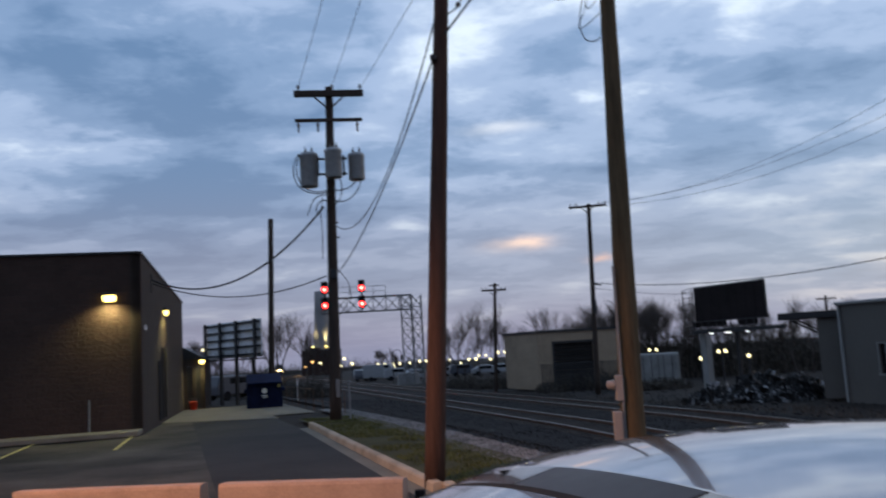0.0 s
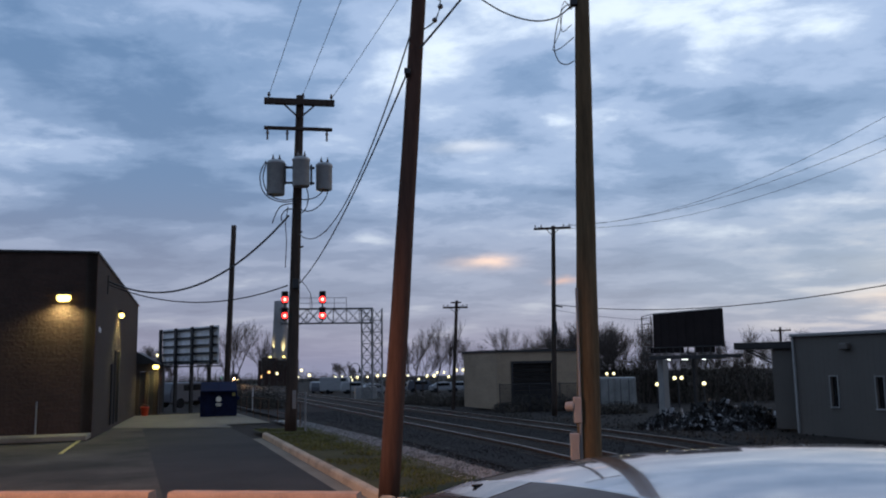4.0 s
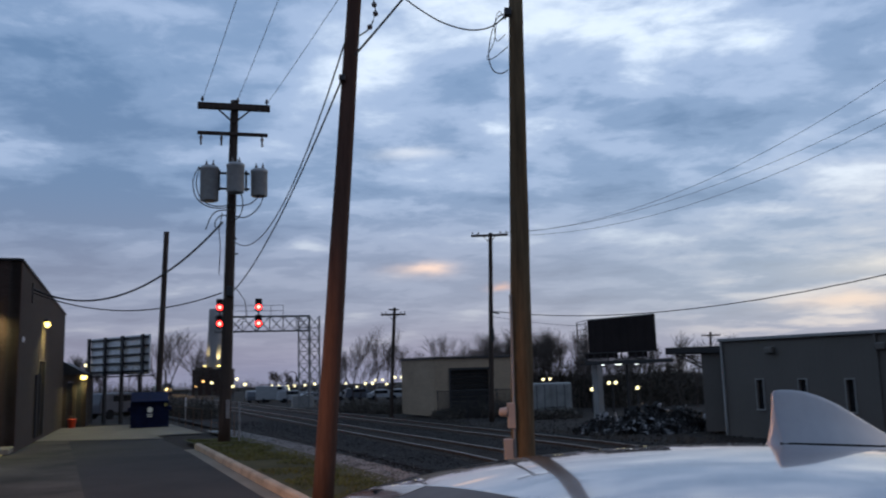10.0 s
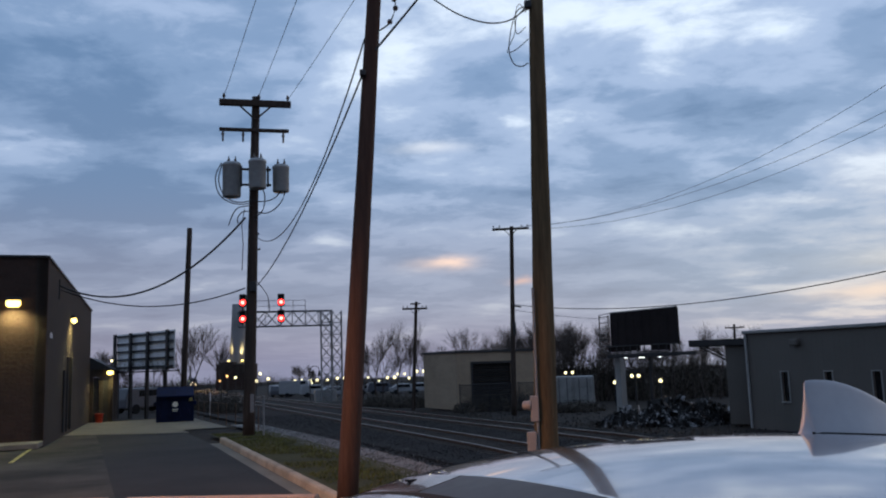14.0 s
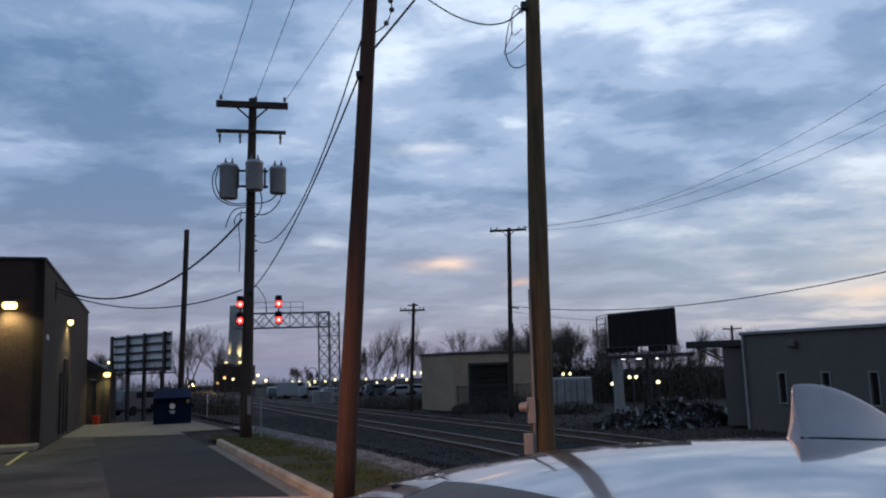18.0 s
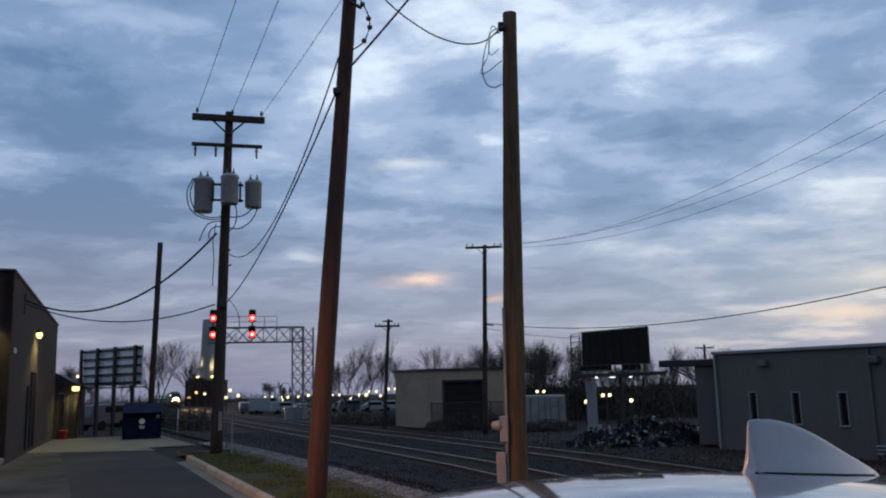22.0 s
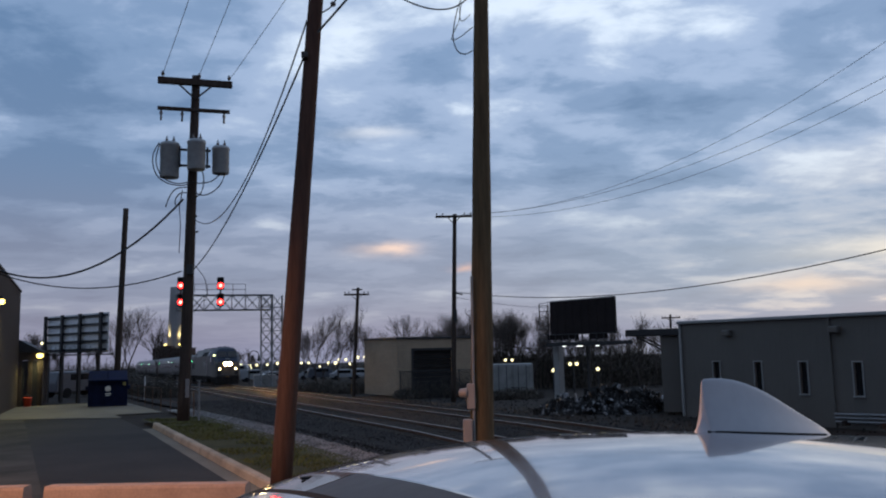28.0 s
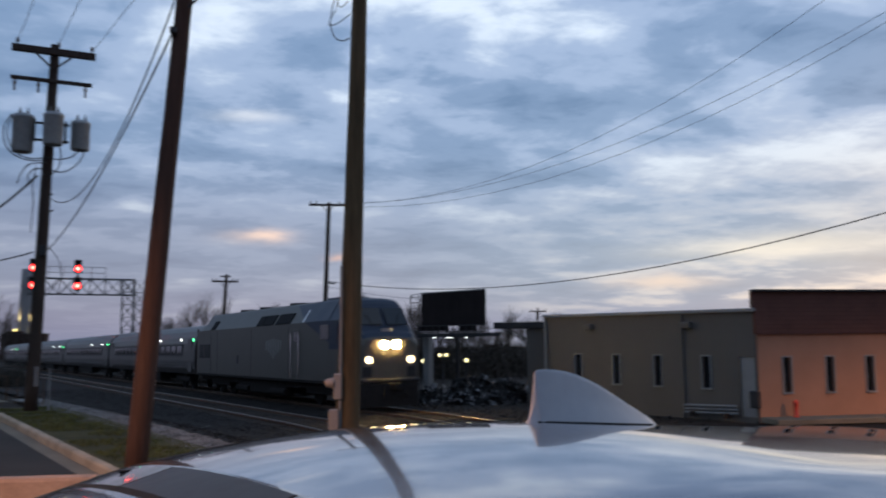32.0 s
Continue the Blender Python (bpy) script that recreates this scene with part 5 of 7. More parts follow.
def signal_gantry():
    g = thing("signal_gantry", "grey lattice signal gantry over the tracks with red lights", "signal gantry")
    a, c = Vector((-18.75, 75.6, 0)), Vector((-10.5, 77.3, 0))
    m, ln = wall_frame(a, c)
    z0, zt, zb = -1.35, 7.45, 6.05

    def lattice(name, p, q, w, step, r=0.05, rc=0.024):
        """A square lattice beam from p to q, w wide."""
        p, q = Vector(p), Vector(q)
        d = (q - p).normalized()
        s = d.cross(Vector((0, 1, 0))).normalized() * w / 2
        t = Vector((0, 1, 0)) * w / 2
        cs = (s + t, s - t, -s - t, -s + t)
        bm = bm_new()
        for k in cs:
            rod(bm, p + k, q + k, r, n=5)
        n = max(2, round((q - p).length / step))
        for i in range(n):
            u, v = p.lerp(q, i / n), p.lerp(q, (i + 1) / n)
            for j in range(4):
                k0, k1 = cs[j], cs[(j + 1) % 4]
                rod(bm, u + k0, v + k1, rc, n=4, cap=False)
                rod(bm, u + k1, v + k0, rc, n=4, cap=False)
                rod(bm, u + k0, u + k1, rc, n=4, cap=False)
        o = part(name, bm, M["grey_metal"], g, "galvanised lattice")
        o.matrix_basis = m
        return o

    lattice("beam", (0, 0, (zt + zb) / 2), (ln + 0.1, 0, (zt + zb) / 2), 1.35, 1.2)
    lattice("tower", (ln - 0.45, 0, z0), (ln - 0.45, 0, zt), 0.95, 1.05)
    lattice("tower", (ln + 0.65, 1.6, z0), (ln + 0.65, 1.6, zt + 0.05), 0.9, 1.05)
    part("cabinet", bm_box((ln - 0.5, 1.4, z0 + 0.75), (2.0, 1.2, 1.5), bev=0.04), M["trim"], g, "pale equipment cabinet").matrix_basis = m
    bm = bm_new()
    for z in (zt + 0.45, zt + 0.95):
        rod(bm, (0.5, -0.7, z), (ln * 0.72, -0.7, z), 0.025, n=5)
    for x in span(0.5, ln * 0.72, 1.15):
        rod(bm, (x, -0.7, zt), (x, -0.7, zt + 0.95), 0.025, n=5)
    part("railing", bm, M["grey_metal"], g).matrix_basis = m
    # four heads, two over each track
    for px in ((-18.16, 75.0), (-14.83, 75.7)):
        loc = m.inverted() @ Vector((*px, 0))
        for z in (8.42, 6.95):
            h = part("signal_head", bm_box((loc.x, -1.0, z), (0.62, 0.30, 1.15), bev=0.08), M["dark_metal"], g, "black signal head")
            h.matrix_basis = m
            for dz, on in ((0.22, 0), (-0.20, 1)):
                bm = bm_new()
                lathe(bm, [(0.27, 0), (0.25, 0.04), (0.16, 0.08), (0.0, 0.10)] if on else [(0.2, 0), (0.1, 0.05), (0, 0.06)], 16, Matrix.Translation((loc.x, -1.15, z + dz)) @ Matrix.Rotation(math.pi / 2, 4, "X"))
                part("lens", bm, M["red_on"] if on else M["dark_glass"], h, "red light, on" if on else "", smooth=True)
                if on:
                    part("bulb", rod_bm((loc.x, -1.27, z + dz), (loc.x, -1.24, z + dz), 0.13, n=12), M["red_core"], h, "bright red bulb")
                bm = bm_new()
                lathe(bm, [(0.24, 0), (0.25, 0.34)], 14, Matrix.Translation((loc.x, -1.15, z + dz + 0.05)) @ Matrix.Rotation(math.pi / 2, 4, "X"))
                bmesh.ops.delete(bm, geom=[f for f in bm.faces if f.calc_center_median().z < z + dz - 0.02 or len(f.verts) > 4], context="FACES")
                part("hood", bm, M["dark_metal"], h)
        part("mast", rod_bm((loc.x, -0.85, 6.2), (loc.x, -0.85, 9.0), 0.07), M["dark_metal"], g).matrix_basis = m
    g.matrix_world = Matrix.Translation((0, 0, -0.396)) @ Matrix.Scale(1.18, 4)


signal_gantry()


def smokestack():
    s = thing("smokestack", "tall pale concrete smokestack lit yellow at its foot", "smokestack")
    bm = bm_new()
    z0 = -3.0
    lathe(bm, [(3.1, z0), (2.75, 4), (2.45, 10), (2.15, 16), (1.95, 22.1), (1.7, 22.1), (1.65, 21)], 24, Matrix.Translation((-62.3, 252.3, 0)))
    part("shaft", bm, M["stack"], s, smooth=True)
    w = thing("power_house", "low dark industrial building round the smokestack", "building")
    bm = bm_new()
    box(bm, (-61, 245, 0.2), (11, 5, 7.2), bev=0.1)
    box(bm, (-63.6, 245.2, 2.6), (4, 4, 4.2), bev=0.1)
    part("wall", bm, M["brick"], w)
    bm = bm_new()
    box(bm, (-61, 245, 3.92), (11.4, 5.4, 0.2))
    part("roof", bm, M["dark_metal"], w)
    for x in (-64.6, -60.4):
        p = thing("flood_light", "yellow flood light at the foot of the smokestack", "light", group="flood lights")
        part("mast", rod_bm((x, 249.0, gz(x, 249.0) - 0.3), (x, 249.0, 5.0), 0.12), M["dark_metal"], p)
        part("housing", bm_box((x, 249.0, 5.0), (0.7, 0.4, 0.4), bev=0.05), M["wall_on"], p)
        lamp("flood", "SPOT", (x, 249.0, 5.4), (x * 0.5 - 31.15, 251.6, 11), 9000, (1.0, 0.80, 0.36), 0.3, 24, 0.9)


smokestack()


def shed():
    s = thing("storage_shed", "low tan block shed with a wide dark roller door", "shed")
    A, B = Vector((-1.57, 61.4, -0.95)), Vector((0.78, 56.3, -0.95))
    D = Vector((6.95, 59.15, -0.95))
    H = 3.82
    back = A - B
    m, ln = wall_frame(B, D)
    bm = bm_new()
    pierced(bm, ln, H, 0.25, [(1.2, 4.2, 0, 3.05)])
    part("wall", bm, M["block"], s).matrix_basis = m
    m2, l2 = wall_frame(A, B)
    bm = bm_new()
    box(bm, (l2 / 2, 0.125, H / 2), (l2, 0.25, H), m2)
    part("wall_angled", bm, M["block"], s)
    bm = bm_new()
    for p, q in ((D, D + back), (D + back, A)):
        mm, l3 = wall_frame(p, q)
        box(bm, (l3 / 2, 0.125, H / 2), (l3 - 0.3, 0.25, H), mm)
    part("wall_rear", bm, M["block"], s)
    bm = bm_new()
    prism(bm, [(q.x, q.y) for q in (A + Vector((-0.12, 0.1, 0)), B + Vector((-0.06, -0.14, 0)), D + Vector((0.1, -0.08, 0)), D + back)], H - 0.95, H - 0.80)
    part("roof", bm, M["dark_metal"], s)
    door = thing("roller_door", "", "")
    door.parent = s
    for k in ("label", "category"):
        if k in door:
            del door[k]
    for i in range(10):
        part("slat", bm_box((2.70, 0.16, 0.15 + 0.305 * i), (3.0, 0.05, 0.29), bev=0.015), M["under"], door).matrix_basis = m
    for x in (1.13, 4.27):
        part("door_post", bm_box((x, -0.03, 1.55), (0.14, 0.08, 3.1)), M["dark_metal"], s).matrix_basis = m
    part("lintel", bm_box((2.70, -0.03, 3.12), (3.3, 0.08, 0.14)), M["dark_metal"], s).matrix_basis = m


shed()


def dumpster():
    d = thing("dumpster", "dark blue steel dumpster with a white emblem on the apron", "dumpster")
    m = Matrix.Translation((-13.55, 41.95, gz(-13.55, 41.95) + 0.035)) @ pose(0, 0, 0, 0, 0, 18) @ Matrix.Diagonal((0.91, 0.95, 0.93, 1))
    YZ = Matrix(((0, 0, 1, 0), (1, 0, 0, 0), (0, 1, 0, 0), (0, 0, 0, 1)))
    bm = bm_new()
    prism(bm, [(-0.65, -0.02), (0.6, -0.02), (0.75, 1.35), (0.75, 1.80), (-0.85, 1.35), (-0.85, 1.1)], -0.97, 0.97, YZ)
    bmesh.ops.recalc_face_normals(bm, faces=bm.faces)
    part("body", bm, M["dumpster"], d).matrix_basis = m
    for x in (-0.75, -0.25, 0.25, 0.75):
        part("rib", bm_box((x, -0.83, 0.66), (0.07, 0.06, 1.0), bev=0.01), M["dumpster"], d).matrix_basis = m @ pose(0, 0, 0, -9, 0, 0)
    for s in (-1, 1):
        part("fork_pocket", bm_box((s * 1.04, -0.05, 0.95), (0.14, 1.3, 0.18), bev=0.02), M["dumpster"], d).matrix_basis = m
        lid = part("lid", bm_box((s * 0.48, -0.05, 1.64), (0.94, 1.64, 0.05), bev=0.02), M["dumpster"], d, "dark plastic lid")
        lid.matrix_basis = m @ pose(0, 0, 0, 15.6, 0, 0)
    bm = bm_new()
    lathe(bm, [(0.0, 0.0), (0.15, 0.0), (0.15, 0.012), (0, 0.012)], 10, Matrix.Translation((0, -0.89, 0.92)) @ Matrix.Rotation(math.pi / 2, 4, "X"))
    box(bm, (0, -0.86, 0.66), (0.30, 0.012, 0.05))
    box(bm, (0, -0.85, 0.57), (0.24, 0.012, 0.04))
    part("emblem", bm, M["white_paint"], d, "plain white emblem").matrix_basis = m
    part("sticker", bm_box((0.80, -0.89, 1.15), (0.16, 0.012, 0.16)), M["yellow_line"], d).matrix_basis = m
    # things near it
    b = thing("bucket", "orange-red plastic bucket beside the annex wall", "bucket")
    bm = bm_new()
    lathe(bm, [(0.16, 0), (0.21, 0.42), (0.22, 0.42), (0.22, 0.45), (0.19, 0.45), (0.15, 0.03)], 14)
    o = part("body", bm, M["red_plastic"], b, smooth=True)
    b.matrix_world = Matrix.Translation((-18.15, 43.9, gz(-18.15, 43.9) + 0.03))
    bm = bm_new()
    tube(bm, [(0.21 * math.cos(k / 8 * math.pi), 0, 0.44 + 0.16 * math.sin(k / 8 * math.pi)) for k in range(9)], 0.008, 5)
    part("handle", bm, M["grey_metal"], b)
    p = thing("marker_post", "thin white marker post at the edge of the apron", "post")
    q = Vector((-13.55, 48.2, gz(-13.55, 48.2)))
    part("post", rod_bm(q, q + Vector((0, 0, 1.35)), 0.032), M["white_paint"], p)
    part("cap", rod_bm(q + Vector((0, 0, 1.35)), q + Vector((0, 0, 1.40)), 0.04), M["dark_metal"], p)


dumpster()


def barriers():
    g = "concrete barriers"
    for x0, x1, y0, y1 in ((-7.2, -4.45, 11.12, 11.02), (-4.22, -1.67, 11.0, 10.72)):
        a, c = Vector((x0, y0, 0)), Vector((x1, y1, 0))
        m, ln = wall_frame(a, c)
        t = thing("concrete_barrier", "low tan precast concrete barrier across the drive", "barrier", m, g)
        bm = bm_new()
        YZ = Matrix(((0, 0, 1, 0), (1, 0, 0, 0), (0, 1, 0, 0), (0, 0, 0, 1)))
        prism(bm, [(-0.20, 0.0), (0.20, 0.0), (0.17, 0.12), (0.12, 0.56), (0.10, 0.60), (-0.10, 0.60), (-0.12, 0.56), (-0.17, 0.12)], 0.02, ln - 0.02, YZ)
        bmesh.ops.recalc_face_normals(bm, faces=bm.faces)
        part("body", bm, M["barrier"], t)
        # drain slots are not cut: dark boxes carry their shade in the colour
        for x in (0.55, ln - 0.55):
            part("drain_slot", bm_box((x, -0.19, 0.05), (0.34, 0.05, 0.09), bev=0.01), M["dark_metal"], t)
    q = Vector((-1.52, 10.85, 0))
    t = thing("bollard", "short dark rubber bollard at the end of the barrier", "bollard")
    part("post", rod_bm(q, q + Vector((0, 0, 0.42)), 0.07), M["rubber"], t)
    part("base", rod_bm(q, q + Vector((0, 0, 0.05)), 0.12), M["rubber"], t)


barriers()


def street_lamp(x, y, z, power, label):
    s = thing("street_lamp", label, "street lamp", group="street lamps")
    q = Vector((x, y, gz(x, y)))
    part("mast", rod_bm(q, Vector((x, y, z)), 0.09, 0.06, 10), M["grey_metal"], s)
    h = Vector((x + 0.5, y + 0.4, z + 0.1))
    bm = bm_new()
    tube(bm, [(x, y, z - 0.05), (x + 0.2, y + 0.15, z + 0.12), h], 0.04)
    part("arm", bm, M["grey_metal"], s)
    bm = bm_new()
    box(bm, h, (0.75, 0.36, 0.16), bev=0.05)
    part("head", bm, M["grey_metal"], s)
    part("lens", bm_box(h - Vector((0, 0, 0.10)), (0.5, 0.28, 0.05), bev=0.02), M["sodium_on"], s, "sodium lens, on")
    lamp("street_light", "SPOT", tuple(h - Vector((0, 0, 0.16))), tuple(h - Vector((0, 0.01, 5))), power, SODIUM, 0.2, 164, 0.35)


street_lamp(-8.0, 5.6, 6.4, 4700, "low sodium street lamp beside the parking lot")
street_lamp(25.0, 10.0, 5.8, 8000, "low sodium street lamp before the tan shop wall")


def far_lights():
    def lot_lamp(x, y, z, two, m):
        g0 = gz(x, y)
        p = thing("lot_lamp", "far parking-lot lamp, switched on", "street lamp", group="parking-lot lamps")
        part("mast", rod_bm((x, y, g0 - 0.2), (x, y, z), 0.07, 0.05, 6), M["dark_metal"], p)
        for s in ((-0.45, 0.45) if two else (0,)):
            bm = bm_new()
            bmesh.ops.create_icosphere(bm, subdivisions=1, radius=(0.13 + 0.12 * abs(math.sin(x * 5.7))) * y / 150 + 0.05)
            bmesh.ops.translate(bm, vec=(x + s * y / 110, y, z), verts=bm.verts)
            part("globe", bm, m, p)
    L, A_ = M["lot_on"], M["amber_on"]
    for x, y, z, two, m in ((-50.6, 194, 0.9, 0, A_), (-48.9, 195, 0.5, 0, L), (-32.9, 146, 1.45, 1, L), (-31.1, 147, 0.5, 0, L), (-26, 148, 0.05, 1, L), (-23.3, 148, 0.0, 1, L),
                            (-20.9, 148.5, 0, 0, L), (-18.6, 149, 0.2, 1, L), (-14.4, 149, 0.15, 1, L), (-9.7, 150, 0, 1, L), (-6.5, 150, -0.2, 0, L), (-55.2, 205, -0.3, 0, A_), (-35.0, 155, 0.1, 0, L), (-29.0, 152, -0.4, 0, A_), (-24.6, 154, -0.6, 0, L), (-16.4, 156, -0.3, 0, L), (-12.1, 153, -0.6, 0, L), (-8.2, 156, 0.5, 1, L), (-4.6, 155, 0.9, 1, L), (-3.0, 152, -0.5, 0, L)):
        lot_lamp(x, y, z, two, m)
    for x, y, z, two in ((8.30, 56.1, 1.31, 1), (12.55, 55.3, 0.97, 1), (14.1, 54.9, 0.60, 0), (11.25, 55.6, 0.57, 0), (19.4, 53.5, 0.74, 0)):
        lot_lamp(x, y, z, two, L)


far_lights()


# ---------- the parked car ----------
def parked_car():
    q = Vector((0.544, 1.338))
    turn = math.degrees(math.atan2(0.39, 0.92))
    car = thing("car", "silver-white parked hatchback with a shark-fin roof aerial", "car", pose(q.x, q.y, 0, 0, 0, turn))

    def top(u):
        if u > 0:
            if u < 1.15:
                return 2.06 - 0.03 * u - 0.03 * u * u
            if u < 2.05:
                return 1.986 - 0.50 * (u - 1.15)
            return 1.536 - 0.10 * (u - 2.05) - 0.06 * (u - 2.05) ** 2
        if u > -0.5:
            return 2.06 - 0.22 * u * u
        if u > -0.80:
            return 2.005 + 0.30 * (u + 0.5)
        if u > -0.98:
            return 1.915 + 1.30 * (u + 0.80)
        return 1.681 + 2.6 * (u + 0.98)

    cabin = lambda u: 1.0 - sstep(1.3, 2.1, u) if u > 0 else 1.0
    us = [-1.22, -1.15, -1.06, -0.98, -0.92, -0.86, -0.82, -0.80, -0.76, -0.70, -0.66, -0.62, -0.595, -0.58, -0.54, -0.504, -0.50] + [-0.42 + 0.07 * k for k in range(22)] + [1.12, 1.15, 1.35, 1.6, 1.85, 2.05, 2.3, 2.6, 2.85, 3.0, 3.06]
    vs0 = [0, 0.05, 0.1, 0.15, 0.2, 0.208, 0.25, 0.30, 0.35, 0.40, 0.44, 0.48, 0.52, 0.55, 0.60, 0.64]
    nt = len(vs0) - 1

    def ring(u):
        zt = max(top(u), 1.0)
        k = cabin(u)
        wide = 0.64 * k + 0.78 * (1 - k)
        tail = sstep(-0.72, -0.9, u)
        pts = []
        for v in vs0:
            s = v / 0.64
            pts.append((s * wide, zt - (0.12 * v * v + 0.55 * max(v - 0.5, 0) ** 2 * 4) * (0.55 + 0.45 * k) - tail * 0.25 * v * v))
        zb = min(1.50, zt - 0.12)
        endc = 1 - 0.16 * sstep(2.6, 3.06, u) - 0.10 * sstep(-0.9, -1.22, u)
        e = pts[-1]
        for f in (0.12, 0.5, 0.9):
            pts.append((e[0] + (0.83 - e[0]) * f, e[1] + (zb - e[1]) * f))
        pts += [(0.86, zb - 0.05), (0.89, 1.30), (0.88, 1.02), (0.84, 0.86)]
        return [(x * endc, z) for x, z in pts]

    def lie(u, v):
        """The car stands on the sloping lot, its roof tilted down towards the railway."""
        d = min(max((u + v) * 0.7071, -0.7), 1.2)
        return (0.067 - 0.032 * sstep(0.05, 0.7, (u - v) * 0.7071)) * d * (1 - sstep(0.9, 1.5, u))

    rings = [ring(u) for u in us]
    n = len(rings[0])
    groups = {}
    for i in range(len(us) - 1):
        um = (us[i] + us[i + 1]) / 2
        for j in range(n - 1):
            for s in (1, -1):
                f = [(us[a], s * rings[a][b][0], rings[a][b][1] - (lie(us[a], s * rings[a][b][0]) if b <= nt else 0)) for a, b in ((i, j), (i + 1, j), (i + 1, j + 1), (i, j + 1))]
                if s < 0:
                    f = f[::-1]
                if -0.595 < um < -0.58 and j < nt - 2:
                    key = "rear_seal"
                elif -0.58 < um < -0.504 and j < nt - 2:
                    key = "rear_panel" if j < 4 else "rear_seal" if j == 4 else "spoiler" if s < 0 else "spoiler_far"
                elif 1.15 < um < 2.05 and j < nt:
                    key = "windscreen"
                elif j in (nt + 1, nt + 2) and -0.45 < um < 1.6:
                    key = "side_window" if s < 0 else "side_window_far"
                elif um > -0.5 and j < nt and um < 1.15:
                    key = "roof"
                elif um > 2.05 and j < nt:
                    key = "bonnet"
                elif um < -0.504 and j < nt:
                    key = "tailgate"
                else:
                    key = "body"
                groups.setdefault(key, []).append(f)
    for key, r, u in (("front_bumper", rings[-1], us[-1]), ("rear_bumper", rings[0], us[0])):
        bm = bm_new()
        bm.faces.new([bm.verts.new((u, x, z)) for x, z in r] + [bm.verts.new((u, -x, z)) for x, z in r[:0:-1]])
        g = bmesh.ops.extrude_face_region(bm, geom=bm.faces[:])
        bmesh.ops.translate(bm, vec=(0.05 if u > 0 else -0.05, 0, 0), verts=[v for v in g["geom"] if isinstance(v, bmesh.types.BMVert)])
        bmesh.ops.recalc_face_normals(bm, faces=bm.faces)
        part(key, bm, M["car_paint"], car)
    part("grille", bm_box((3.115, 0, 1.10), (0.03, 0.9, 0.16), bev=0.01), M["rubber"], car, "black front grille")
    mats = dict(rear_panel="matt_black", rear_seal="rubber", spoiler="gloss_black", spoiler_far="gloss_black", windscreen="car_glass", side_window="car_glass", side_window_far="car_glass")
    names = dict(rear_panel="spoiler_strip", side_window_far="side_window", spoiler_far="spoiler")
    for key, fs in groups.items():
        bm = bm_new()
        for f in fs:
            bm.faces.new([bm.verts.new(c) for c in f])
        bmesh.ops.remove_doubles(bm, verts=bm.verts, dist=1e-4)
        bmesh.ops.recalc_face_normals(bm, faces=bm.faces)
        lab = dict(rear_panel="matt dark spoiler strip", spoiler="glossy dark spoiler end", rear_seal="black rubber seal", roof="glossy silver-white roof").get(key, "")
        part(names.get(key, key), bm, M[mats.get(key, "car_paint")], car, lab, smooth=True)
    bm = bm_new()
    box(bm, (-0.53, 0.36, top(-0.53) - lie(-0.53, 0.36) - 0.12 * 0.13 + 0.001), (0.020, 0.012, 0.004), bev=0.001)
    part("washer_jet", bm, M["rubber"], car)
    # shark fin
    bm = bm_new()
    shape = ((0, 0.03), (0.012, 0.10), (0.028, 0.20), (0.042, 0.34), (0.050, 0.55), (0.054, 0.78), (0.060, 0.93), (0.075, 0.98), (0.12, 1.0), (0.20, 1.01), (0.28, 0.995), (0.36, 0.95), (0.44, 0.88), (0.52, 0.79), (0.60, 0.68), (0.68, 0.56), (0.76, 0.44), (0.84, 0.33), (0.91, 0.23), (0.96, 0.15), (0.99, 0.08), (1, 0.03))
    rows = []
    for f, hh in shape:
        u = f * 0.314
        w = 0.032 * math.sin(math.pi * (f * 0.90 + 0.07)) ** 0.6
        base = top(u) - lie(u, 0) - 0.004
        row = []
        for k in range(13):
            a = -1 + 2 * k / 12
            z = base + 0.090 * hh * (1 - abs(a) ** 3.0)
            row.append(bm.verts.new((u, w * a * (0.30 + 0.70 * abs(a) ** 5) * 1.1, z)))
        rows.append(row)
    for a, b in zip(rows, rows[1:]):
        for k in range(12):
            bm.faces.new((a[k], b[k], b[k + 1], a[k + 1]))
    bm.faces.new(rows[0]), bm.faces.new(rows[-1][::-1])
    bmesh.ops.recalc_face_normals(bm, faces=bm.faces)
    fin = part("aerial_fin", bm, M["fin_paint"], car, "silver-white shark-fin aerial", smooth=True)
    bm = bm_new()
    tube(bm, [(u, w, top(u) - lie(u, w) - 0.001) for u, w in [(0.012, -0.014), (0.08, -0.033), (0.2, -0.034), (0.28, -0.016), (0.306, 0), (0.28, 0.016), (0.2, 0.034), (0.08, 0.033), (0.012, 0.014)]], 0.0035, 5)
    part("fin_seal", bm, M["rubber"], fin)
    # lamps, wheels, mirror
    for s in (-1, 1):
        part("tail_lamp", bm_box((-1.10, s * 0.70, 1.42), (0.10, 0.20, 0.14), bev=0.02), M["tail_red"], car)
        part("headlamp", bm_box((2.98, s * 0.58, 1.28), (0.16, 0.32, 0.12), bev=0.03), M["chrome"], car)
        part("mirror", bm_box((1.42, s * 0.98, 1.58), (0.12, 0.2, 0.14), bev=0.03), M["car_paint"], car)
        for u in (-0.62, 2.15):
            w = thing("wheel", "", "")
            w.parent = car
            w.matrix_basis = pose(u, s * 0.76, 0.6 + 0.32, 90, 0, 0)
            bm = bm_new()
            lathe(bm, [(0.20, -0.10), (0.30, -0.11), (0.32, -0.07), (0.32, 0.07), (0.30, 0.11), (0.20, 0.10)], 24)
            part("tyre", bm, M["rubber"], w, smooth=True)
            bm = bm_new()
            lathe(bm, [(0.0, -0.08), (0.205, -0.09), (0.205, 0.09), (0, 0.08)], 20)
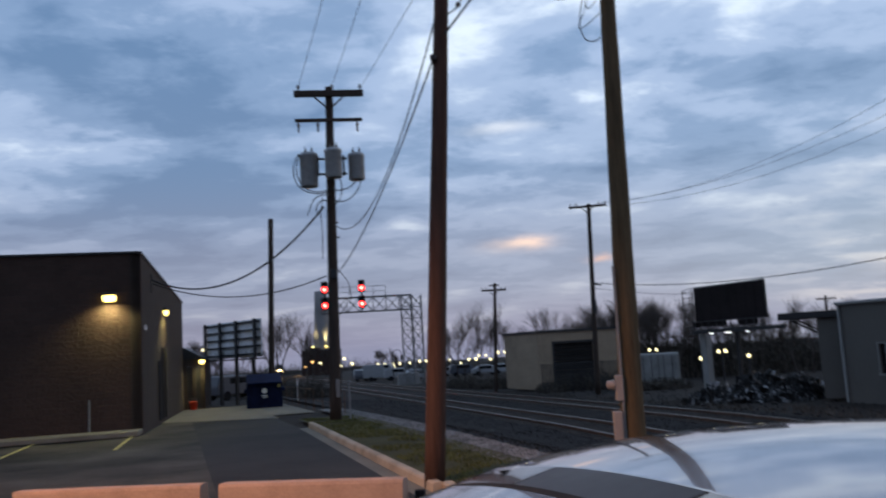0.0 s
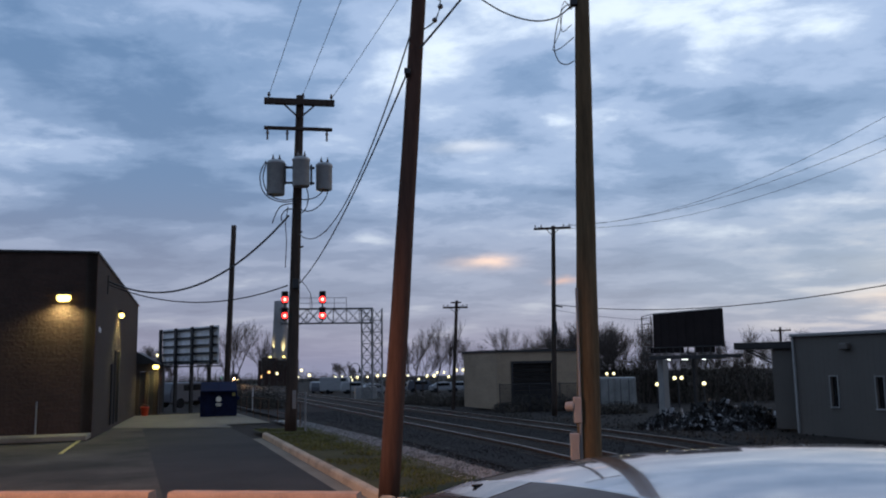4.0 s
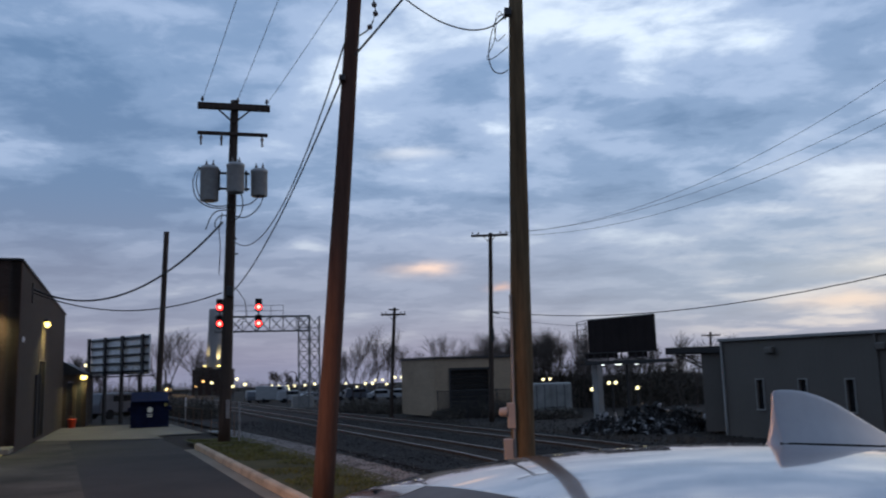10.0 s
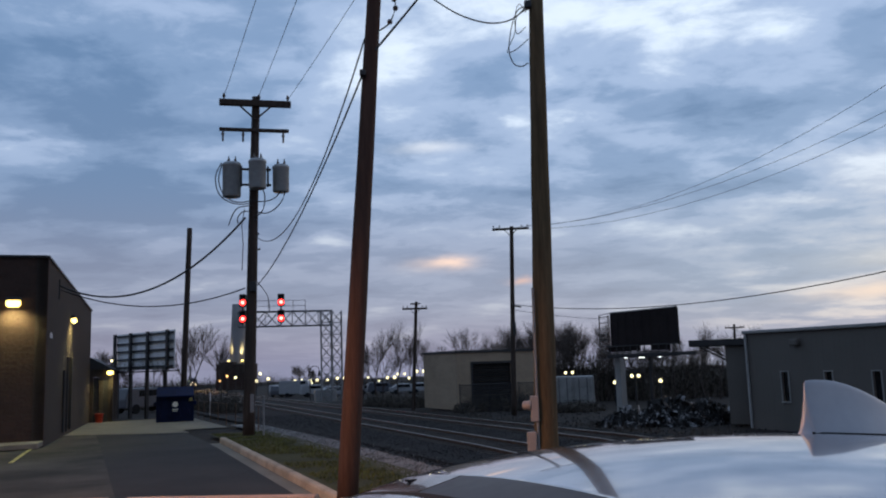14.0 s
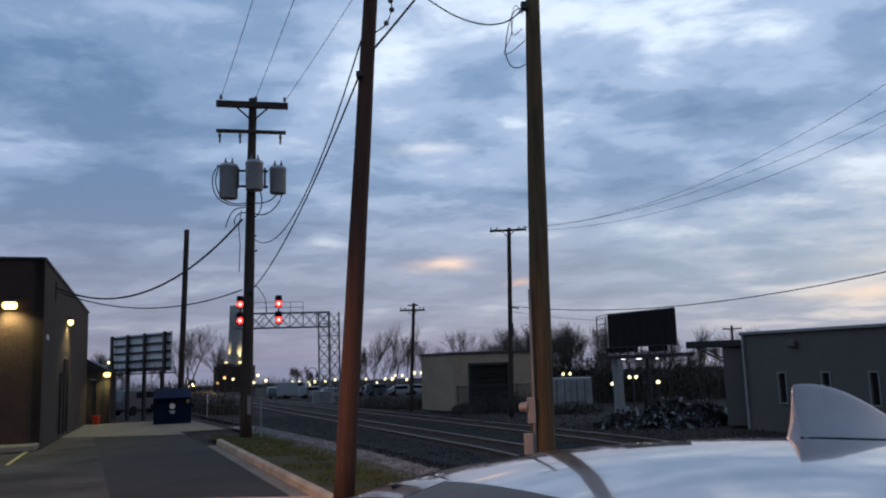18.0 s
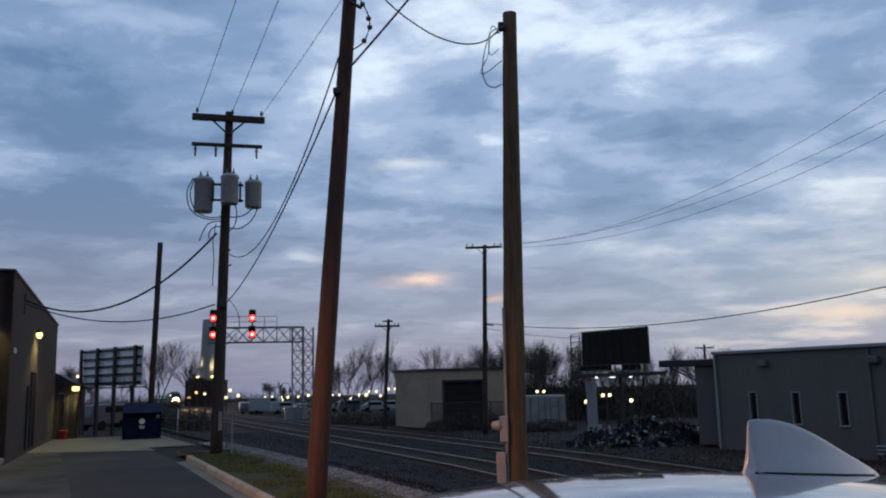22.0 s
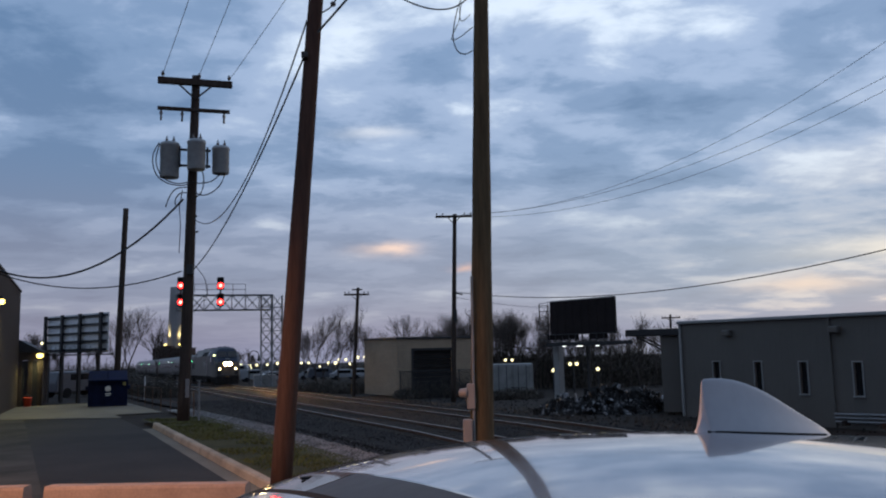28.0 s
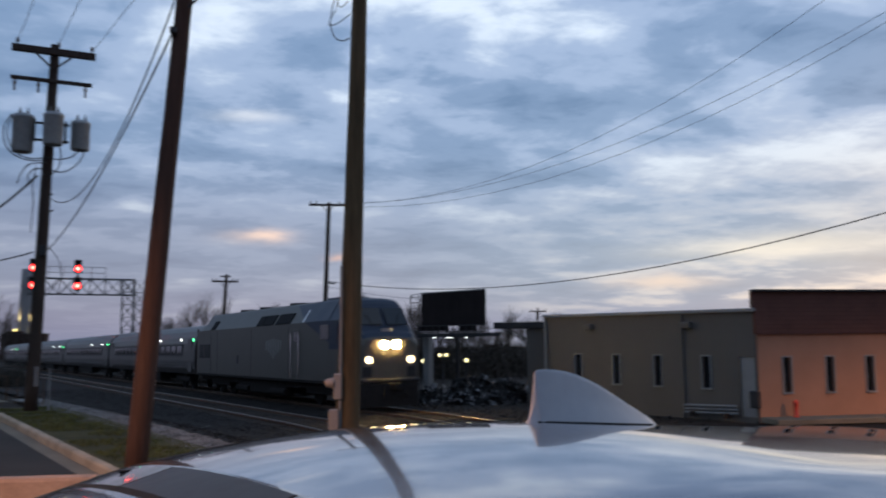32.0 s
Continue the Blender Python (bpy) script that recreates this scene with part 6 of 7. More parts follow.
            part("rim", bm, M["grey_metal"], w)
    bm = bm_new()
    box(bm, (0.93, 0, 0.86), (3.6, 1.5, 0.12))
    part("underbody", bm, M["rubber"], car)


parked_car()


# ---------- the train ----------
def skin(sections, closed=False):
    """A body from sections (y, [(x, z), ...])."""
    bm = bm_new()
    rings = [[bm.verts.new((x, y, z)) for x, z in pts] for y, pts in sections]
    for a, b in zip(rings, rings[1:]):
        for k in range(len(a) - 1):
            bm.faces.new((a[k], a[k + 1], b[k + 1], b[k]))
        bm.faces.new((a[-1], a[0], b[0], b[-1]))
    bm.faces.new(rings[0][::-1]), bm.faces.new(rings[-1])
    bmesh.ops.recalc_face_normals(bm, faces=bm.faces)
    return bm


def bogie(parent, y, axles=2, wheel_r=0.5):
    b = thing("bogie", "", "")
    b.parent = parent
    b.matrix_basis = pose(0, y, 0)
    gap = 1.95 if axles == 2 else 1.7
    for s in (-1, 1):
        part("side_frame", bm_box((s * 1.15, 0, 0.62), (0.14, gap * (axles - 1) + 1.1, 0.30), bev=0.03), M["under"], b)
    for i in range(axles):
        yy = (i - (axles - 1) / 2) * gap
        for s in (-1, 1):
            bm = bm_new()
            lathe(bm, [(0.1, -0.05), (wheel_r - 0.06, -0.05), (wheel_r + 0.02, -0.06), (wheel_r + 0.02, -0.03), (wheel_r, -0.02), (wheel_r - 0.01, 0.07), (wheel_r - 0.08, 0.06), (0.1, 0.04)], 18, Matrix.Rotation(math.pi / 2 * s, 4, "Y"))
            part("wheel", bm, M["under"], b).matrix_basis = pose(s * 0.755, yy, wheel_r)
    return b


def loco():
    t = thing("locomotive", "silver and navy diesel passenger locomotive with bright headlights", "locomotive")

    def sec(w, zt, zb=0.95, sh=3.42, rw=0.60):
        """A section: upright sides, slanted shoulders, a nearly flat roof."""
        half = [(w, zb), (w, 1.2), (w, min(2.3, sh * 0.8)), (w, sh), (w * (rw + 0.06), zt - 0.14), (w * rw, zt - 0.06), (w * 0.3, zt - 0.01), (0, zt)]
        return [(-x, z) for x, z in half] + half[-2::-1]

    S = [(0.0, sec(1.18, 2.66, 1.02, 2.40, 0.80)), (0.05, sec(1.27, 2.76, 0.98, 2.46, 0.80)), (0.16, sec(1.33, 2.90, 0.95, 2.52, 0.80)), (0.30, sec(1.38, 3.02, 0.95, 2.60, 0.78)), (0.95, sec(1.47, 4.05, 0.95, 3.15, 0.66)), (1.10, sec(1.49, 4.20, 0.95, 3.28, 0.62)),
         (1.35, sec(1.51, 4.30)), (2.2, sec(1.53, 4.36)), (4.4, sec(1.53, 4.36)), (9, sec(1.53, 4.36)), (14, sec(1.53, 4.36)), (19.2, sec(1.53, 4.36)), (19.6, sec(1.53, 4.10)), (20.3, sec(1.53, 3.95)), (20.45, sec(1.50, 3.90))]
    bm = skin(S)
    for f in bm.faces:
        c = f.calc_center_median()
        if (c.y < 2.0 and c.z > 2.72) or (c.y < 4.3 and c.z > 3.6):
            f.material_index = 1
    bmesh.ops.bevel(bm, geom=[e for e in bm.edges if len(e.link_faces) == 2 and e.calc_face_angle(0) > 0.5 and min(v.co.y for v in e.verts) < 1.2], offset=0.03, segments=2, affect="EDGES")
    part("body", bm, [M["loco_silver"], M["loco_blue"]], t, "silver body with a navy cab")
    # navy wedge running back from the cab over the side and the shoulder
    for s in (-1, 1):
        bm = bm_new()
        XZ = Matrix(((0, 0, 1, 0), (1, 0, 0, 0), (0, 1, 0, 0), (0, 0, 0, 1)))
        prism(bm, [(1.36, 2.55), (2.1, 2.52), (4.5, 3.415), (1.36, 3.415)], -0.006, 0.006, Matrix.Translation((s * 1.535, 0, 0)) @ XZ)
        part("stripe", bm, M["loco_blue"], t, "navy wedge")
        bm = bm_new()
        lo = [bm.verts.new((s * (1.537 - 0.514 * k), y, 3.42 + 0.80 * k)) for y, k in ((2.22, 0), (4.5, 0), (6.4, 1), (2.22, 1))]
        hi = [bm.verts.new(v.co + Vector((s * 0.010, 0, 0.007))) for v in lo]
        bm.faces.new(lo), bm.faces.new(hi)
        for k in range(4):
            bm.faces.new((lo[k], lo[(k + 1) % 4], hi[(k + 1) % 4], hi[k]))
        bmesh.ops.recalc_face_normals(bm, faces=bm.faces)
        part("stripe", bm, M["loco_blue"], t, "navy wedge")
        part("side_window", bm_box((s * 1.54, 2.55, 2.98), (0.04, 0.80, 0.58), bev=0.01), M["dark_glass"], t)
        d = part("cab_door", bm_box((s * 1.535, 5.55, 2.18), (0.03, 0.62, 1.95), bev=0.01), M["loco_silver"], t)
        part("door_window", bm_box((s * 1.552, 5.55, 2.85), (0.02, 0.36, 0.42), bev=0.005), M["dark_glass"], d)
        for y in (5.12, 5.98):
            part("handrail", rod_bm((s * 1.60, y, 1.1), (s * 1.60, y, 3.0), 0.022, n=6), M["chrome"], t)
        for z in (0.42, 0.72, 1.02):
            part("step", bm_box((s * 1.42, 5.55, z), (0.16, 0.55, 0.05)), M["under"], t)
        # dark vents in the slanted shoulder
        for y, w in ((7.1, 1.75), (8.95, 1.35), (10.1, 0.75), (17.4, 0.72)):
            g = part("grille", bm_box((0, 0, 0), (0.05, w, 0.56), bev=0.015), M["rubber"], t, "dark intake grille")
            g.matrix_basis = pose(s * 1.39, y, 3.66, 0, -s * 32.7, 0)
        lv = part("louvre", bm_box((s * 1.535, 18.9, 2.28), (0.03, 1.95, 0.78), bev=0.01), M["dark_metal"], t, "dark louvred vent")
        for k in range(6):
            part("slat", bm_box((s * 1.552, 18.9, 1.98 + 0.12 * k), (0.02, 1.85, 0.03)), M["under"], lv)
        part("mullion", bm_box((s * 1.553, 18.9, 2.28), (0.026, 0.10, 0.78)), M["loco_silver"], lv)
        part("hatch", bm_box((s * 1.535, 13.2, 1.85), (0.02, 0.22, 0.42)), M["dark_metal"], t)
        # faint plain emblem of short bars on the side
        for k in range(7):
            part("emblem_bar", bm_box((s * 1.537, 7.3 + 0.30 * k, 2.52 - 0.05 * (3 - abs(k - 3))), (0.012, 0.10, 0.40 + 0.16 * (3 - abs(k - 3)))), M["trim"], t)
        for y in (6.4, 11.2, 16.6, 17.75):
            part("panel_seam", bm_box((s * 1.531, y, 2.15), (0.008, 0.02, 2.35)), M["under"], t)
        part("rub_rail", bm_box((s * 1.54, 11.2, 1.00), (0.04, 18.0, 0.12), bev=0.01), M["under"], t)
        part("fuel_tank", bm_box((s * 0.68, 10.4, 0.60), (1.3, 6.4, 0.72), bev=0.10), M["under"], t)
        for y in (8.0, 12.8):
            part("air_tank", rod_bm((s * 1.30, y - 0.9, 0.45), (s * 1.30, y + 0.9, 0.45), 0.16, n=10), M["under"], t)
        part("pale_mark", bm_box((0, 0, 0), (0.02, 0.13, 0.62), bev=0.005), M["white_paint"], t, "pale slanted bar").matrix_basis = pose(s * 1.375, 4.75, 3.70, 0, -s * 32.7, 0)
        part("rear_post", bm_box((s * 1.45, 20.52, 2.25), (0.10, 0.08, 2.6), bev=0.02), M["rust"], t)
    # windscreens and front
    for s in (-1, 1):
        w = part("windscreen", bm_box((0, 0, 0), (1.02, 0.03, 0.80), bev=0.02), M["dark_glass"], t, "dark windscreen")
        w.matrix_basis = pose(s * 0.58, 0.61, 3.54, -32.5, 0, s * 6)
        part("wiper", rod_bm((s * 0.50, 0.36, 3.18), (s * 0.72, 0.62, 3.62), 0.012, n=5), M["rubber"], t)
        h = part("ditch_light", rod_bm((s * 0.90, -0.03, 1.88), (s * 0.90, 0.2, 1.88), 0.19, n=14), M["chrome"], t)
        part("lens", rod_bm((s * 0.90, -0.055, 1.88), (s * 0.90, -0.03, 1.88), 0.125, n=14), M["ditch_on"], h, "ditch light, on")
        # no recess is cut: a dark plate carries the step recess's shade in its colour
        part("step_well", bm_box((s * 0.96, -0.005, 1.45), (0.38, 0.06, 0.40), bev=0.02), M["dark_metal"], t, "dark plate standing in for a shaded step recess")
        part("grab_iron", rod_bm((s * 0.62, -0.06, 1.25), (s * 0.62, -0.06, 1.75), 0.015, n=6), M["chrome"], t)
    hl = part("headlight", bm_box((0, 0.02, 2.44), (0.86, 0.16, 0.42), bev=0.07), M["loco_silver"], t)
    for s in (-1, 1):
        part("lens", rod_bm((s * 0.25, -0.075, 2.44), (s * 0.25, -0.055, 2.44), 0.16, n=16), M["head_on"], hl, "headlight, on")
    # added hooded emitter, no real fitting: throws the headlights' narrow beam along the line
    bm = bm_new()
    lathe(bm, [(0.06, 0.0), (0.068, 0.0), (0.068, 0.62), (0.06, 0.62), (0.06, 0.0)], 14, Matrix.Translation((0, -0.57, 2.44)) @ Matrix.Rotation(-math.pi / 2, 4, "X"))
    bmesh.ops.delete(bm, geom=[f for f in bm.faces if len(f.verts) > 4], context="FACES_ONLY")
    bl = part("beam_lamp", bm, M["dark_metal"], t, "added hooded emitter that throws the headlight beam")
    bl.matrix_basis = pose(0, -0.12, 0, 0, 0, 2)
    bulb = bm_new()
    bulb.faces.new([bulb.verts.new((0.028 * math.cos(k * 0.6283), 0.0, 2.44 + 0.028 * math.sin(k * 0.6283))) for k in range(10)])
    part("bulb", bulb, M["beam_helper_on"], bl, "added beam emitter, on")
    # dark disc, added to stop the emitter's light to the rear
    part("reflector", rod_bm((0, 0.012, 2.44), (0, 0.04, 2.44), 0.066, n=14), M["dark_metal"], bl)
    part("number_board", bm_box((0, 0.235, 3.00), (0.46, 0.05, 0.13)), M["trim"], t, "plain pale board")
    part("anti_climber", bm_box((0, -0.02, 1.10), (2.5, 0.26, 0.14), bev=0.03), M["dark_metal"], t)
    bm = bm_new()
    prism(bm, [(-1.38, 0.35), (1.38, 0.35), (1.2, -0.1), (0.0, -0.32), (-1.2, -0.1)], 0.14, 1.0)
    part("pilot", bm, M["under"], t, "dark snowplough pilot")
    part("coupler", bm_box((0, -0.45, 0.88), (0.28, 0.5, 0.3), bev=0.05), M["under"], t)
    for s in (-1, 1):
        bm = bm_new()
        tube(bm, [(s * 0.35, -0.20, 0.95), (s * 0.40, -0.40, 0.62), (s * 0.46, -0.44, 0.45), (s * 0.52, -0.36, 0.60)], 0.025, 5)
        part("air_hose", bm, M["rubber"], t)
    part("roof_hatch", bm_box((0, 3.6, 4.38), (1.2, 1.6, 0.12), bev=0.03), M["loco_blue"], t)
    part("aerial", rod_bm((0.1, 2.4, 4.35), (0.1, 2.4, 4.56), 0.05, 0.02, 8), M["dark_metal"], t)
    for y in (8.4, 12.4, 15.4):
        part("roof_fan", rod_bm((0, y, 4.34), (0, y, 4.44), 0.62, n=16), M["under"], t)
    part("horn", rod_bm((0.35, 4.9, 4.45), (0.35, 4.4, 4.45), 0.05, 0.10, 8), M["chrome"], t)
    nb = part("number_lamp", bm_box((0, 0, 0), (0.03, 0.34, 0.22), bev=0.02), M["board_on"], t, "lit pale green board light")
    nb.matrix_basis = pose(-1.40, 0.80, 3.42, 0, 12, -62)
    bogie(t, 3.7)
    bogie(t, 16.9)
    part("underframe", bm_box((0, 10.3, 0.82), (2.6, 19.4, 0.28)), M["under"], t)
    return t


def coach():
    t = thing("passenger_coach", "silver stainless-steel passenger coach with a dark window band", "train coach", group="train coaches")
    half = [(1.36, 0.95), (1.50, 1.25), (1.555, 1.7), (1.545, 2.3), (1.50, 2.75), (1.40, 3.10), (1.18, 3.45), (0.8, 3.72), (0.4, 3.84), (0, 3.88)]
    sec = [(-x, z) for x, z in half] + [(x, z) for x, z in half[-2::-1]]
    small = [(x * 0.97, z - (0.02 if z > 2 else 0)) for x, z in sec]
    part("body", skin([(0, small), (0.12, sec), (12, sec), (25.4, sec), (25.52, small)]), M["coach_steel"], t)
    pane = None
    for s in (-1, 1):
        bm = bm_new()
        box(bm, (s * 1.538, 12.76, 2.36), (0.035, 20.6, 0.74), bev=0.01)
        part("window_band", bm, M["dark_metal"], t, "dark window band")
        for i in range(15):
            m = pose(s * 1.556, 3.25 + i * 1.36, 2.36)
            if pane is None:
                pane = part("window", bm_box((0, 0, 0), (0.02, 1.0, 0.5), bev=0.005), M["dark_glass"], t)
                pane.matrix_basis = m
            else:
                share(pane, t, m)
        for y in (0.95, 24.5):
            part("door", bm_box((s * 1.525, y, 2.05), (0.05, 0.85, 1.95), bev=0.02), M["coach_steel"], t)
        for z in (1.35, 1.5, 1.65, 1.8):
            part("flute", bm_box((s * (1.52 + 0.03 * (z - 1.3)), 12.76, z), (0.05, 22.5, 0.045), bev=0.012), M["coach_steel"], t)
        part("marker_light", bm_box((s * 1.50, 0.35, 2.95), (0.07, 0.14, 0.12), bev=0.02), M["green_on"], t, "small green light")
        for y in (3.2, 8.4):
            part("side_light", bm_box((s * 1.46, y, 2.98), (0.07, 0.30, 0.09), bev=0.02), M["white_on"], t, "small white light")
        part("equipment_box", bm_box((s * 0.95, 12.7, 0.68), (0.7, 7.5, 0.6), bev=0.05), M["under"], t)
    for y in (-0.2, 25.72):
        part("gangway", bm_box((0, y, 2.2), (1.1, 0.42, 2.3), bev=0.04), M["rubber"], t, "black rubber gangway")
    bogie(t, 3.6)
    bogie(t, 21.9)
    return t


LOCO = loco()
COACHES = [coach()]
for _ in range(4):
    COACHES.append(copy_thing(COACHES[0], Matrix()))


# ---------- trees, brush and scrap ----------
def tree(base, height, seed, spread=0.34, depth=6, label="bare leafless tree with fine dark twigs", r0=None, mat_="bark"):
    rng = random.Random(seed)
    t = thing("tree", label, "tree", group="bare trees")
    base = Vector(base)
    trunk, V, F = bm_new(), [], []

    def twig(a, b, r):
        d = (b - a).normalized()
        s = d.cross(Vector((rng.uniform(-1, 1), rng.uniform(-1, 1), 0.3))).normalized()
        q = d.cross(s)
        k = len(V)
        for c, rr in ((a, r), (b, r * 0.55)):
            for j in range(3):
                an = 2.094 * j
                V.append(c + (s * math.cos(an) + q * math.sin(an)) * rr)
        for j in range(3):
            F.append((k + j, k + (j + 1) % 3, k + 3 + (j + 1) % 3, k + 3 + j))

    def grow(a, d, ln, r, lv):
        bend = d
        p = a
        for s in range(2):
            bend = (bend + Vector((rng.uniform(-1, 1), rng.uniform(-1, 1), rng.uniform(-0.3, 0.5))) * 0.16).normalized()
            q = p + bend * ln / 2
            if lv <= 1:
                rod(trunk, p, q, r * (1 - 0.2 * s), r * (0.8 - 0.15 * s), 7, cap=False)
            else:
                twig(p, q, max(r * (1 - 0.2 * s), 0.0065 * base.y / 70))
            p = q
            if lv >= 1 and s == 0 and lv < depth:
                side = (bend + Vector((rng.uniform(-1, 1), rng.uniform(-1, 1), rng.uniform(-0.1, 0.6))) * 0.8).normalized()
                grow(p, side, ln * rng.uniform(0.5, 0.75), r * 0.5, lv + 1)
        if lv >= depth:
            return
        for _ in range(3 if lv in (1, 2, 3) else 2):
            nd = (bend + Vector((rng.uniform(-1, 1), rng.uniform(-1, 1), rng.uniform(0.0, 0.8))) * spread * 1.7).normalized()
            grow(p, nd, ln * rng.uniform(0.62, 0.85), r * 0.62, lv + 1)

    r0 = r0 or height * 0.014
    grow(base, Vector((rng.uniform(-0.06, 0.06), rng.uniform(-0.06, 0.06), 1)), height * 0.30, r0, 0)
    part("trunk", trunk, M[mat_], t, smooth=True)
    tagged(part("crown", (V, [], F), M["twig"], t), kind="stuff")
    return t


def clump(name, label, cat, spots, n, size, material, seed):
    """Brush: many thin upright sprigs in one mesh."""
    rng = np.random.default_rng(seed)
    V, F = [], []
    for i in range(n):
        x, y, r, h = spots[rng.integers(len(spots))]
        th, rr = rng.uniform(0, 6.28), r * rng.random() ** 0.5
        px, py = x + rr * math.cos(th), y + rr * math.sin(th)
        z = gz(px, py)
        hh = h * rng.uniform(0.35, 1.0) * (1 - 0.45 * (rr / r) ** 2)
        a = Vector((px, py, z - 0.1))
        b = a + Vector((rng.normal(0, 0.16) * hh, rng.normal(0, 0.16) * hh, hh))
        for k in range(5):
            f = rng.uniform(0.1, 1)
            c = a.lerp(b, f)
            e = c + Vector((rng.normal(0, 0.3), rng.normal(0, 0.3), rng.uniform(0.0, 0.45))) * size
            w = size * 0.06
            q = len(V)
            V += [c + Vector((w, 0, 0)), c - Vector((w, 0, 0)), e]
            F.append((q, q + 1, q + 2))
        q = len(V)
        w = size * 0.05
        V += [a + Vector((w, 0, 0)), a - Vector((w, 0, 0)), b]
        F.append((q, q + 1, q + 2))
    return tagged(part(name, (V, [], F), material), label, cat, kind="stuff")


def far_greens():
    k = 0
    for x, y, h in ((-6.0, 74, 6.6), (-4.2, 76, 7.0), (-2.8, 73, 5.6), (-0.2, 78, 5.5), (2.3, 76, 6.2), (4.8, 70, 5.2), (6.4, 72, 6.0), (8.3, 70, 6.3), (10.2, 73, 6.5), (12.0, 71, 6.2), (14.2, 74, 6.0), (7.3, 79, 6.8), (11.0, 82, 6.8),
                    (-21.2, 70, 7.6), (-19.6, 73, 6.2), (19.5, 70, 5.2), (22.5, 74, 5.4), (25.5, 72, 5.0), (28.5, 76, 5.3), (3.6, 73, 5.4), (5.6, 75, 6.2), (7.0, 70, 5.8), (9.2, 71, 6.0), (10.9, 75, 6.6), (12.9, 72, 6.2), (15.6, 76, 5.8), (-5.2, 71, 5.0), (-22.4, 72, 6.4), (17.5, 73, 5.2), (5.0, 66, 5.2), (6.6, 65, 5.6), (8.0, 67, 5.9), (9.4, 65, 5.4), (10.6, 68, 6.2), (12.4, 64, 4.2), (14.4, 63, 3.8), (16.6, 65, 4.4), (18.4, 62, 3.6), (-8.0, 80, 5.4), (6.0, 62, 4.6), (7.2, 63.5, 5.0), (8.6, 62.5, 5.1), (9.8, 64, 5.0), (11.4, 63, 4.4), (16.5, 60, 4.2), (18.0, 58, 4.0), (19.6, 60, 4.4), (-46, 120, 5.0), (-57, 142, 7.0), (-61, 150, 7.6), (-64, 146, 7.0), (-55, 158, 7.8), (-59, 150, 7.0), (-26, 150, 5.8), (-21.5, 134, 5.0), (-52.5, 215, 7.0), (-58.5, 226, 8.0)):
        tree((x, y, gz(x, y) - 0.1), h, 40 + k, depth=6)
        k += 1
    clump("brush", "tangle of dark bare brush beyond the tracks", "brush", [(-5.6, 70.5, 1.8, 1.3), (-3.2, 67, 1.2, 1.0), (-4.4, 72, 1.9, 1.5), (-6.4, 74.5, 2.0, 1.2), (-1.9, 66, 1.3, 1.4), (-23.5, 66, 2.0, 2.4), (-21.5, 67, 1.8, 3.0), (-19.5, 67.5, 1.5, 3.2), (-17.6, 68, 1.3, 2.6), (1.6, 55.0, 1.2, 0.9), (2.6, 55.2, 1.0, 1.5), (4.4, 55.0, 1.1, 1.7), (6.2, 54.9, 1.0, 1.4), (8.2, 50.4, 1.3, 0.8), (6.4, 50.0, 1.2, 0.7)], 4200, 0.5, M["brush"], 3)
    clump("brush", "dark scrub behind the billboard and shed", "brush", [(4.6, 66, 1.8, 3.6), (6.4, 67, 1.5, 2.8), (8.0, 66, 2.0, 4.2), (9.6, 67, 1.6, 4.6), (11.2, 67, 1.4, 3.6), (12.4, 66, 1.6, 4.6), (14.2, 65, 1.5, 3.3), (16.0, 64, 1.8, 4.4), (18.0, 64, 1.5, 3.2), (19.5, 65, 1.6, 4.2), (21.5, 66, 1.8, 2.8), (23.5, 66, 2.0, 3.6), (26.5, 68, 3, 3.0)], 7600, 0.8, M["brush"], 4)
    clump("brush", "low dry weeds beside the tracks", "weeds", [(pa(19.6 + (i % 3) * 0.6, a).x, pa(19.6 + (i % 3) * 0.6, a).y, 1.3, 0.38) for i, a in enumerate(span(5, 60, 2.4))], 2400, 0.22, M["brush"], 5)
    spots = [(x, 165 + 9 * math.sin(x * 0.31), 6.5, 3.3 + 1.2 * math.sin(x * 0.17)) for x in span(-140, 110, 5) if not -66 < x < -27] + [(x, 420.0, 10.0, 8.0 + 2.5 * math.sin(x * 0.11)) for x in span(-210, -60, 7)]
    clump("far_woods", "line of far dark leafless woods on the horizon", "woods", spots, 6500, 1.5, M["brush"], 6)


far_greens()


def mesh_fence():
    f = thing("mesh_fence", "dark wire-mesh fence before the tan shed", "fence")
    y0, x0, x1, hgt = 54.3, 0.9, 8.6, 1.75
    for x in span(x0, x1, 1.9):
        g = gz(x, y0)
        part("post", rod_bm((x, y0, g - 0.1), (x, y0, g + hgt + 0.08), 0.035, n=6), M["dark_metal"], f)
    part("top_rail", rod_bm((x0, y0, gz(x0, y0) + hgt), (x1, y0, gz(x1, y0) + hgt), 0.022, n=6), M["dark_metal"], f)
    V, F = [], []

    def strand(a, b):
        k = len(V)
        n = Vector((b[2] - a[2], 0, a[0] - b[0])).normalized() * 0.007
        V.extend((Vector(a) + n, Vector(a) - n, Vector(b) - n, Vector(b) + n))
        F.append((k, k + 1, k + 2, k + 3))
    for s in (-1, 1):
        for x in span(x0 - hgt, x1 + hgt, 0.085):
            p, q = (x, 0.0), (x + s * hgt, hgt)
            lo = [min(max((c - x) / (s * hgt), 0), 1) for c in (x0, x1)]
            f0, f1 = min(lo), max(lo)
            if f1 - f0 < 0.02:
                continue
            e = [(x + s * hgt * f, y0, gz(x, y0) + hgt * f) for f in (f0, f1)]
            strand(*e)
    tagged(part("mesh", (V, [], F), M["dark_metal"], f), kind="stuff")


mesh_fence()


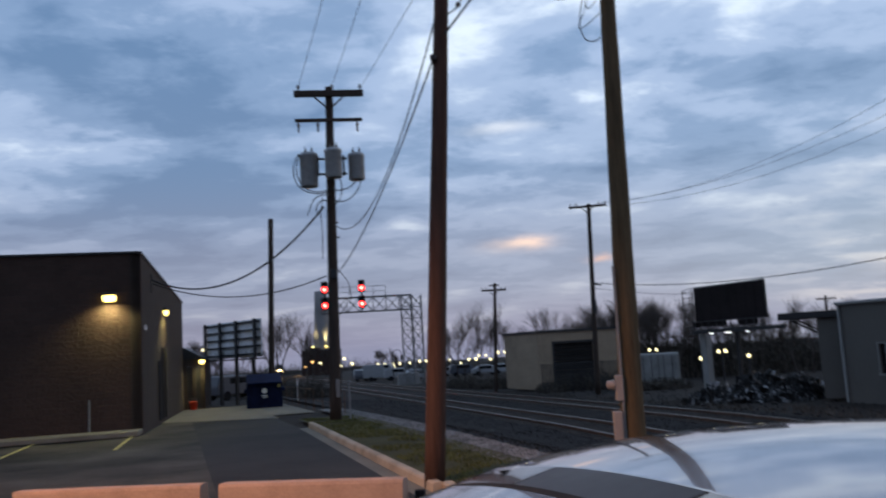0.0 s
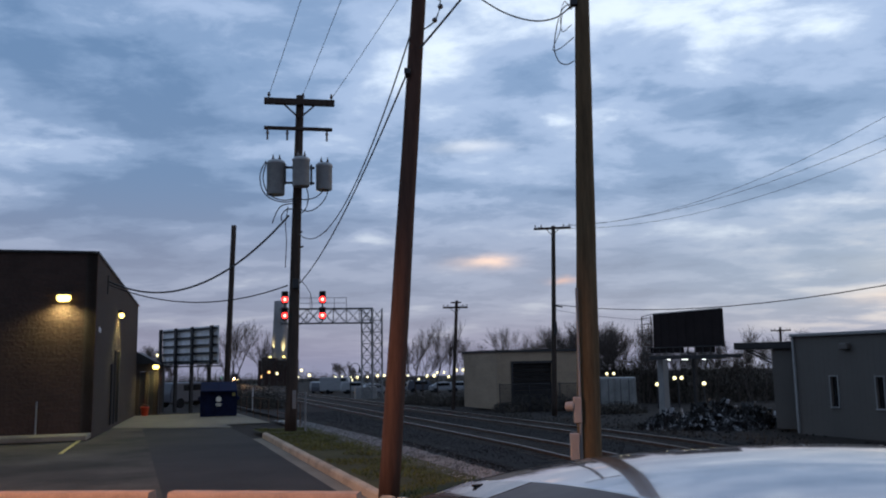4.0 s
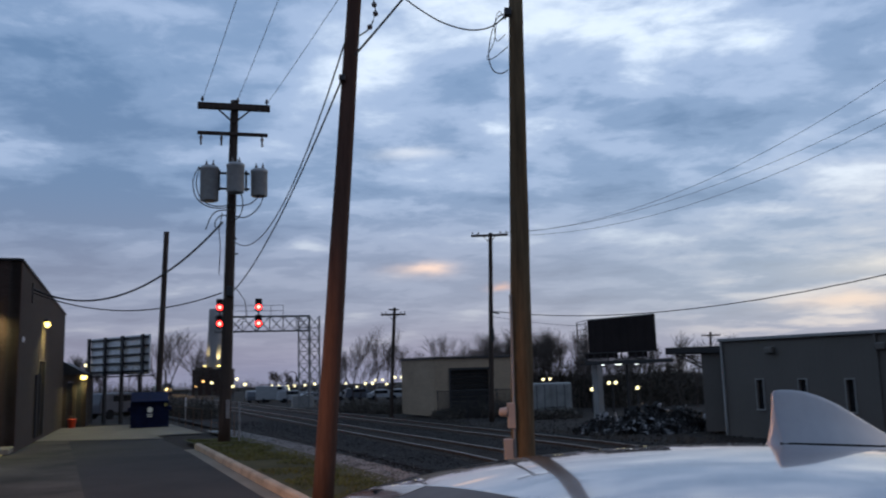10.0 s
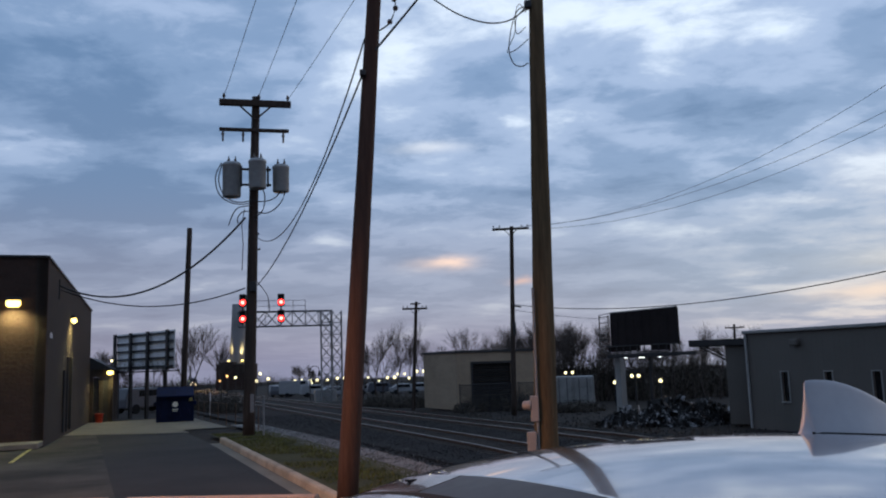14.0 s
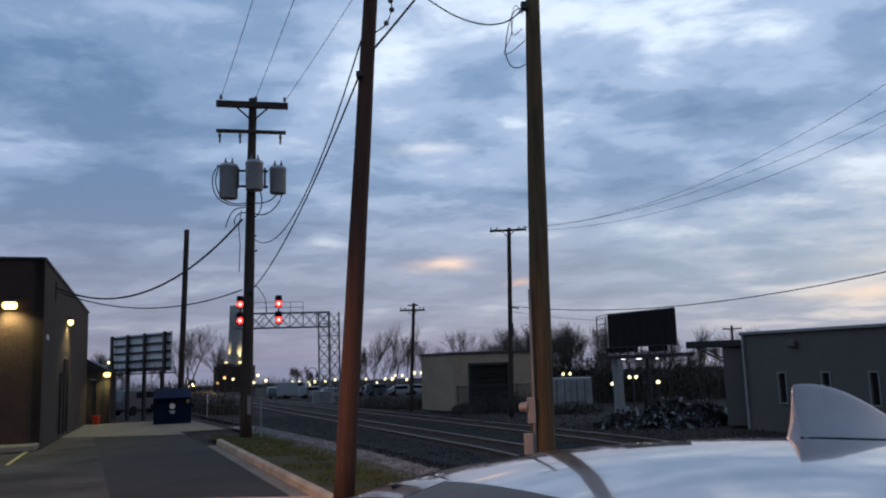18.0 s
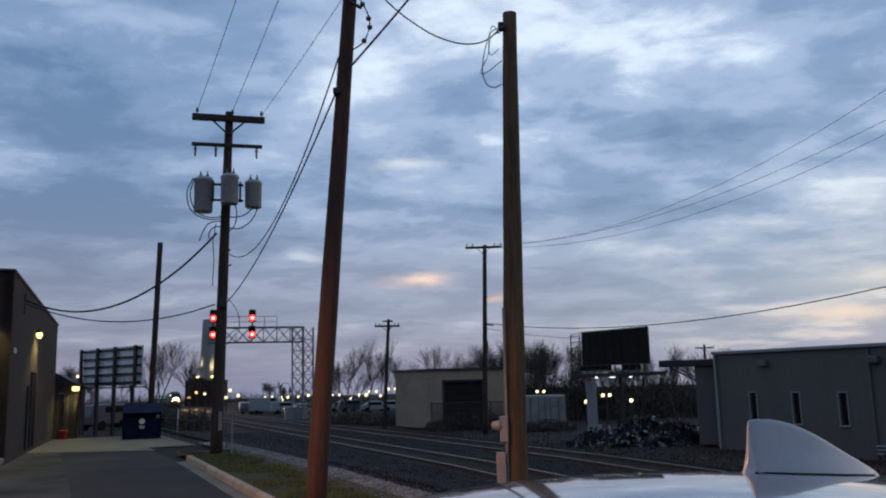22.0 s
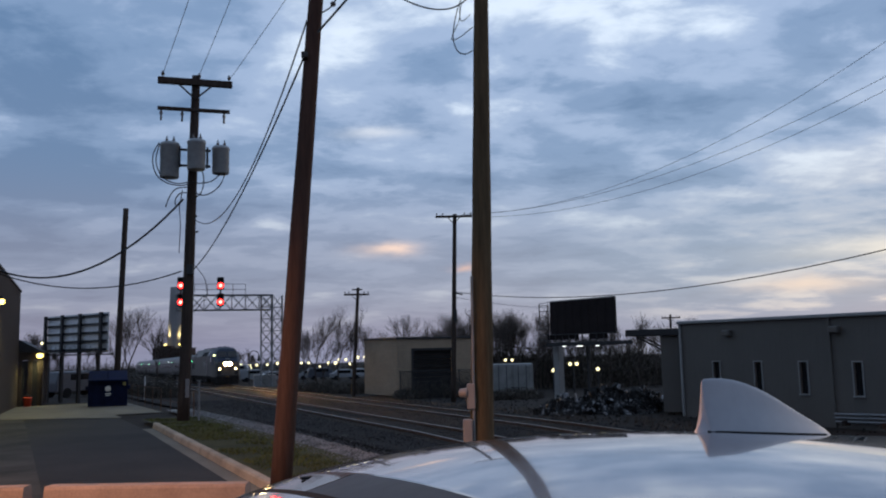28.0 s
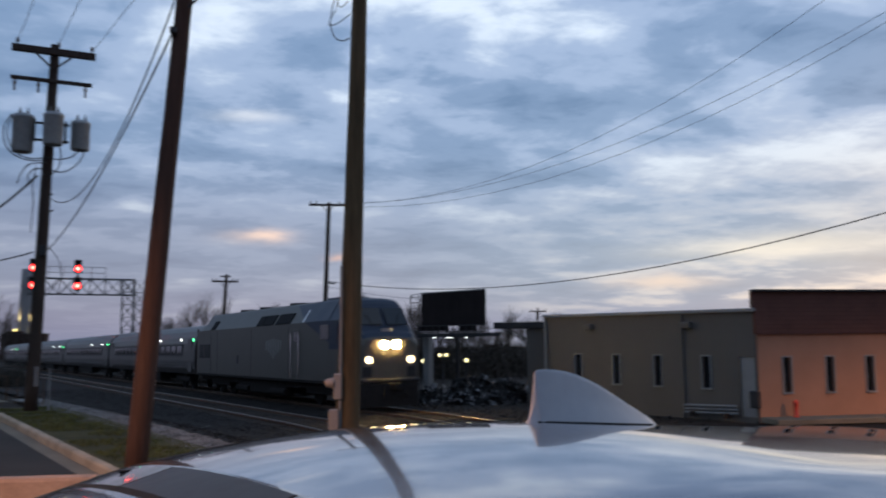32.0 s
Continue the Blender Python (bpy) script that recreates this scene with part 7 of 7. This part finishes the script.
def scrap_yard():
    rng = random.Random(9)
    # crumpled pieces heaped under the billboard
    V, F = [], []
    heaps = ((7.9, 36.2, 1.4, 0.85), (9.0, 36.4, 1.2, 0.7), (10.3, 35.8, 1.4, 1.0), (11.2, 36.4, 1.4, 1.25), (10.0, 37.6, 1.8, 1.35))
    for i in range(5200):
        hx, hy, hr, hh = rng.choice(heaps)
        th, rr = rng.uniform(0, 6.28), hr * math.sqrt(rng.random())
        x, y = hx + rr * math.cos(th), hy + rr * math.sin(th)
        z = gz(x, y) + 0.8 * hh * max(0.0, 1 - (rr / hr) ** 1.5) * rng.uniform(0.75, 1.0)
        s = rng.uniform(0.03, 0.09) if rng.random() < 0.9 else rng.uniform(0.10, 0.30)
        m = Matrix.Translation((x, y, z)) @ Euler((rng.uniform(0, 6), rng.uniform(0, 6), rng.uniform(0, 6))).to_matrix().to_4x4() @ Matrix.Diagonal((s, s * rng.uniform(0.15, 0.6), s * rng.uniform(0.03, 0.2), 1))
        k = len(V)
        V += [m @ Vector((a + rng.uniform(-0.3, 0.3), b + rng.uniform(-0.3, 0.3), c)) for a in (-1, 1) for b in (-1, 1) for c in (-1, 1)]
        F += [(k, k + 1, k + 3, k + 2), (k + 4, k + 6, k + 7, k + 5), (k, k + 4, k + 5, k + 1), (k + 2, k + 3, k + 7, k + 6), (k, k + 2, k + 6, k + 4), (k + 1, k + 5, k + 7, k + 3)]
    for hx, hy, hr, hh in heaps:
        k = len(V)
        V += [(hx + hr * 1.05 * math.cos(j * 0.7854), hy + hr * 1.05 * math.sin(j * 0.7854), gz(hx, hy) - 0.05) for j in range(8)] + [(hx, hy, gz(hx, hy) + hh * 0.66)]
        F += [(k + j, k + (j + 1) % 8, k + 8) for j in range(8)]
    tagged(part("scrap_heap", (V, [], F), M["scrap"]), "heap of crumpled dark scrap metal under the billboard", "scrap heap", kind="stuff")
    # pale container
    c = thing("storage_container", "pale grey steel storage container behind the pole", "container")
    m = Matrix.Translation((7.95, 52.3, gz(7.95, 52.3) + 0.32)) @ pose(0, 0, 0, 0, 0, -8)
    part("body", bm_box((0, 1.2, 0.86), (2.6, 2.4, 1.72), bev=0.03), M["pale_steel"], c).matrix_basis = m
    for i in range(8):
        part("rib", bm_box((-1.15 + 0.33 * i, -0.02, 0.86), (0.07, 0.06, 1.6)), M["pale_steel"], c).matrix_basis = m
    for x in (-0.62, 0.62):
        part("door", bm_box((x, -0.05, 0.88), (1.08, 0.06, 1.5), bev=0.02), M["pale_steel"], c, "pale steel door").matrix_basis = m
        for k in (-0.25, 0.25):
            part("lock_bar", rod_bm((x + k, -0.10, 0.12), (x + k, -0.10, 1.64), 0.02, n=6), M["dark_metal"], c).matrix_basis = m
    part("crossbar", bm_box((0, -0.05, 0.25), (1.2, 0.06, 0.06)), M["dark_metal"], c).matrix_basis = m
    part("chassis", bm_box((0, 1.2, -0.16), (2.4, 2.2, 0.32)), M["under"], c).matrix_basis = m


scrap_yard()


def parked_vehicle(kind, label, m, colour):
    v = thing("car" if kind < 2 else "van", label, "car" if kind < 2 else "van", m, "cars in the far lot")
    hgt = (1.45, 1.7, 2.4)[kind]
    prof = {0: [(-2.2, 0.35), (2.2, 0.35), (2.25, 0.75), (1.2, 0.95), (0.5, hgt), (-1.0, hgt), (-1.7, 0.98), (-2.2, 0.9)], 1: [(-2.2, 0.4), (2.2, 0.4), (2.25, 0.95), (1.3, 1.1), (0.7, hgt), (-2.0, hgt), (-2.2, 1.0)],
            2: [(-2.6, 0.45), (2.6, 0.45), (2.65, 1.1), (2.1, 1.3), (1.6, hgt), (-2.6, hgt)]}[kind]
    bm = bm_new()
    prism(bm, prof, -0.85, 0.85, Matrix(((1, 0, 0, 0), (0, 0, 1, 0), (0, 1, 0, 0), (0, 0, 0, 1))))
    bmesh.ops.recalc_face_normals(bm, faces=bm.faces)
    bmesh.ops.bevel(bm, geom=bm.edges[:], offset=0.06, segments=1, affect="EDGES")
    part("body", bm, colour, v)
    for s in (-1, 1):
        part("side_window", bm_box((-0.25 if kind < 2 else 1.0, s * 0.86, hgt - 0.35), (1.7 if kind < 2 else 0.8, 0.02, 0.4), bev=0.005), M["dark_glass"], v)
        for x in (-1.35, 1.4):
            part("wheel", rod_bm((x, s * 0.70, 0.33), (x, s * 0.88, 0.33), 0.33, n=12), M["rubber"], v)
    return v


def far_lot():
    pale = mat("pale_vehicle_paint", (0.24, 0.25, 0.26), 0.35, vary=0.1, bump=0)
    dark = mat("dark_vehicle_paint", (0.06, 0.065, 0.08), 0.35, vary=0.1, bump=0)
    for i, (x, y, kd, c, rz) in enumerate(((-29.5, 150, 1, pale, 10), (-26.5, 140, 0, pale, 80), (-24.6, 126, 1, dark, 75), (-26.2, 134, 1, pale, 65), (-21.5, 122, 2, pale, -8), (-18.6, 120, 1, pale, 20), (-17.3, 124, 0, dark, 15), (-14.8, 112, 0, pale, 25), (-8.8, 118, 1, dark, 10),
                                           (-5.6, 116, 0, pale, 8), (-3.6, 118, 0, pale, 4), (-10.6, 122, 0, pale, 0))):
        lab = {0: "pale parked car in the far lot", 1: "dark parked car in the far lot", 2: "pale parked van in the far lot"}[kd]
        if c is dark and kd == 0:
            lab = "dark parked saloon in the far lot"
        elif c is pale and kd == 1:
            lab = "pale parked wagon in the far lot"
        parked_vehicle(kd, lab, Matrix.Translation((x, y, gz(x, y))) @ pose(0, 0, 0, 0, 0, rz), c)
    parked_vehicle(1, "dark car parked behind the billboard posts", Matrix.Translation((-20.9, 58.0, gz(-20.9, 58.0))) @ pose(0, 0, 0, 0, 0, 60), dark)
    s = thing("street_lamp", "slim black gooseneck street lamp beyond the tracks", "street lamp")
    g = gz(-16, 99)
    part("mast", rod_bm((-16.0, 99, g), (-16.0, 99, 1.9), 0.07, 0.05, 8), M["dark_metal"], s)
    bm = bm_new()
    tube(bm, [(-16 + 0.55 - 0.55 * math.cos(k / 8 * math.pi), 99, 1.9 + 0.5 * math.sin(k / 8 * math.pi)) for k in range(9)], 0.04)
    part("arm", bm, M["dark_metal"], s)
    part("lantern", rod_bm((-14.9, 99, 1.2), (-14.9, 99, 1.9), 0.22, 0.07, 10), M["dark_metal"], s)
    f = thing("chain_fence", "low chain fence of grey posts and rails beside the verge", "fence")
    for i in range(8):
        q = gp(5.9, 30.5 + 2.4 * i)
        part("post", rod_bm(q, q + Vector((0, 0, 0.95)), 0.022, n=6), M["rust"], f)
    part("rail", rod_bm(gp(5.9, 30.5, 0.45), gp(5.9, 47.3, 0.45), 0.008, n=5), M["rust"], f)
    part("top_rail", rod_bm(gp(5.9, 38.0, 0.92), gp(5.9, 47.3, 0.92), 0.014, n=6), M["rust"], f)
    sg = thing("sign_post", "thin grey sign post beside the transformer pole", "sign post")
    q = Vector((-5.95, 27.3, gz(-5.95, 27.3)))
    part("post", rod_bm(q, q + Vector((0, 0, 1.35)), 0.03, n=6), M["grey_metal"], sg)
    part("cap", rod_bm(q + Vector((0, 0, 1.35)), q + Vector((0, 0, 1.38)), 0.04, n=6), M["grey_metal"], sg)


far_lot()


# ---------- motion ----------
def train_pose(a):
    """Standing on the far track, its front a metres along; the line falls gently beyond the shed."""
    v = TN * P_FAR + TU * a
    lo, hi = tp(P_FAR, a), tp(P_FAR, a + 18)
    tilt = math.degrees(math.atan2(hi.z - lo.z, 18.0))
    return pose(v.x, v.y, lo.z + 0.162, tilt, 0, math.degrees(math.atan2(-TU.x, TU.y)))


def motions():
    times = [(0, 322.0), (8, 322.0), (12, 321.0), (14, 319.0), (16, 316.0), (18, 311.0), (19, 305.0), (20, 294.0), (21, 273.0), (22, 242.0), (23, 210.0), (24, 182.0), (25, 157.0), (26, 135.0), (27, 115.0), (28, 97.0), (29, 79.5), (30, 61.5), (31, 45.6), (32, 27.8)]
    walk(LOCO, [(t, train_pose(a)) for t, a in times])
    for i, c in enumerate(COACHES):
        walk(c, [(t, train_pose(a + 20.95 + 26.15 * i)) for t, a in times])


motions()
